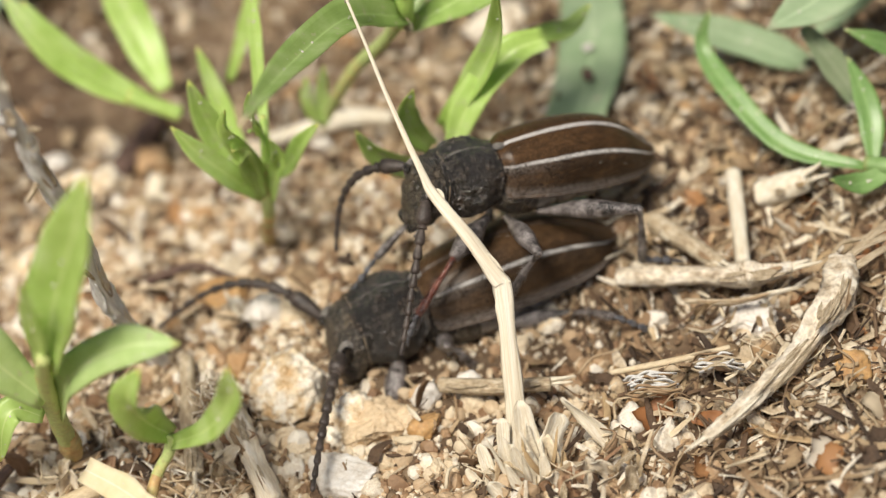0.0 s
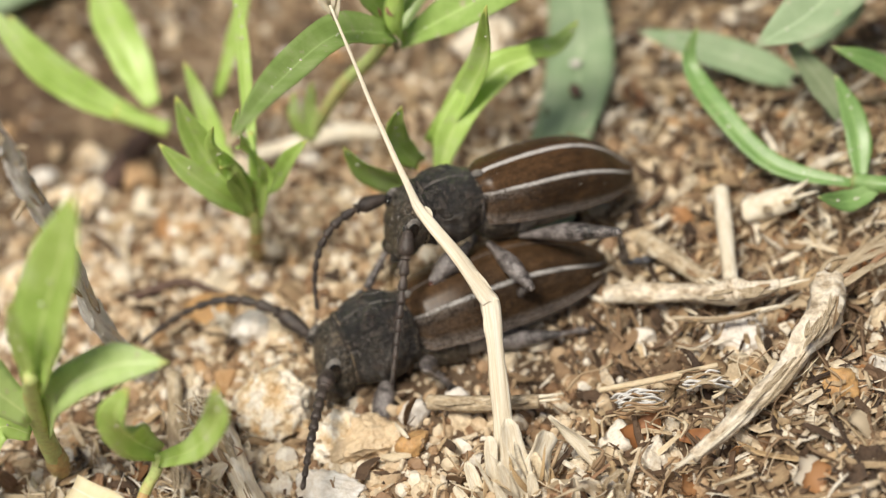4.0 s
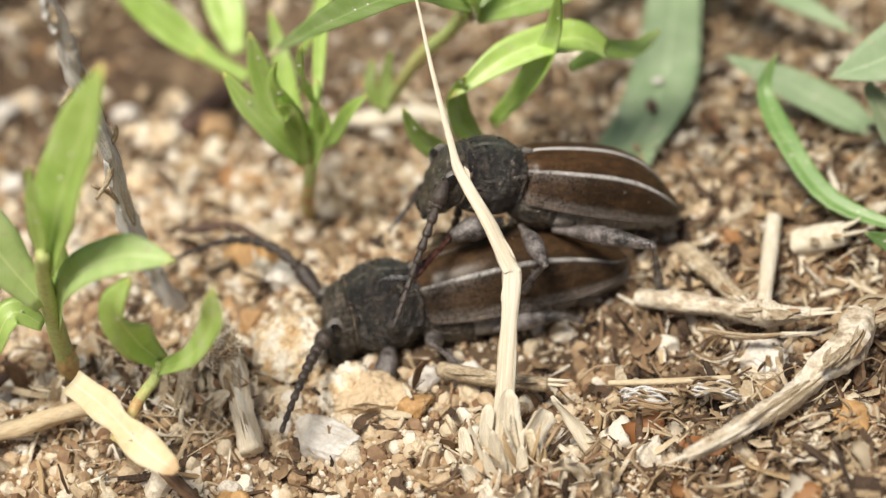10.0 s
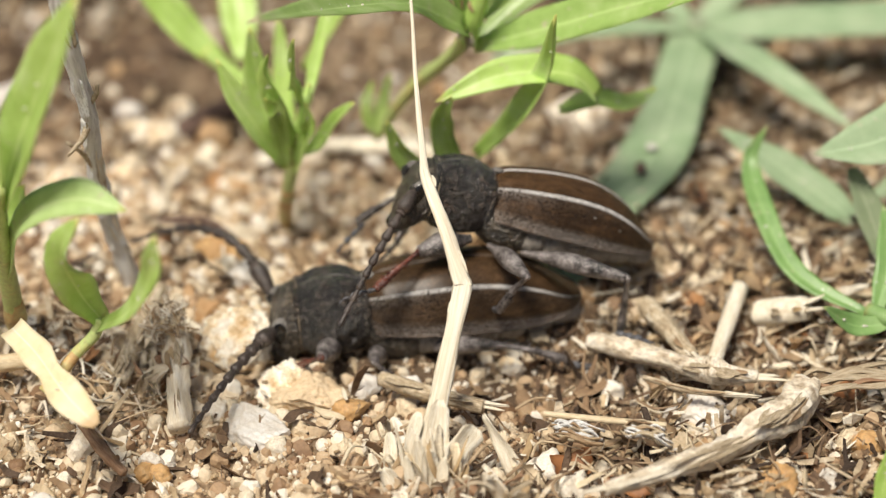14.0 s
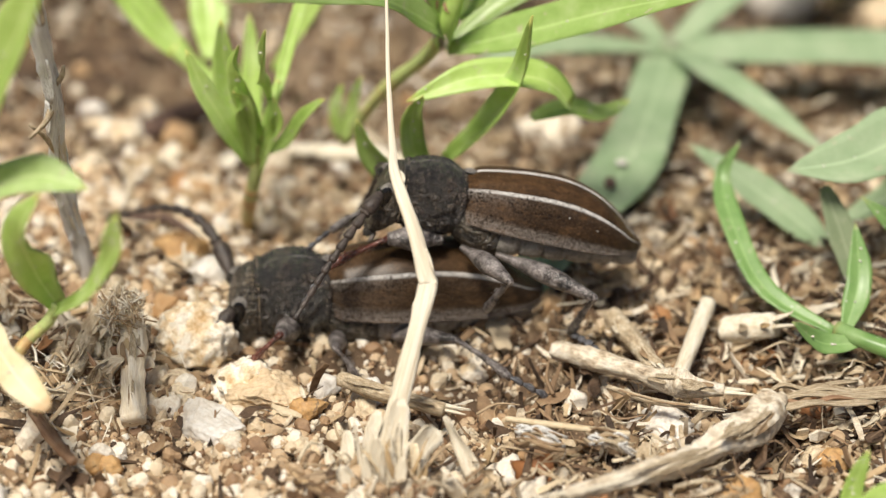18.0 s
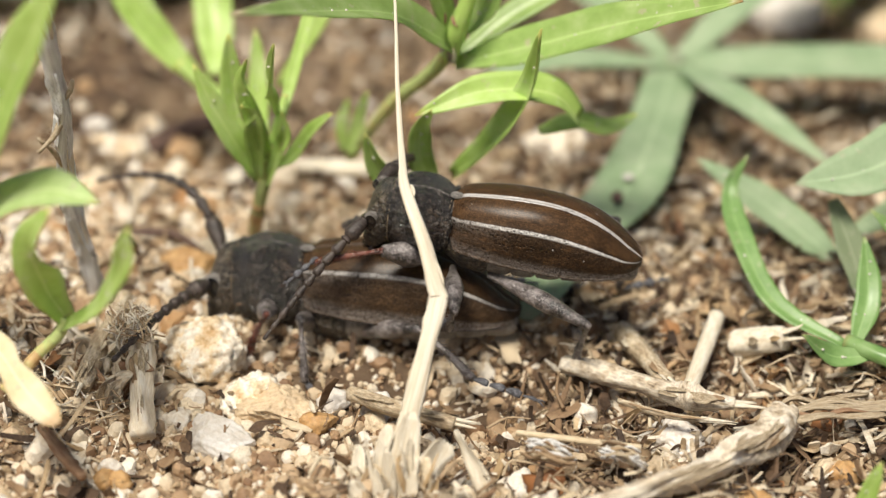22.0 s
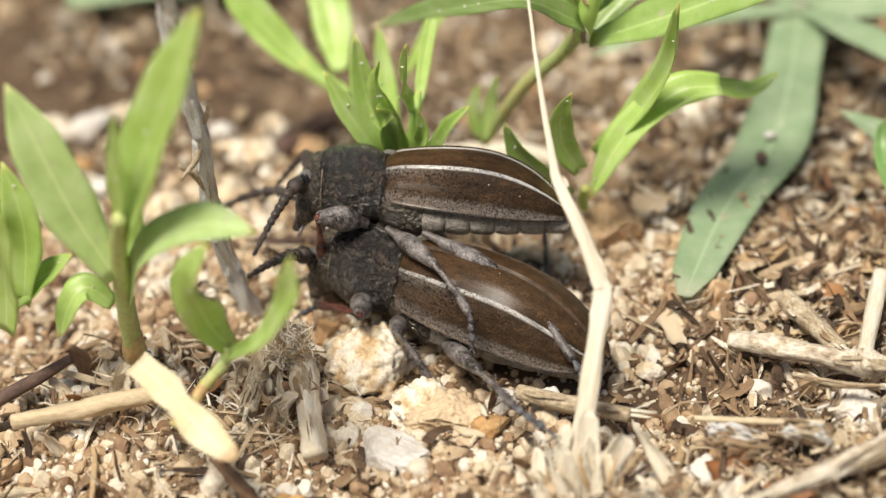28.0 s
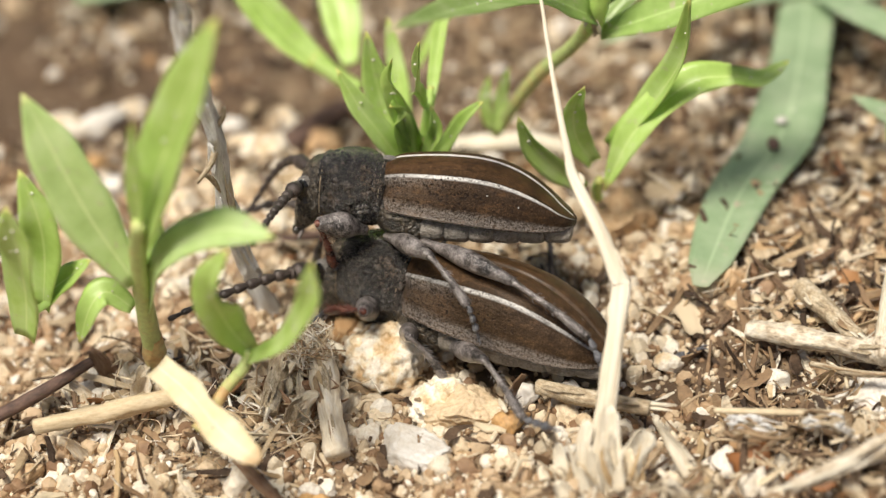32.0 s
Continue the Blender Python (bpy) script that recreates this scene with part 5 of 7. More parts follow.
plant_g = plant("green plant with paired narrow leaves beside dark soil", "plant")
stem(plant_g, [(-20.0, 19.0, 6.5), (-22.8, 20.0, 8.3)], [.5,.5], GREEN)
leaf(plant_g, [(-20.6, 21.0, 7.3), (-21.2, 24.0, 9.3), (-21.7, 26.0, 12.0), (-21.8, 27.0, 14.3)], 2.6, GREEN)
leaf(plant_g, [(-22.7, 20.0, 7.9), (-25.2, 21.0, 10.4), (-27.0, 22.0, 13.5), (-28.0, 23.0, 16.1)], 1.9, GREEN)
leaf(plant_g, [(-21.5, 20.0, 7.3), (-24.2, 21.0, 10.0), (-26.1, 22.0, 12.7), (-27.1, 23.0, 15.4)], 1.5, GREEN)
leaf(plant_g, [(-16.5, 20.0, 7.1), (-14.7, 20.0, 10.1), (-12.9, 20.0, 13.4), (-11.9, 20.0, 15.9)], 1.0, GREEN)

# the leaf that the upper beetle's head lifts and lets drop again
hinge = new("plant")
tagged(hinge, "green tongue-shaped leaf of a small shoot, lifted by a beetle", "plant")
hinge_leaf = leaf(hinge, [(0.0, 0.0, 0.0), (-2.4, -0.5, -0.0), (-5.5, -1.0, -2.4), (-7.6, -1.5, -6.0)], 2.1, GREEN, fold=0.4, base_w=0.6)

# grey woody twig standing by the seedling
grey_twig = tagged(new("dead_twig"), "grey weathered upright twig with flaking bark", "twig")
part("shoot", tube([(-24.7, -5.6, 30.4), (-24.9, -4.5, 26.0), (-24.9, -4.0, 23.7), (-25.1, -3.0, 20.5), (-24.9, -1.0, 14.2), (-25.4, 1.0, 8.3), (-24.8, 3.5, 0.8), (-24.5, 4.0, -1.5)], [0.34, 0.34, 0.4, 0.54, 0.42, 0.5, 0.6, 0.64], 70, 16, rough=0.4), GREYWOOD, grey_twig)
twig_line = curve([(-24.7, -5.6, 30.4), (-24.9, -4.5, 26.0), (-24.9, -4.0, 23.7), (-25.1, -3.0, 20.5), (-24.9, -1.0, 14.2), (-25.4, 1.0, 8.3), (-24.8, 3.5, 0.8), (-24.5, 4.0, -1.5)], 50)
for q in range(26):
    rq = random.Random(500 + q)
    i = rq.randrange(2, 44)
    p, d = Vector(twig_line[i]), Vector(twig_line[i + 3]) - Vector(twig_line[i])
    o = Vector((rq.uniform(-1, 1), -0.8, rq.uniform(-0.4, 0.6))).normalized() * 0.46
    part("bark_flake", blade([p + o * 0.95, p + o * 1.05 + d * 0.5, p + o * rq.uniform(1.2, 1.8) + d * rq.uniform(0.6, 1.1)], rq.uniform(0.25, 0.7), hint=tuple(o), thick=0.07, n=8, ripple=1.5, blunt=0.5, base_w=0.8, seed=q), (PALE, GREYWOOD, GREYWOOD, BARK)[q % 4], grey_twig)
part("spur", tube([(-25.1, -3.0, 20.5), (-25.4, -3.5, 19.9), (-26.1, -4.0, 19.4)], [0.22, 0.16, 0.1], 8, 7, rough=0.12), BARK, grey_twig)
part("spur", tube([(-24.9, -1.2, 14.9), (-24.3, -1.3, 15.6), (-24.1, -1.5, 16.3)], [0.22, 0.16, 0.1], 8, 7, rough=0.12), BARK, grey_twig)
part("spur", tube([(-24.9, -1.0, 13.9), (-25.3, -1.5, 13.0), (-26.1, -2.0, 12.2)], [0.22, 0.16, 0.1], 8, 7, rough=0.12), BARK, grey_twig)
part("spur", tube([(-25.3, 0.0, 10.6), (-25.6, -0.7, 11.7), (-26.2, -1.5, 12.8)], [0.22, 0.16, 0.1], 8, 7, rough=0.12), BARK, grey_twig)
part("spur", tube([(-24.9, -4.0, 23.7), (-24.2, -4.2, 23.6), (-23.9, -4.4, 23.6)], [0.22, 0.16, 0.1], 8, 7, rough=0.12), BARK, grey_twig)

# broad glaucous grass lying flat behind
plant_r = plant("flattened grey-green grass rosette with broad blades", "grass")
leaf(plant_r, [(9, 33, 4.5), (7.7, 25, 3.6), (5.8, 17.5, 2.2), (2.7, 11.0, 1.8), (0.0, 2.4, 1.2)], 4.2, GLAUC, fold=0.06, widest=0.5, base_w=0.75, blunt=0.45, hint=(0, -0.2, 1))
leaf(plant_r, [(9, 33, 4.5), (20, 33, 5.2), (33, 35, 4.5), (48, 36, 3)], 3.8, GLAUC, fold=0.1, base_w=0.7, hint=(0, -0.3, 1))
leaf(plant_r, [(9, 33, 4.5), (16, 41, 8), (26, 50, 8), (36, 60, 5)], 3.4, GLAUC, fold=0.15, hint=(0, -0.3, 1))
leaf(plant_r, [(9, 33, 4.5), (3, 38, 7.5), (-5, 45, 8), (-12, 52, 5)], 3.0, GLAUC, fold=0.15, hint=(0, -0.3, 1))
leaf(plant_r, [(9, 33, 4.5), (1, 29, 6), (-5, 25, 5.5)], 2.2, GLAUC, fold=0.2, hint=(0, -0.3, 1))
leaf(plant_r, [(9, 33, 4.5), (13, 25, 5.5), (19, 20, 3.2)], 2.2, GLAUC, fold=0.2, hint=(0, -0.3, 1))
part("seed_husk", ball((5.2, 15.9, 2.5), 0.55, ICO2, 0.7, 1.3, 0.5), DARKWOOD, plant_r, "dark red seed husk stuck on the blade")
for q, (wx, wy, wr) in enumerate(((5.9, 18.4, 0.45), (1.6, 7.6, 0.6), (0.9, 6.9, 0.35), (22, 33.5, 0.3), (7.2, 22.5, 0.25))):
    part("white_speck", ball((wx, wy, 2.75 if wy > 15 else 1.1), wr, ICO1, 1, 1, 0.35), WHITE, plant_r)
stem(plant_r, [(9, 33, 0), (9, 33.2, 3), (9, 33, 5)], [1.1, 1.0, 0.7], GLAUC)
far_leaf = plant("broad pale grey-green leaf lying on the ground", "plant")
leaf(far_leaf, [(-44, 44, 3.6), (-36, 47, 4.4), (-27, 49, 4.2), (-20, 47, 3.2)], 8, GLAUC, fold=0.08, hint=(0, -0.3, 1))
for fx, fy in ((-45, 52), (-38, 58), (22, 52), (30, 58)):
    tuft = plant("small green tuft of fresh narrow leaves", "plant")
    for q in range(6):
        a = q * 1.05 + fx
        leaf(tuft, [(fx, fy, gz(fx, fy) - 0.3), (fx + 1.5 * math.cos(a), fy + 1.5 * math.sin(a), 6), (fx + 3.2 * math.cos(a), fy + 3 * math.sin(a), 10 + (q % 3))], 1.6, GREEN)

# the dry grass stalk that stands before the beetles, with its frayed foot
stalk = tagged(new("dry_stalk"), "tall bleached dry grass stalk with a frayed foot", "dry grass")
part("stem", tube([(-7.8, 4.9, 20.6), (-7.45, 2.6, 18.0), (-7.1, 0.2, 15.4), (-6.6, -2.4, 12.8), (-6.35, -3.3, 11.8), (-5.3, -5.2, 10.0), (-4.4, -6.6, 7.8), (-4.3, -7.0, 7.2), (-4.8, -8.6, 5.0), (-5.4, -10.2, 2.3), (-6.0, -11.6, -0.5), (-6.2, -12.0, -1.8)], [0.07, 0.09, 0.13, 0.20, 0.30, 0.40, 0.48, 0.53, 0.46, 0.5, 0.72, 0.9], 80, 14, flat=0.42, rough=0.14), PALE, stalk, "bleached stalk, kinked halfway up")
stalk_line = curve([(-7.8, 4.9, 20.6), (-7.45, 2.6, 18.0), (-7.1, 0.2, 15.4), (-6.6, -2.4, 12.8), (-6.35, -3.3, 11.8), (-5.3, -5.2, 10.0), (-4.4, -6.6, 7.8), (-4.3, -7.0, 7.2), (-4.8, -8.6, 5.0), (-5.4, -10.2, 2.3), (-6.0, -11.6, -0.5), (-6.2, -12.0, -1.8)], 60)
for q, i in enumerate((20, 29, 33, 38, 45)):
    rq = random.Random(300 + q)
    p, d = Vector(stalk_line[i]), Vector(stalk_line[i + 2]) - Vector(stalk_line[i])
    o = Vector((rq.choice((-0.42, 0.4)), -0.2, rq.uniform(-0.1, 0.1)))
    part("sliver", blade([p + o, p + o * 1.15 + d * 0.5, p + o * rq.uniform(1.05, 1.35) + d * rq.uniform(0.9, 1.4)], rq.uniform(0.1, 0.2), thick=0.04, n=8, ripple=1.0, seed=q), PALE, stalk)
head_top = Vector((-7.8, 5.0, 20.7))
for q in range(7):
    d = Vector((random.Random(q).uniform(-1, 1), random.Random(q + 9).uniform(-1, 1), 2.4 + 0.3 * q))
    s = head_top + Vector((0, 0, 0.35 * q - 1.2))
    part("husk", blade([s, s + d * 0.45, s + d * 0.9], 0.55, thick=0.08, n=8), PALE, stalk)
foot = Vector((-5.6, -12.7, -2.2))
for q in range(9):
    rq = random.Random(60 + q)
    a = rq.uniform(-1.2, 1.2)
    ln = rq.uniform(2.4, 4.6)
    top = foot + Vector((math.sin(a) * ln * 0.8, rq.uniform(-1.2, 0.8), math.cos(a) * ln * 0.95 + 0.3))
    mid = (foot + top) / 2 + Vector((rq.uniform(-0.4, 0.4), rq.uniform(-0.5, 0.2), 0.3))
    part("sheath_shred", blade([foot + Vector((rq.uniform(-1.4, 1.4), rq.uniform(-0.6, 0.6), -0.5)), mid, top], rq.uniform(0.15, 0.4), fold=rq.uniform(0.15, 0.5), thick=0.06, n=10, blunt=rq.uniform(0.3, 0.9), base_w=0.9, widest=0.5, ripple=1.2, twist=rq.uniform(-50, 50), seed=q), STRAW, stalk)
rq = random.Random(411)
for q in range(11):
    u = (q / 10 - 0.5) * 2
    w, h = rq.uniform(0.5, 1.25), rq.uniform(2.2, 4.6) * (1 - 0.35 * abs(u))
    b0 = Vector((-5.7 + u * 1.3, -13.2 + rq.uniform(-0.5, 0.5), -2.0))
    lean = Vector((u * rq.uniform(0.4, 1.6), rq.uniform(-0.3, 1.3), h))
    part("torn_sheath", blade([b0, b0 + lean * 0.5 + Vector((0, -0.25, 0)), b0 + lean], w, hint=(rq.uniform(-0.4, 0.4), -1, 0.15), fold=rq.uniform(0.1, 0.6), thick=0.07, n=16, blunt=rq.uniform(0.3, 1.0), base_w=0.9, widest=0.45, ripple=2.2, twist=rq.uniform(-25, 25), seed=120 + q), rq.choice((PALE, PALE, STRAW)), stalk)
for q in range(5):
    b0 = Vector((-6.9 + 0.5 * q, -13.6, -1.6))
    part("splinter", tube([b0, b0 + Vector((rq.uniform(-0.2, 0.2), 0.4, 1.6)), b0 + Vector((rq.uniform(-0.7, 0.5), 0.9, rq.uniform(2.6, 4.4)))], [0.2, 0.17, 0.05], 12, 8, flat=0.5, rough=0.2, seed=q), PALE, stalk)
part("torn_sheath", blade([(-5.6, -13.2, -1.7), (-5.5, -12.4, 0.4), (-5.2, -11.2, 3.1)], 1.7, hint=(0, -1, 0.15), fold=0.3, thick=0.08, n=14, blunt=0.45, base_w=0.95, widest=0.35, ripple=1.6, twist=0, seed=70), PALE, stalk)
part("torn_sheath", blade([(-6.2, -13.0, -1.7), (-6.7, -12.3, 0.6), (-6.3, -11.4, 2.4)], 0.75, hint=(0, -1, 0.15), fold=0.3, thick=0.08, n=14, blunt=0.85, base_w=0.95, widest=0.35, ripple=1.6, twist=12, seed=71), PALE, stalk)
part("torn_sheath", blade([(-5.1, -13.2, -1.7), (-4.5, -12.4, 0.2), (-3.4, -11.4, 1.6)], 1.6, hint=(0, -1, 0.15), fold=0.3, thick=0.08, n=14, blunt=0.9, base_w=0.95, widest=0.35, ripple=1.6, twist=-18, seed=72), PALE, stalk)
part("torn_sheath", blade([(-0.9, -12.2, -1.8), (-1.8, -11.4, 0.1), (-3.0, -10.6, 1.8)], 0.95, hint=(0, -1, 0.15), fold=0.3, thick=0.08, n=14, blunt=0.5, base_w=0.95, widest=0.35, ripple=1.6, twist=35, seed=73), PALE, stalk)
part("torn_sheath", blade([(-7.5, -13.0, -1.7), (-7.8, -12.4, -0.3), (-7.9, -11.4, 1.1)], 0.8, hint=(0, -1, 0.15), fold=0.3, thick=0.08, n=14, blunt=0.7, base_w=0.95, widest=0.35, ripple=1.6, twist=-25, seed=74), PALE, stalk)
part("torn_sheath", blade([(-8.5, -12.9, -2.1), (-8.5, -12.4, -1.0), (-8.9, -11.8, -0.0)], 0.6, hint=(0, -1, 0.15), fold=0.3, thick=0.08, n=14, blunt=0.75, base_w=0.95, widest=0.35, ripple=1.6, twist=20, seed=75), PALE, stalk)


# ---- stones ----
ROCKS = [rock((1, 1, 1), 40 + i, ICO3, 0.75, 0.1) for i in range(10)]
ROCK_ME = []
for i, (v, f) in enumerate(ROCKS):
    tmp = part("pebble", (v, f), STONE, smooth=(i % 5 == 0))
    ROCK_ME.append(tmp.data)
    bpy.data.objects.remove(tmp)


def stone(x, y, size, seed, material, label, lift=0.35, turn=0, shape=ICO4, angular=0.8, rough=0.12):
    if max(size) > 1.7 and y < 12:
        shape = ICO5
    ob = part("pebble", rock(size, seed, shape, angular, rough, 0.07 if material in (CREAM, STONE) else 0.04), material, smooth=True)
    ob.matrix_basis = pose(x * MM, y * MM, (gz(x, y) + size[2] * lift) * MM, 0, 0, turn)
    return tagged(ob, label, "stone", group="stones by the beetles")


stone(-17.3, -1.6, (2.5, 2.3, 2.2), 201, CREAM, "large angular cream-white stone beside the beetles", turn=20)
stone(-15.5, -8.8, (2.7, 1.3, 1.25), 262, WHITE, "long white chipped quartz pebble", turn=-40, angular=0.6, rough=0.06)
stone(-12.9, -5.8, (2.1, 1.5, 1.3), 203, STONE, "cream stone with rusty stains", turn=10)
stone(-7.6, -4.9, (1.0, 0.8, 1.2), 204, WHITE, "small sharp white quartz chip", turn=30)
stone(-20.3, 8.0, (1.9, 1.5, 1.3), 205, OCHRE, "ochre-brown stone half sunk in sand", turn=10)
stone(-18.0, 5.0, (1.4, 1.2, 1.1), 206, WHITE, "pale grey rounded pebble", turn=50)
stone(-20.4, -12.1, (0.75, 0.7, 0.6), 207, OCHRE, "small round orange pebble", turn=0)
stone(-10.0, -4.9, (0.9, 1.0, 0.8), 208, WHITE, "smooth grey-white quartz pebble", turn=0)
stone(-20.1, 10.7, (1.8, 1.2, 1.0), 209, STONE, "tan stone half sunk in sand", turn=20)
stone(-23.5, 23.9, (1.9, 1.3, 1.3), 210, STONE, "tan crumbly lump of soil", turn=20)
stone(17.5, -7.8, (1.0, 0.8, 0.7), 211, OCHRE, "ochre pebble at the foot of a stick", turn=20)
stone(12.3, -12.0, (1.3, 1.2, 1.0), 212, OCHRE, "brown-orange stone by a dry stick", turn=70)
stone(-10.5, -7.3, (1.1, 0.9, 0.8), 213, OCHRE, "red-brown stone chip on sand", turn=20)
stone(-18.5, -6.7, (1.2, 0.9, 0.8), 214, STONE, "tan pebble beside a cream stone", turn=0)
stone(-14.4, -4.8, (1.8, 1.6, 1.4), 215, CREAM, "cream pebble under the beetle's head", turn=60)
stone(-2.0, -1.5, (0.8, 0.7, 0.6), 217, CREAM, "small cream pebble on grit", turn=0)
stone(-21.1, -12.0, (0.7, 0.7, 0.6), 218, OCHRE, "small orange grit stone", turn=0)
stone(-25.4, -16.2, (1.1, 1.0, 0.8), 219, WHITE, "whitish gravel stone on sand", turn=0)
stone(8.4, -5.3, (1.8, 1.5, 1.2), 220, WHITE, "pale stone among litter", turn=0)
stone(1.5, 26.5, (2.6, 2.0, 1.6), 221, STONE, "tan lump behind the beetles", turn=0)
stone(-4.0, 10.4, (2.4, 1.8, 1.8), 222, STONE, "crumbly tan soil lump", turn=40)
stone(17.0, 48.5, (3.6, 2.4, 2.6), 223, WHITE, "white stone far behind among grass", turn=0)
stone(25.5, 47.9, (3.0, 2.4, 2.2), 224, STONE, "tan stone far behind the litter", turn=0)
stone(-41.9, 27.9, (1.7, 1.3, 1.2), 230, CREAM, "cream angular stone on sandy soil", turn=10)
stone(-39.3, 28.8, (1.8, 1.3, 1.1), 231, WHITE, "greyish-white quartz stone on sand", turn=25)
stone(-37.6, 30.5, (1.3, 1.1, 1.0), 232, CREAM, "cream stone half sunk in sand", turn=70)
stone(-37.0, 19.9, (1.1, 0.9, 0.8), 233, WHITE, "small white rounded pebble on sand", turn=0)
stone(-32.0, 16.8, (1.5, 1.1, 1.0), 234, CREAM, "pale cream stone beside a seedling", turn=40)
stone(-30.1, 26.4, (1.1, 0.9, 0.8), 235, WHITE, "small white pebble behind a twig", turn=15)
stone(-28.7, 23.5, (1.6, 1.1, 1.0), 236, CREAM, "cream stone with tan stains on sand", turn=-20)
stone(-26.6, 22.5, (1.5, 1.1, 1.1), 237, CREAM, "cream angular stone near a seedling", turn=50)
stone(-28.4, 18.4, (1.2, 0.9, 0.8), 238, CREAM, "small cream stone on sandy soil", turn=80)
stone(-39.3, 23.6, (1.3, 1.0, 0.9), 239, OCHRE, "orange-tan stone on sandy soil", turn=30)
stone(-26.1, 26.7, (1.3, 1.0, 1.0), 240, CREAM, "pale tan stone on sandy soil", turn=-35)

rng = random.Random(7)
count = 0
while count < 280:
    x, y = rng.uniform(-42, 26), rng.uniform(-20, 40)
    if (x > 2 and y < 12 and rng.random() < 0.75) or (y > 18 and rng.random() < 0.5) or (math.hypot((x - UNDER_BEETLES[0]) / 9, (y - UNDER_BEETLES[1]) / 5) < 1 and rng.random() < 0.7):
        continue
    r = rng.uniform(0.4, 0.85) if rng.random() < 0.85 else rng.uniform(0.8, 1.25)
    ob = new("pebble", ROCK_ME[rng.randrange(10)])
    ob.matrix_basis = pose(x * MM, y * MM, (gz(x, y) + 0.12 * r) * MM, rng.uniform(0, 360), rng.uniform(0, 360), rng.uniform(0, 360))
    ob.scale = (r * rng.uniform(0.8, 1.3), r, r * rng.uniform(0.6, 1.0))
    tagged(ob, "small tan grit pebble lying on sandy soil", "stone", group="loose grit pebbles")
    count += 1


def scatter(name, shapes, places, material, label, category, flat=False):
    """Many small pieces in one mesh: places of (x, y, z, size xyz, turn)."""
    V, F, n = [], [], 0
    for sv, sf, (x, y, z, size, eul) in places:
        r = np.array(Euler(eul).to_matrix())
        V.append((np.asarray(sv) * size) @ r.T + (x, y, z))
        F += [tuple(a + n for a in t) for t in sf]
        n += len(sv)
    ob = part(name, (np.vstack(V).tolist(), F), material, smooth=not flat)
    return tagged(ob, label, category, kind="stuff")


SMALL = [rock((1, 1, 1), 90 + i, ICO1, 0.4) for i in range(8)]
MID = [rock((1, 1, 1), 120 + i, ICO2, 0.85, 0.12) for i in range(12)]


def scatter_places(n, lo, hi, shapes, keep, seed, sink=0.2, area=(-46, 32, -23, 50)):
    rg = random.Random(seed)
    out = []
    while len(out) < n:
        x, y = rg.uniform(*area[:2]), rg.uniform(*area[2:])
        if rg.random() > keep(x, y):
            continue
        r = lo * (hi / lo) ** (rg.random() ** 1.6)
        sv, sf = shapes[rg.randrange(len(shapes))]
        size = (r * rg.uniform(0.8, 1.3), r, r * rg.uniform(0.6, 1.0))
        out.append((sv, sf, (x, y, gz(x, y) + sink * r, size, (rg.uniform(0, 6), rg.uniform(0, 6), rg.uniform(0, 6)))))
    return out


def humus(x, y):
    """1 in the strip of bare dark soil behind the seedlings."""
    return smooth(24, 29, y) * (1 - smooth(37, 44, y)) * (1 - smooth(-16, -6, x))


def sandy(x, y):
    """Where grit shows: much on the left and under the beetles, little among the litter."""
    p = 0.38 + 0.62 * (1 - smooth(-6, 8, x))
    p *= 1 - 0.85 * smooth(13, 28, y)
    p *= 1 - 0.72 * math.exp(-(((x - UNDER_BEETLES[0]) / 9) ** 2 + ((y - UNDER_BEETLES[1]) / 5) ** 2))
    p *= 1 - 0.9 * humus(x, y)
    return p * (0.45 + 0.55 * (noise.noise(Vector((x * 0.15, y * 0.15, 9))) > -0.15))


scatter("sand", SMALL, scatter_places(38000, 0.07, 0.30, SMALL, sandy, 11), GRAIN, "coarse tan and white sand grains", "sand", flat=True)
scatter("grit", MID, scatter_places(8600, 0.20, 0.70, MID, sandy, 12), GRAIN, "mixed tan, cream and orange grit", "gravel", flat=True)


def outlying(x, y):
    """Beyond the strip about the beetles."""
    return 0.0 if -44 < x < 31 and y < 46 else 0.8 * (1 - 0.9 * humus(x, y))


scatter("far_gravel", MID, scatter_places(1700, 0.35, 1.5, MID, outlying, 51, area=(-110, 80, -20, 150)), GRAIN, "scattered tan grit and gravel further off", "gravel", flat=True)

# ---- litter ----


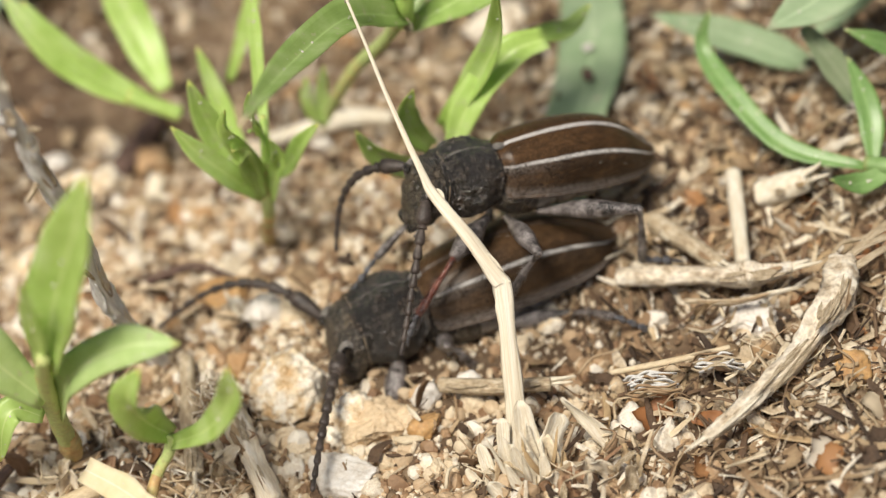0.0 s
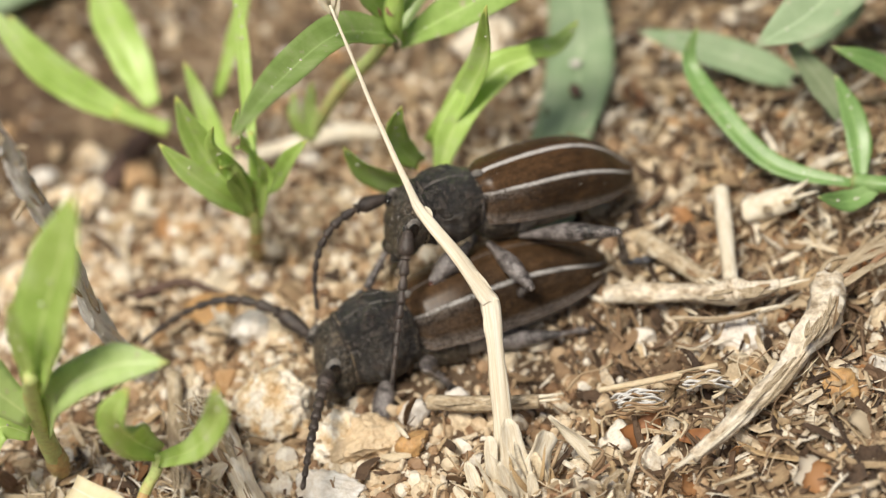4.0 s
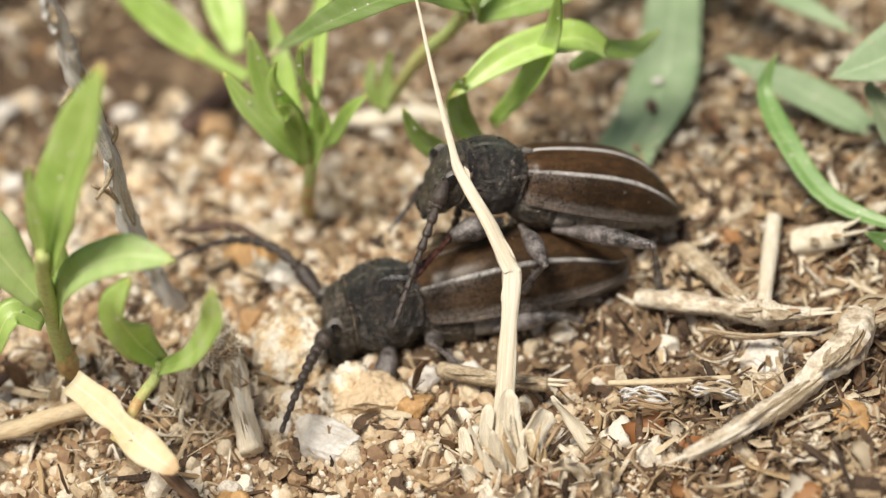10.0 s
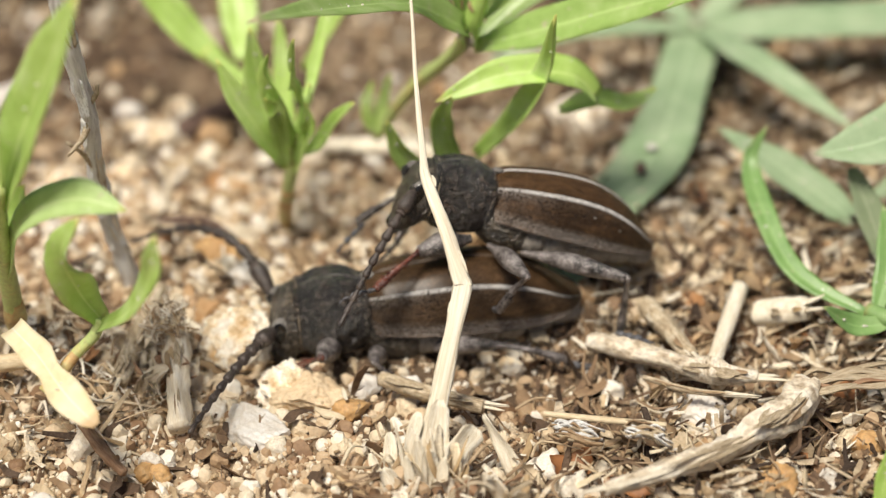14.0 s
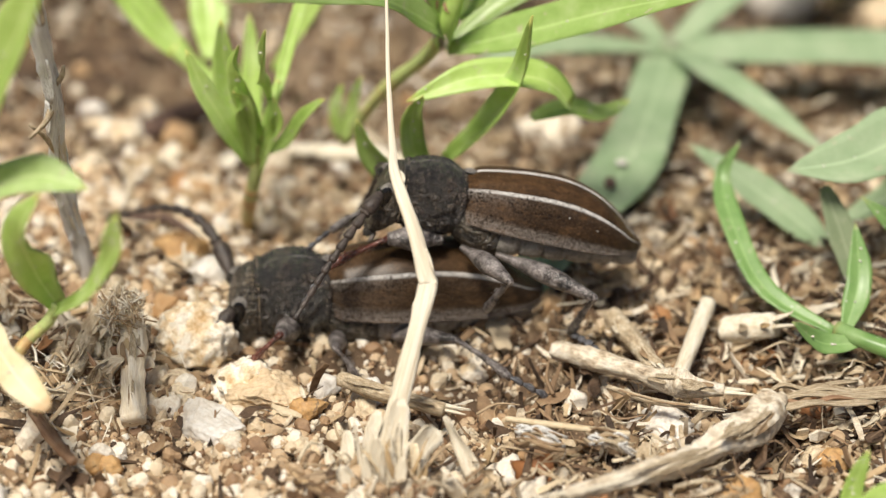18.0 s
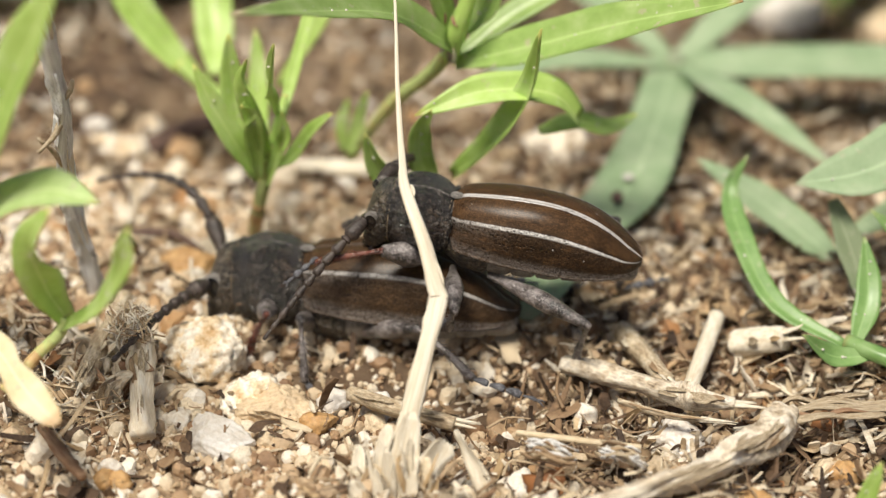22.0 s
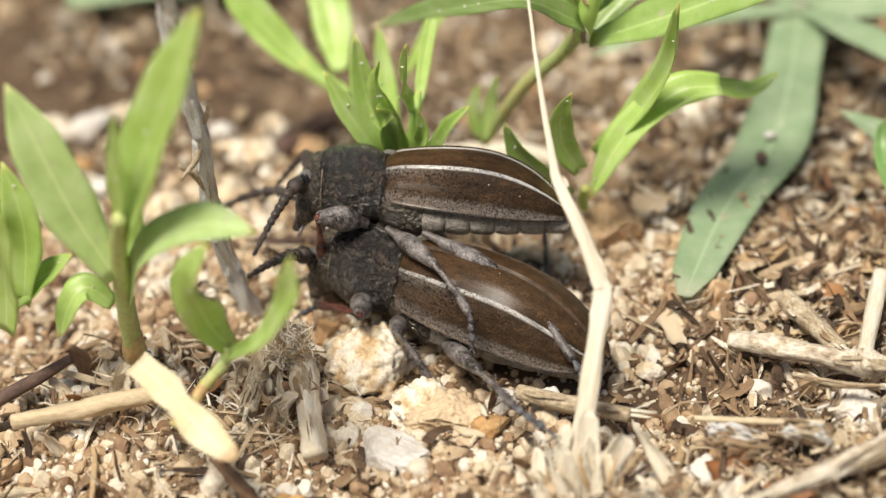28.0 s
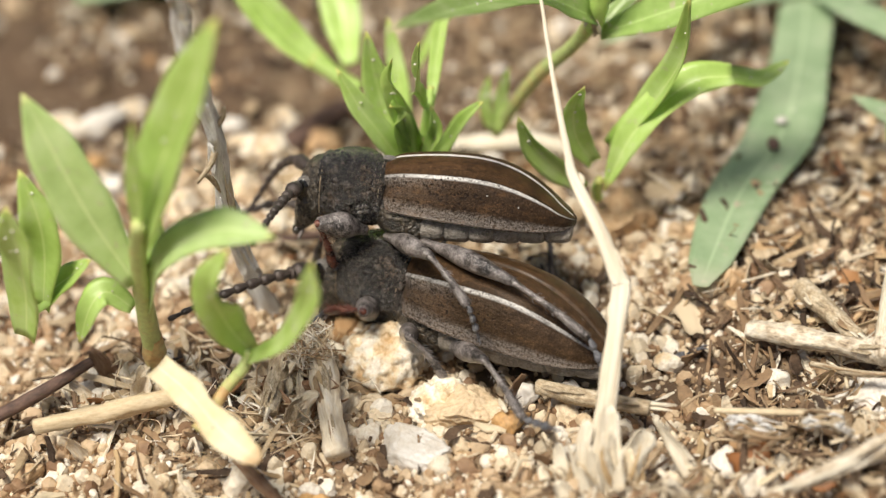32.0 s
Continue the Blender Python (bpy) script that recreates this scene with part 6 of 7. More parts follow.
def stick(name, pts, radii, n, ring, rough, seed, material, label, category, flakes=0):
    """A weathered rod with bark flakes peeling off it and torn fibres at its end."""
    ob = tagged(part(name, tube(pts, radii, n, ring, rough=rough, seed=seed), material), label, category)
    line = curve(pts, 40)
    rq = random.Random(seed + 77)
    for _ in range(flakes):
        i = rq.randrange(3, 33)
        j = min(39, i + rq.randrange(5, 12))
        r = float(np.interp(i / 39, np.linspace(0, 1, len(radii)), radii))
        out = Vector((rq.uniform(-0.5, 0.5), -0.75, rq.uniform(0.3, 1.0))).normalized()
        a, b = Vector(line[i]) + out * r * 0.95, Vector(line[j]) + out * r * rq.uniform(1.1, 1.7)
        part("bark_flake", blade([a, (a + b) / 2 + out * 0.08, b], r * rq.uniform(0.25, 0.7), hint=tuple(out), fold=0.3, thick=0.06, n=10, blunt=0.25, base_w=0.8, ripple=1.5, seed=seed), rq.choice((BARK, STRAW, BARK, LITTER)), ob)
    if flakes:
        e, d = Vector(line[-1]), (Vector(line[-1]) - Vector(line[-4])).normalized()
        for q in range(4):
            o = Vector((rq.uniform(-1, 1), rq.uniform(-1, 1), rq.uniform(0, 1))) * radii[-1] * 0.6
            part("torn_fibre", tube([e + o - d * 0.4, e + o * 1.2 + d * 0.5, e + o * 1.6 + d * rq.uniform(0.7, 1.6)], [0.16, 0.1, 0.03], 6, 5, flat=0.5), PALE, ob)
    return ob


def bark_sheet(pts, width, n, seed, materials, label):
    """A weathered sheet of bark, split along its grain into overlapping strips."""
    ob = tagged(new("bark_sheet"), label, "bark")
    rq = random.Random(seed)
    line = curve(pts, 30)
    for q in range(n):
        off = (q / max(1, n - 1) - 0.5) * width
        a, b = rq.randrange(0, 7), rq.randrange(22, 30)
        path = [(line[i][0] + rq.gauss(0, 0.08), line[i][1] + off + rq.gauss(0, 0.1), line[i][2] + rq.uniform(-0.15, 0.3)) for i in np.linspace(a, b, 5).astype(int)]
        part("bark_fibre", blade(path, width / n * rq.uniform(0.5, 1.3), hint=(0, -0.3, 1), fold=rq.uniform(-0.6, 0.8), thick=0.2, n=16, blunt=rq.uniform(0.2, 0.7), base_w=0.6, ripple=2.0, twist=rq.uniform(-25, 25), seed=seed + q), rq.choice(materials), ob)
    return ob


def dead_tuft(x, y, n, seed, height, spread_mm, label):
    """The torn dry sheaths left of an old grass clump."""
    ob = tagged(new("dead_tuft"), label, "dry grass")
    rq = random.Random(seed)
    for _ in range(n):
        bx, by = x + rq.gauss(0, spread_mm * 0.35), y + rq.gauss(0, spread_mm * 0.3)
        foot = Vector((bx, by, gz(bx, by) - 0.3))
        a, h = rq.uniform(0, 6.28), height * rq.uniform(0.5, 1.0)
        lean = Vector((math.cos(a), math.sin(a) * 0.7, 0)) * rq.uniform(0.15, 0.8) * h
        top = foot + lean + Vector((0, 0, h))
        mid = (foot + top) / 2 - lean * rq.uniform(-0.1, 0.25) + Vector((0, 0, 0.1 * h))
        part("dry_sheath", blade([foot, mid, top], rq.uniform(0.4, 1.25), fold=rq.uniform(0.3, 1.0), thick=0.08, n=14, blunt=rq.uniform(0.3, 0.9), base_w=0.8, ripple=2.6, twist=rq.uniform(-90, 90), seed=seed), rq.choice((SHEATH, SHEATH, SHEATH, BARK, REDDRY)), ob)
    return ob


def shred(rg, length, width):
    """A bent, split sliver of dry stalk or leaf."""
    n = 6
    bend, tw = rg.uniform(-0.25, 0.25) * length, rg.uniform(-1.0, 1.0)
    verts = []
    for i in range(n):
        s = i / (n - 1)
        x = (s - 0.5) * length
        y = bend * (s - 0.5) ** 2 + rg.uniform(-0.1, 0.1) * width
        z = rg.uniform(-0.15, 0.15) * width + 0.35 * length * (s - 0.5) ** 2 * tw
        w = width * (0.5 + 0.5 * math.sin(math.pi * min(0.95, max(0.08, s)))) * rg.uniform(0.75, 1.1)
        a = tw * s
        c, d = math.cos(a) * w / 2, math.sin(a) * w / 2
        t = min(0.10, width * 0.18)
        verts += [(x, y - c, z - d), (x, y + c, z + d), (x, y + c * 0.7, z + d + t), (x, y - c * 0.7, z - d + t)]
    faces = [(4 * i + k, 4 * i + (k + 1) % 4, 4 * i + 4 + (k + 1) % 4, 4 * i + 4 + k) for i in range(n - 1) for k in range(4)]
    faces += [(3, 2, 1, 0), (4 * n - 4, 4 * n - 3, 4 * n - 2, 4 * n - 1)]
    return verts, faces


def strawy(x, y):
    p = 0.16 + 0.84 * smooth(-6, 8, x + 0.45 * max(0, -6 - y)) + 0.5 * math.exp(-(((x + 28) / 9) ** 2 + ((y + 7) / 7) ** 2))
    p += 0.5 * smooth(15, 28, y)
    p *= 1 - 0.8 * humus(x, y)
    return min(1, p) * (0.35 + 0.65 * (noise.noise(Vector((x * 0.2, y * 0.2, 3))) > -0.25))


def litter_places(n, lmin, lmax, seed, keep, tilt, area=(-46, 32, -23, 55)):
    rg = random.Random(seed)
    out = []
    while len(out) < n:
        x, y = rg.uniform(*area[:2]), rg.uniform(*area[2:])
        if rg.random() > keep(x, y):
            continue
        ln = lmin * (lmax / lmin) ** (rg.random() ** 1.5)
        sv, sf = shred(rg, ln, ln * (rg.uniform(0.08, 0.22) if rg.random() < 0.5 else rg.uniform(0.25, 0.65)) if ln < 2.2 else rg.uniform(0.14, 0.55))
        out.append((sv, sf, (x, y, gz(x, y) + 0.05 + 1.1 * rg.random() ** 2, (1, 1, 1), (rg.gauss(0, tilt), rg.gauss(0, tilt), rg.uniform(0, 6.3)))))
    return out


scatter("plant_litter", None, litter_places(15000, 0.4, 4.2, 21, strawy, 0.5), LITTER, "brown and tan shreds of dry stalks and leaves", "plant litter", flat=True)
scatter("far_litter", None, litter_places(4200, 1.5, 7.0, 52, outlying, 0.35, area=(-110, 80, -20, 150)), LITTER, "dry brown stalks and leaf scraps further off", "plant litter", flat=True)
scatter("litter_crumbs", None, [p for p in scatter_places(9000, 0.10, 0.45, SMALL, strawy, 44)], LITTER, "crumbled brown and tan bits of rotten plant matter", "plant litter", flat=True)
rg = random.Random(33)
made = 0
while made < 170:
    x, y = rg.uniform(-36, 26), rg.uniform(-18, 34)
    if rg.random() > strawy(x, y):
        continue
    ln = rg.uniform(1.6, 5.2)
    ob = part("straw", shred(rg, ln, rg.uniform(0.2, 0.6)), STRAW, smooth=False)
    ob.matrix_basis = pose(x * MM, y * MM, (gz(x, y) + rg.uniform(0.3, 1.0)) * MM, rg.gauss(0, 20), rg.gauss(0, 20), rg.uniform(0, 360))
    tagged(ob, "pale dry straw fragment lying on litter", "straw", group="loose straw fragments")
    made += 1

stick("stick", [(14.3, -6.1, 1.1), (13.9, -7.0, 1.0), (13.0, -8.3, 0.8), (11.6, -9.9, 0.9), (9.9, -11.4, 0.8), (7.4, -13.3, 0.9), (5.2, -14.7, 0.9), (3.4, -15.7, 1.0)], [.74, .92, .88, .78, .66, .50, .46, .30], 120, 20, .34, 0, KNOTTY, "rough pale weathered stick with dark knots", "stick", 14)
stick("twig", [(2.4, -1.2, 0.5), (5.2, -2.6, 0.7), (8.2, -4.2, 0.8), (9.2, -4.6, 0.9), (10.0, -4.8, 0.8), (11.6, -4.9, 0.8)], [.52, .62, .60, .74, .50, .36], 90, 16, .26, 1, KNOTTY, "broken pale twig with dark knots", "twig", 8)
stick("twig", [(5.6, 2.3, 0.8), (6.8, -0.4, 0.8), (8.0, -3.2, 0.9)], [.62, .55, .5], 52, 12, .2, 2, BARK, "thin forked side twig", "twig", 7)
stick("straw_stub", [(11.0, 4.3, 0.9), (10.2, 0.8, 0.7), (9.3, -3.0, 0.5)], [.48,.48,.46], 42, 10, .07, 3, PALE, "short pale flat straw stub", "straw stub", 0)
stick("straw", [(-15.9, 21.6, 0.8), (-12.8, 21.3, 1.0), (-9.5, 20.9, 1.0), (-7.3, 19.8, 0.8)], [.5,.6,.58,.5], 56, 12, .15, 4, PALE, "long pale dry stalk lying on soil", "straw", 0)
stick("straw", [(-35.6, -8.3, 1.6), (-31.9, -7.9, 2.0), (-28.0, -7.2, 2.4)], [.42,.5,.46], 42, 12, .22, 5, STRAW, "pale broken stalk under the seedling", "straw", 0)
stick("root", [(-39.1, -7.2, 1.0), (-36.0, -6.0, 2.0), (-33.2, -3.9, 2.6)], [.35,.4,.3], 42, 8, .1, 6, DARKWOOD, "dark thin root lying on litter", "root", 0)
stick("dry_stump", [(-19.5, -9.6, -0.3), (-20.0, -7.4, 0.7), (-20.4, -5.2, 1.5), (-20.8, -3.2, 2.4)], [.70, .60, .66, .58], 70, 18, .26, 7, SHEATH, "gnarled pale stump of a dead stalk in litter", "dry stump", 7)
stick("root", [(-24.6, -10.6, 0.5), (-23.2, -12.4, 0.2), (-21.7, -13.9, -0.2)], [.26, .34, .24], 42, 10, .3, 8, REDDRY, "brown crooked root in sandy soil", "root", 0)
stick("twig", [(-22.8, 1.9, 1.5), (-23.1, -2.7, 1.2), (-23.4, -6.9, 0.8)], [.45,.6,.5], 42, 9, .14, 9, BARK, "tangled dry root fibres", "twig", 5)
stick("straw", [(-9.0, -5.2, 0.3), (-6.6, -6.7, 0.5), (-3.2, -7.9, 0.4)], [.45,.5,.4], 42, 9, .12, 10, BARK, "short grey splinter of wood", "straw", 5)
stick("straw", [(-26.5, 22.1, 0.6), (-24.5, 24.9, 0.8), (-22.6, 28.1, 0.6)], [.8,.9,.7], 42, 9, .15, 11, DARKWOOD, "dark brown splinter on sand", "straw", 0)
stick("bark_chip", [(12.1, 2.4, 0.2), (13.2, 1.7, 0.9), (14.5, 1.0, 1.6)], [.78, .82, .70], 42, 16, .14, 12, PALE, "short broken stub of a pale hollow stalk", "stalk stub", 3)
stick("straw", [(0.1, -8.5, 0.5), (3.1, -9.2, 0.7), (6.6, -9.4, 0.6)], [.16,.2,.14], 42, 7, .05, 13, STRAW, "thin straw-coloured dry stalk on litter", "straw", 0)
stick("straw", [(5.4, -4.6, 0.4), (7.8, -5.9, 0.5), (10.2, -6.1, 0.4)], [.15,.2,.14], 42, 8, .1, 14, BARK, "thin brown dry stalk on grit", "straw", 5)
stick("twig", [(-25.1, 11.2, 0.6), (-23.2, 11.0, 0.9), (-21.4, 10.8, 0.9), (-19.1, 8.6, 0.6)], [.28,.3,.25,.2], 56, 8, .15, 15, DARKWOOD, "thin dark bent twig on sand", "twig", 0)

dead_tuft(-22.4, -3.9, 20, 1, 3.0, 3.0, "torn straw-coloured sheaths and fibres round a seedling")
dead_tuft(-31.1, -4.4, 14, 2, 2.4, 3.5, "matted pale dry sheaths at the foot of a plant")
dead_tuft(-21.6, -5.6, 26, 3, 2.8, 2.6, "split dry sheaths standing beside a straw stump")
dead_tuft(-3.6, -15.0, 14, 4, 2.6, 4.0, "frayed dry grass lying in litter")
dead_tuft(6.7, -12.8, 12, 5, 1.8, 5.0, "shredded dry grass blades among litter")
bark_sheet([(13.6, -6.0, 0.9), (15.8, -5.6, 1.0), (18.2, -4.6, 0.8), (21.4, -3.6, 0.5)], 1.9, 5, 3, (BARK, REDDRY, BARK), "broad strip of tan weathered bark beyond the stick")
bark_sheet([(0.4, -10.0, 0.5), (1.8, -10.5, 0.9), (3.4, -10.9, 0.6)], 1.5, 16, 6, (GREYWOOD, BARK, LITTER), "grey fibrous scrap of rotten wood on litter")
bark_sheet([(4.2, -10.0, 0.5), (5.5, -10.4, 0.9), (7.0, -10.7, 0.6)], 1.3, 14, 9, (GREYWOOD, LITTER, BARK), "crumbling grey scrap of bark on litter")


def leaf_scrap(rq, length, width):
    """A torn, curled scrap of a dead leaf or sheath."""
    nu, nv = 8, 6
    curl, roll_, cup = rq.uniform(-0.7, 0.9), rq.uniform(-0.5, 0.5), rq.uniform(-0.3, 0.5)
    taper, seed = rq.uniform(0.0, 0.7), rq.uniform(0, 90)
    top, low = [], []
    for i in range(nu):
        s = i / (nu - 1)
        reach = 1 - taper * abs(s - 0.4) ** 1.4 * 1.6
        for j in range(nv):
            v = j / (nv - 1) - 0.5
            tear = 0.25 * noise.noise(Vector((s * 3, v * 4, seed)))
            x = (s - 0.5 + tear * (0.6 if i in (0, nu - 1) else 0.15)) * length
            y = v * width * reach * (1 + tear * (1.6 if j in (0, nv - 1) else 0.2))
            z = curl * length * (s - 0.5) ** 2 + cup * width * v * v * 2 + roll_ * x * y / length + 0.10 * width * noise.noise(Vector((s * 5, v * 5, seed + 7)))
            top.append((x, y, z))
            low.append((x * 0.985, y * 0.985, z - 0.055))
    verts = top + low
    k = nu * nv
    quad = lambda i, j: (i * nv + j, (i + 1) * nv + j, (i + 1) * nv + j + 1, i * nv + j + 1)
    faces = [quad(i, j) for i in range(nu - 1) for j in range(nv - 1)]
    faces += [tuple(k + q for q in reversed(f)) for f in faces]
    rim = [i * nv for i in range(nu)] + [(nu - 1) * nv + j for j in range(1, nv)] + [i * nv + nv - 1 for i in range(nu - 2, -1, -1)] + [j for j in range(nv - 2, 0, -1)]
    faces += [(rim[q], rim[(q + 1) % len(rim)], k + rim[(q + 1) % len(rim)], k + rim[q]) for q in range(len(rim))]
    return verts, faces


rq = random.Random(71)
made = 0
while made < 200:
    x, y = rq.uniform(-34, 26), rq.uniform(-19, 22)
    if rq.random() > strawy(x, y) ** 1.5:
        continue
    ln = rq.uniform(0.8, 2.0) if rq.random() < 0.7 else rq.uniform(2.0, 3.4)
    ob = part("leaf_scrap", leaf_scrap(rq, ln, min(1.5, ln * rq.uniform(0.3, 0.75))), rq.choice((SCRAP, SCRAP, SCRAP, BARK, LITTER)))
    ob.matrix_basis = pose(x * MM, y * MM, (gz(x, y) + rq.uniform(0.15, 0.8)) * MM, rq.gauss(10, 26), rq.gauss(0, 22), rq.uniform(0, 360))
    tagged(ob, "torn curled scrap of a dead brown leaf on litter", "dead leaf", group="dead leaf scraps")
    made += 1

# single larger scraps beside the foot of the stalk
for x, y, ln, w, rx, rz, seed, label in (
        (1.6, -10.9, 2.2, 1.3, 35, 20, 2, "torn tan dead leaf scrap beside the stalk"),
        (1.9, -9.1, 2.9, 0.75, 12, -20, 4, "rust-brown curled leaf scrap lying on litter"),
        (-0.9, -11.8, 1.8, 1.1, 55, 60, 5, "pale papery sheath scrap at the foot of the stalk"),
        (4.6, -12.6, 2.4, 1.0, 25, -30, 8, "tan folded dead leaf scrap among splinters")):
    ob = part("leaf_scrap", leaf_scrap(random.Random(seed), ln, w), SCRAP)
    ob.matrix_basis = pose(x * MM, y * MM, (gz(x, y) + 0.75) * MM, rx, 0, rz)
    tagged(ob, label, "dead leaf", group="dead leaf scraps")

# a matted ball of fine pale fibres on the stump
rq = random.Random(19)
bits = []
for _ in range(260):
    d = Vector((rq.gauss(0, 1), rq.gauss(0, 1), rq.gauss(0, 1))).normalized()
    e = Vector((rq.gauss(0, 1), rq.gauss(0, 1), rq.gauss(0, 1))).normalized()
    c = Vector((-21.1, -3.9, 2.9)) + d * rq.uniform(0.5, 1.25)
    l = rq.uniform(0.3, 1.0)
    r = rq.uniform(0.02, 0.06)
    bits.append(tube([c - e * l, c + d * rq.uniform(0.0, 0.3), c + e * l + d * rq.uniform(-0.3, 0.3)], [r, r, r * 0.5], 6, 5, flat=0.6))
tagged(part("fibre_mat", joined(*bits), PALEFIBRE), "matted ball of fine straw-coloured fibres on a stump", "plant litter", kind="stuff")

# tangles of dry root fibres about the foot of the seedlings and the stump
rf = random.Random(5)
for places, material, label in (
        (((-29, -4.5, 4.5, 40), (-23.5, -6.5, 3.4, 60), (-20.8, -4.5, 3.0, 40)), PALEFIBRE, "tangled pale dry root fibres round the seedlings"),
        (((-5.5, -12.5, 4.0, 30), (8, -9, 8, 50), (3, -13, 7, 40), (16, -2, 8, 30), (12, -13, 6, 25)), FIBRE, "tangled dry brown root fibres and sheath shreds")):
    bits = []
    for cx, cy, spread_mm, n in places:
        for _ in range(n):
            x, y = rf.gauss(cx, spread_mm * 0.55), rf.gauss(cy, spread_mm * 0.5)
            z = gz(x, y) + rf.uniform(0.1, 1.6)
            a, l, turn = rf.uniform(0, 6.3), rf.uniform(0.8, 3.2), rf.gauss(0, 0.5)
            p0 = np.array((x, y, z))
            p1 = p0 + (math.cos(a) * l * 0.5, math.sin(a) * l * 0.5, rf.uniform(-0.3, 1.0))
            p2 = p0 + (math.cos(a + turn) * l, math.sin(a + turn) * l, rf.uniform(-0.6, 0.9))
            r = rf.uniform(0.025, 0.12)
            bits.append(tube([p0, p1, p2], [r, r * 0.9, r * 0.4], 7, 6, flat=rf.uniform(0.25, 0.8), rough=0.2))
    tagged(part("root_fibres", joined(*bits), material), label, "plant litter", kind="stuff")


# ---- what moves ----


def body(x, y, z, rx, ry, rz):
    return pose(x * MM, y * MM, z * MM, rx, ry, rz)


UPPER = [
    (0.0, -2.81, 2.11, 7.96, -12.1, -18.7, 194.5),
    (0.5, -2.65, 2.46, 7.78, -11.2, -18.1, 193.8),
    (1.0, -2.58, 2.61, 7.59, -9.9, -16.8, 193.5),
    (1.5, -2.61, 2.75, 7.41, -8.5, -15.7, 193.3),
    (2.0, -2.75, 3.20, 7.22, -7.1, -13.9, 193.3),
    (2.5, -2.85, 3.39, 7.12, -11.0, -12.6, 194.6),
    (3.0, -2.84, 2.89, 7.33, -13.6, -12.1, 195.8),
    (3.5, -3.44, 2.68, 7.03, -12.9, -14.0, 195.3),
    (5.5, -2.84, 2.45, 7.25, -3.1, -22.9, 195.1),
    (6.0, -3.14, 2.04, 7.46, -1.0, -25.5, 194.9),
    (6.5, -2.90, 2.27, 7.40, -2.9, -25.5, 194.2),
    (7.0, -2.96, 2.61, 7.44, -4.5, -25.4, 193.8),
    (7.5, -3.12, 2.45, 7.48, -6.1, -25.3, 193.5),
    (8.0, -3.28, 2.38, 7.52, -7.5, -24.8, 193.5),
    (8.5, -3.32, 2.55, 7.36, -4.0, -25.1, 194.2),
    (9.0, -3.36, 2.01, 7.40, -0.2, -24.4, 195.9),
    (9.5, -3.41, 2.41, 7.34, -2.3, -25.1, 194.2),
    (10.0, -3.56, 2.00, 7.47, -3.9, -24.7, 193.7),
    (10.5, -3.70, 2.39, 7.41, -5.4, -23.7, 193.7),
    (11.0, -3.65, 2.48, 7.44, -6.7, -22.4, 194.1),
    (11.5, -3.63, 2.59, 7.46, -4.8, -22.7, 193.7),
    (12.0, -3.70, 2.70, 7.57, -2.9, -22.9, 193.4),
    (12.5, -3.58, 2.40, 7.59, -0.6, -22.3, 194.1),
    (13.0, -3.55, 2.41, 7.71, 1.3, -22.5, 193.9),
    (13.5, -3.56, 2.31, 7.55, 2.0, -21.5, 193.8),
    (14.0, -3.56, 2.40, 7.50, 2.7, -20.3, 193.9),
    (14.5, -3.56, 2.49, 7.45, 3.2, -19.5, 193.6),
    (16.5, -3.28, 2.57, 7.13, 5.2, -16.3, 192.3),
    (17.0, -3.28, 2.47, 7.08, 5.6, -15.7, 192.2),
    (17.5, -3.19, 3.03, 7.16, 3.6, -13.8, 189.3),
    (18.0, -3.20, 2.88, 7.35, 1.2, -12.6, 186.3),
    (18.5, -2.91, 3.14, 7.44, -1.0, -11.0, 183.6),
    (19.0, -2.82, 3.20, 7.62, -3.0, -9.8, 180.8),
    (19.5, -2.79, 3.40, 7.75, -6.6, -8.7, 179.2),
    (20.0, -2.97, 3.31, 7.79, -10.0, -7.9, 177.7),
    (20.5, -3.15, 3.01, 7.82, -13.4, -7.2, 176.2),
    (21.0, -3.43, 2.51, 7.86, -16.8, -6.1, 175.0),
    (21.5, -3.81, 1.61, 7.89, -18.8, -5.9, 174.1),
    (22.0, -3.99, 1.22, 7.92, -20.5, -5.5, 173.3),
    (22.5, -4.06, 1.02, 7.96, -22.3, -5.1, 172.7),
    (23.0, -4.14, 1.12, 7.99, -23.9, -4.7, 172.3),
    (23.5, -4.29, 1.12, 7.99, -22.0, -8.2, 172.4),
    (24.0, -4.64, 0.62, 8.00, -19.4, -12.1, 173.0),
    (24.5, -5.09, -0.57, 8.10, -17.6, -13.5, 176.1),
    (25.0, -5.44, -1.07, 8.10, -16.0, -17.0, 178.3),
    (25.5, -6.09, -1.77, 8.10, -12.2, -20.9, 179.9),
    (27.5, -15.48, 4.54, 8.31, 9.5, -17.0, 170.8),
    (28.0, -16.11, 3.99, 8.13, 13.3, -7.6, 176.3),
    (29.0, -16.12, 2.37, 7.71, 10.5, -13.0, 171.6),
    (29.5, -16.50, 2.58, 8.56, 10.2, -13.3, 170.3),
    (30.0, -16.35, 2.46, 8.37, 9.6, -13.1, 169.8),
    (30.5, -16.41, 2.34, 8.69, 9.4, -12.1, 170.1),
    (31.0, -16.46, 2.72, 8.30, 9.0, -8.0, 172.1),
    (31.5, -16.82, 2.30, 8.72, 9.0, -8.5, 171.6),
    (32.0, -16.80, 2.53, 8.49, 9.0, -8.3, 173.1),
]
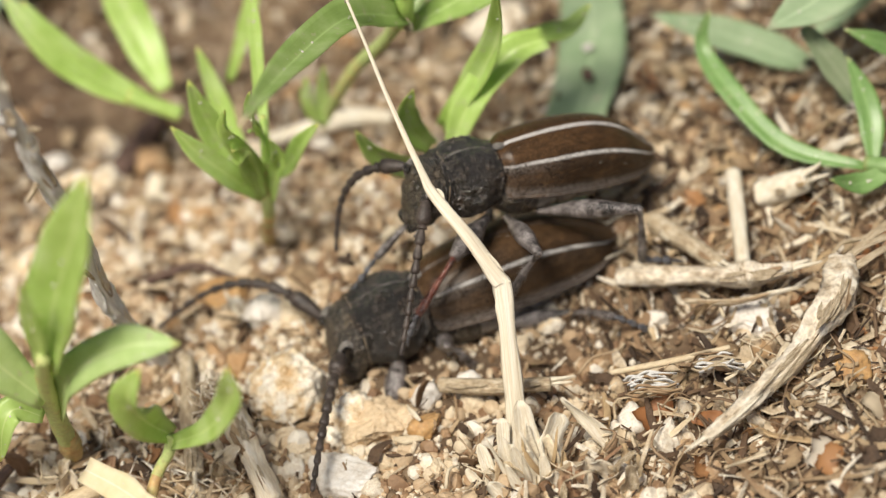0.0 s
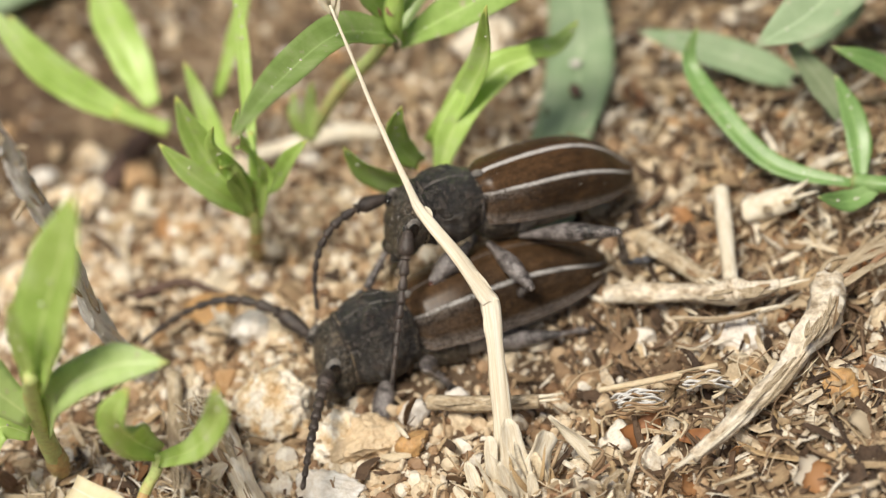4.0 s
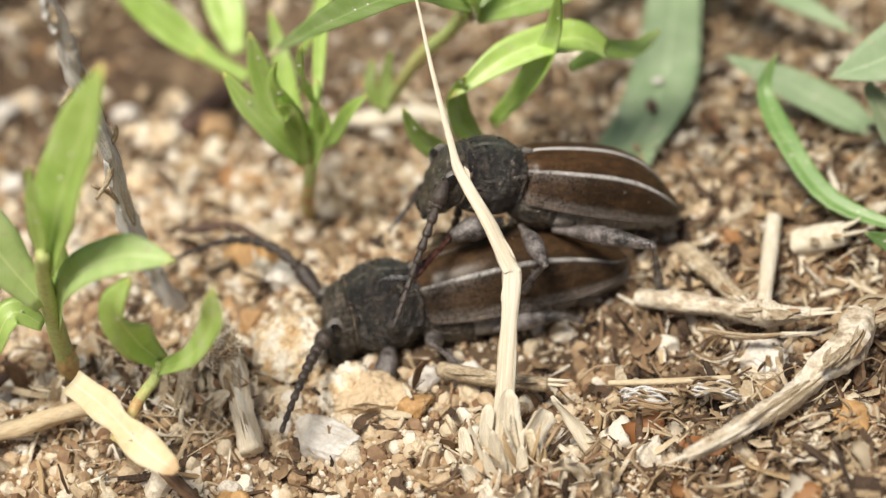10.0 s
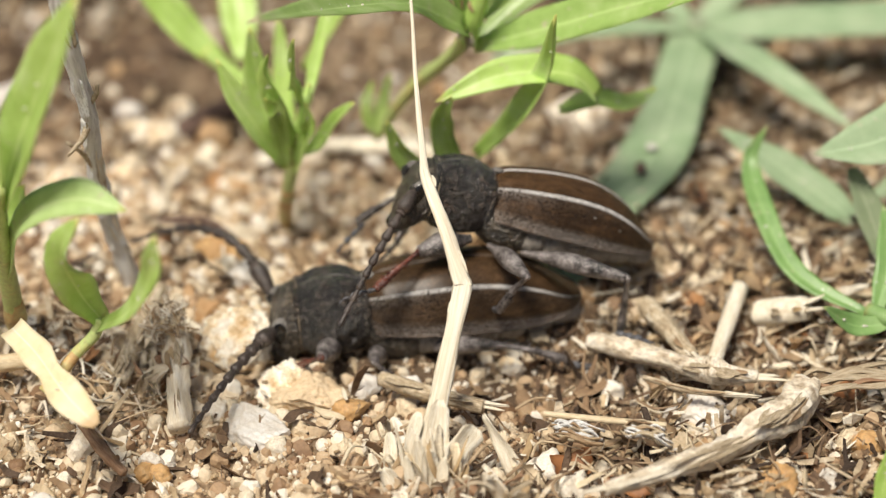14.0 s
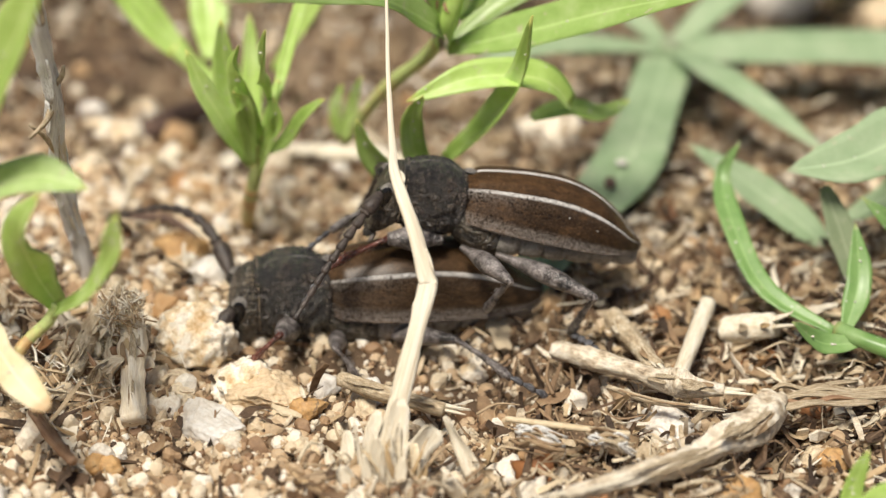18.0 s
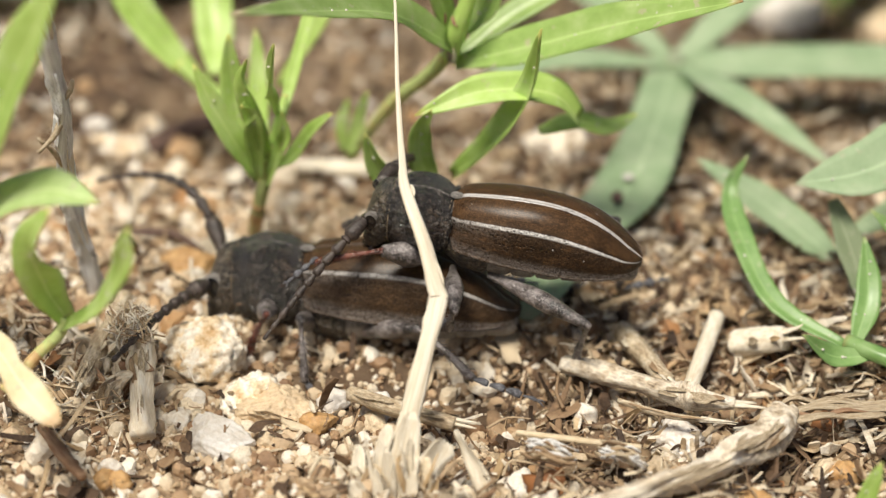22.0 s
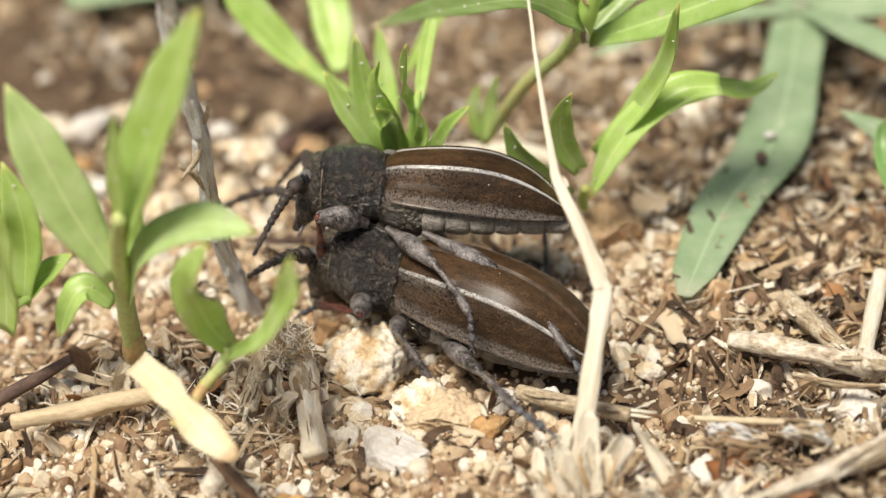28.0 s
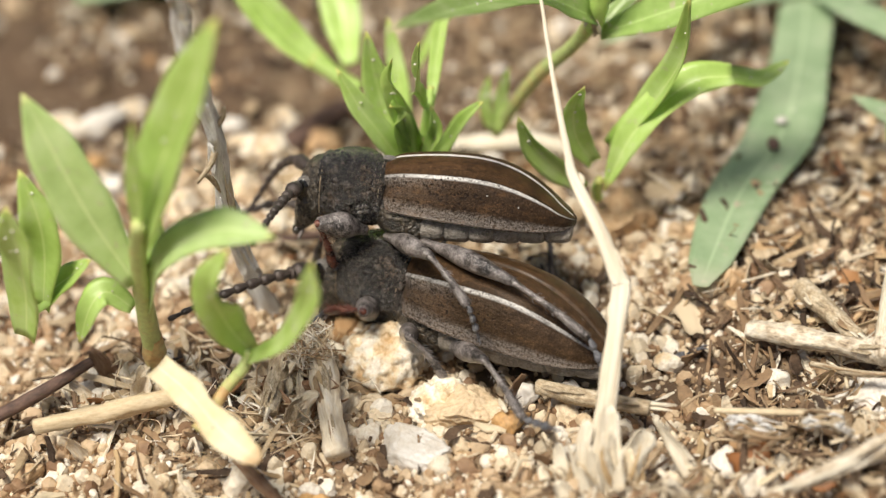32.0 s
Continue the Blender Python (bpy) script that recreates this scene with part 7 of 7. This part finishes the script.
LOWER = [
    (0.0, -8.84, 0.43, 1.59, -4.1, -2.7, 190.0),
    (0.5, -8.86, 0.39, 1.40, -4.4, -2.2, 190.4),
    (1.0, -8.78, 0.36, 1.52, -4.6, -2.1, 190.4),
    (1.5, -8.70, 0.32, 1.54, -4.8, -2.0, 190.3),
    (2.0, -8.72, 0.38, 1.56, -5.1, -1.5, 190.6),
    (2.5, -8.66, 0.08, 1.60, -4.6, -2.8, 189.8),
    (3.0, -8.39, -0.01, 1.83, -4.0, -4.0, 188.7),
    (3.5, -8.92, 0.09, 1.66, -3.1, -3.7, 189.8),
    (5.5, -8.36, -0.61, 2.10, 1.2, -5.2, 190.0),
    (6.0, -9.09, -0.50, 2.03, 2.0, -4.8, 190.4),
    (6.5, -8.74, -0.60, 2.16, 1.4, -4.5, 190.0),
    (7.0, -8.79, -0.50, 2.20, 0.7, -3.7, 189.6),
    (7.5, -8.84, -0.61, 2.23, -0.1, -3.1, 189.2),
    (8.0, -9.19, -0.81, 2.27, -1.1, -1.7, 189.0),
    (8.5, -8.90, -0.63, 2.24, -0.4, -2.5, 189.0),
    (9.0, -9.42, -0.65, 2.11, -0.3, -2.2, 189.2),
    (9.5, -9.27, -0.39, 1.96, -0.5, -1.9, 189.4),
    (10.0, -9.93, -0.12, 1.71, -1.2, -0.5, 189.6),
    (10.5, -9.99, 0.14, 1.66, -1.5, -0.3, 188.9),
    (11.0, -10.14, 0.41, 1.51, -1.8, 0.3, 188.3),
    (11.5, -10.00, 0.18, 1.55, -2.5, 0.4, 188.3),
    (12.0, -9.76, 0.15, 1.59, -3.1, 0.5, 188.2),
    (12.5, -10.42, 0.03, 1.63, -4.1, 1.7, 188.7),
    (13.0, -9.88, -0.10, 1.67, -4.6, 1.1, 188.1),
    (13.5, -10.28, -0.08, 1.67, -4.8, 1.7, 189.4),
    (14.0, -10.29, 0.05, 1.67, -4.8, 1.4, 190.3),
    (14.5, -10.39, 0.17, 1.66, -4.9, 1.0, 190.9),
    (16.5, -9.91, 0.35, 1.64, -4.8, -1.6, 193.4),
    (17.0, -10.42, 0.68, 1.64, -5.2, -1.4, 194.2),
    (17.5, -10.19, 0.66, 1.78, -5.1, -0.6, 192.5),
    (18.0, -10.56, 1.65, 1.82, -5.2, 0.7, 191.0),
    (18.5, -10.53, 1.64, 1.95, -5.4, 1.9, 189.4),
    (19.0, -11.00, 2.03, 1.99, -5.7, 3.4, 187.9),
    (19.5, -10.78, 1.90, 2.12, -5.4, 2.2, 185.5),
    (20.0, -11.27, 2.88, 2.15, -5.3, 1.2, 183.1),
    (20.5, -11.55, 2.85, 2.28, -5.2, 0.1, 180.8),
    (21.0, -12.13, 3.42, 2.31, -5.4, -0.7, 178.3),
    (21.5, -12.31, 3.30, 2.44, -5.2, -0.7, 176.4),
    (22.0, -12.39, 2.97, 2.57, -5.2, -0.2, 174.5),
    (22.5, -12.38, 2.75, 2.60, -5.2, 0.1, 172.6),
    (23.0, -12.36, 2.62, 2.73, -5.4, 0.8, 170.8),
    (23.5, -12.21, 1.50, 2.92, -4.7, -3.8, 169.3),
    (24.0, -13.05, 2.98, 3.11, -4.4, -8.0, 167.9),
    (24.5, -14.00, 3.36, 3.19, -2.2, -9.1, 166.3),
    (25.0, -13.95, 3.74, 3.18, -0.5, -9.6, 165.0),
    (25.5, -14.20, 3.22, 3.37, 0.6, -10.9, 164.7),
    (27.5, -14.39, 1.85, 3.52, -0.7, -15.0, 152.8),
    (28.0, -15.14, 1.63, 3.61, -3.2, -10.7, 155.4),
    (28.5, -14.87, 0.07, 3.87, 0.2, -8.4, 156.3),
    (29.0, -14.81, -0.09, 3.84, 4.1, -10.0, 154.9),
    (29.5, -14.95, -0.15, 3.91, 7.8, -8.0, 155.4),
    (30.0, -14.98, 0.29, 3.47, 11.7, -7.9, 154.3),
    (30.5, -15.02, -0.46, 3.94, 9.5, -7.2, 154.9),
    (31.0, -15.15, -0.52, 3.91, 7.4, -6.9, 154.8),
    (31.5, -15.29, -0.58, 3.98, 5.4, -6.5, 154.8),
    (32.0, -15.63, 0.76, 3.34, 3.5, -6.3, 153.9),
]


def motions():
    walk(upper, [(t, body(*row)) for t, *row in UPPER])
    walk(lower, [(t, body(*row)) for t, *row in LOWER])
    for ob, rows in upper_moves + lower_moves:
        walk(ob, rows)
    rest = Matrix.Translation((0.00251, 0.00900, 0.01077))
    lift = rest @ Matrix.Rotation(radians(45.6), 4, (-0.314, 0.935, 0.166))
    half = rest @ Matrix.Rotation(radians(22.8), 4, (-0.314, 0.935, 0.166))
    walk(hinge, [(0, rest), (8.8, rest), (9.4, half), (11.0, lift), (25.2, lift), (25.5, half), (26.2, rest), (32, rest)])


motions()
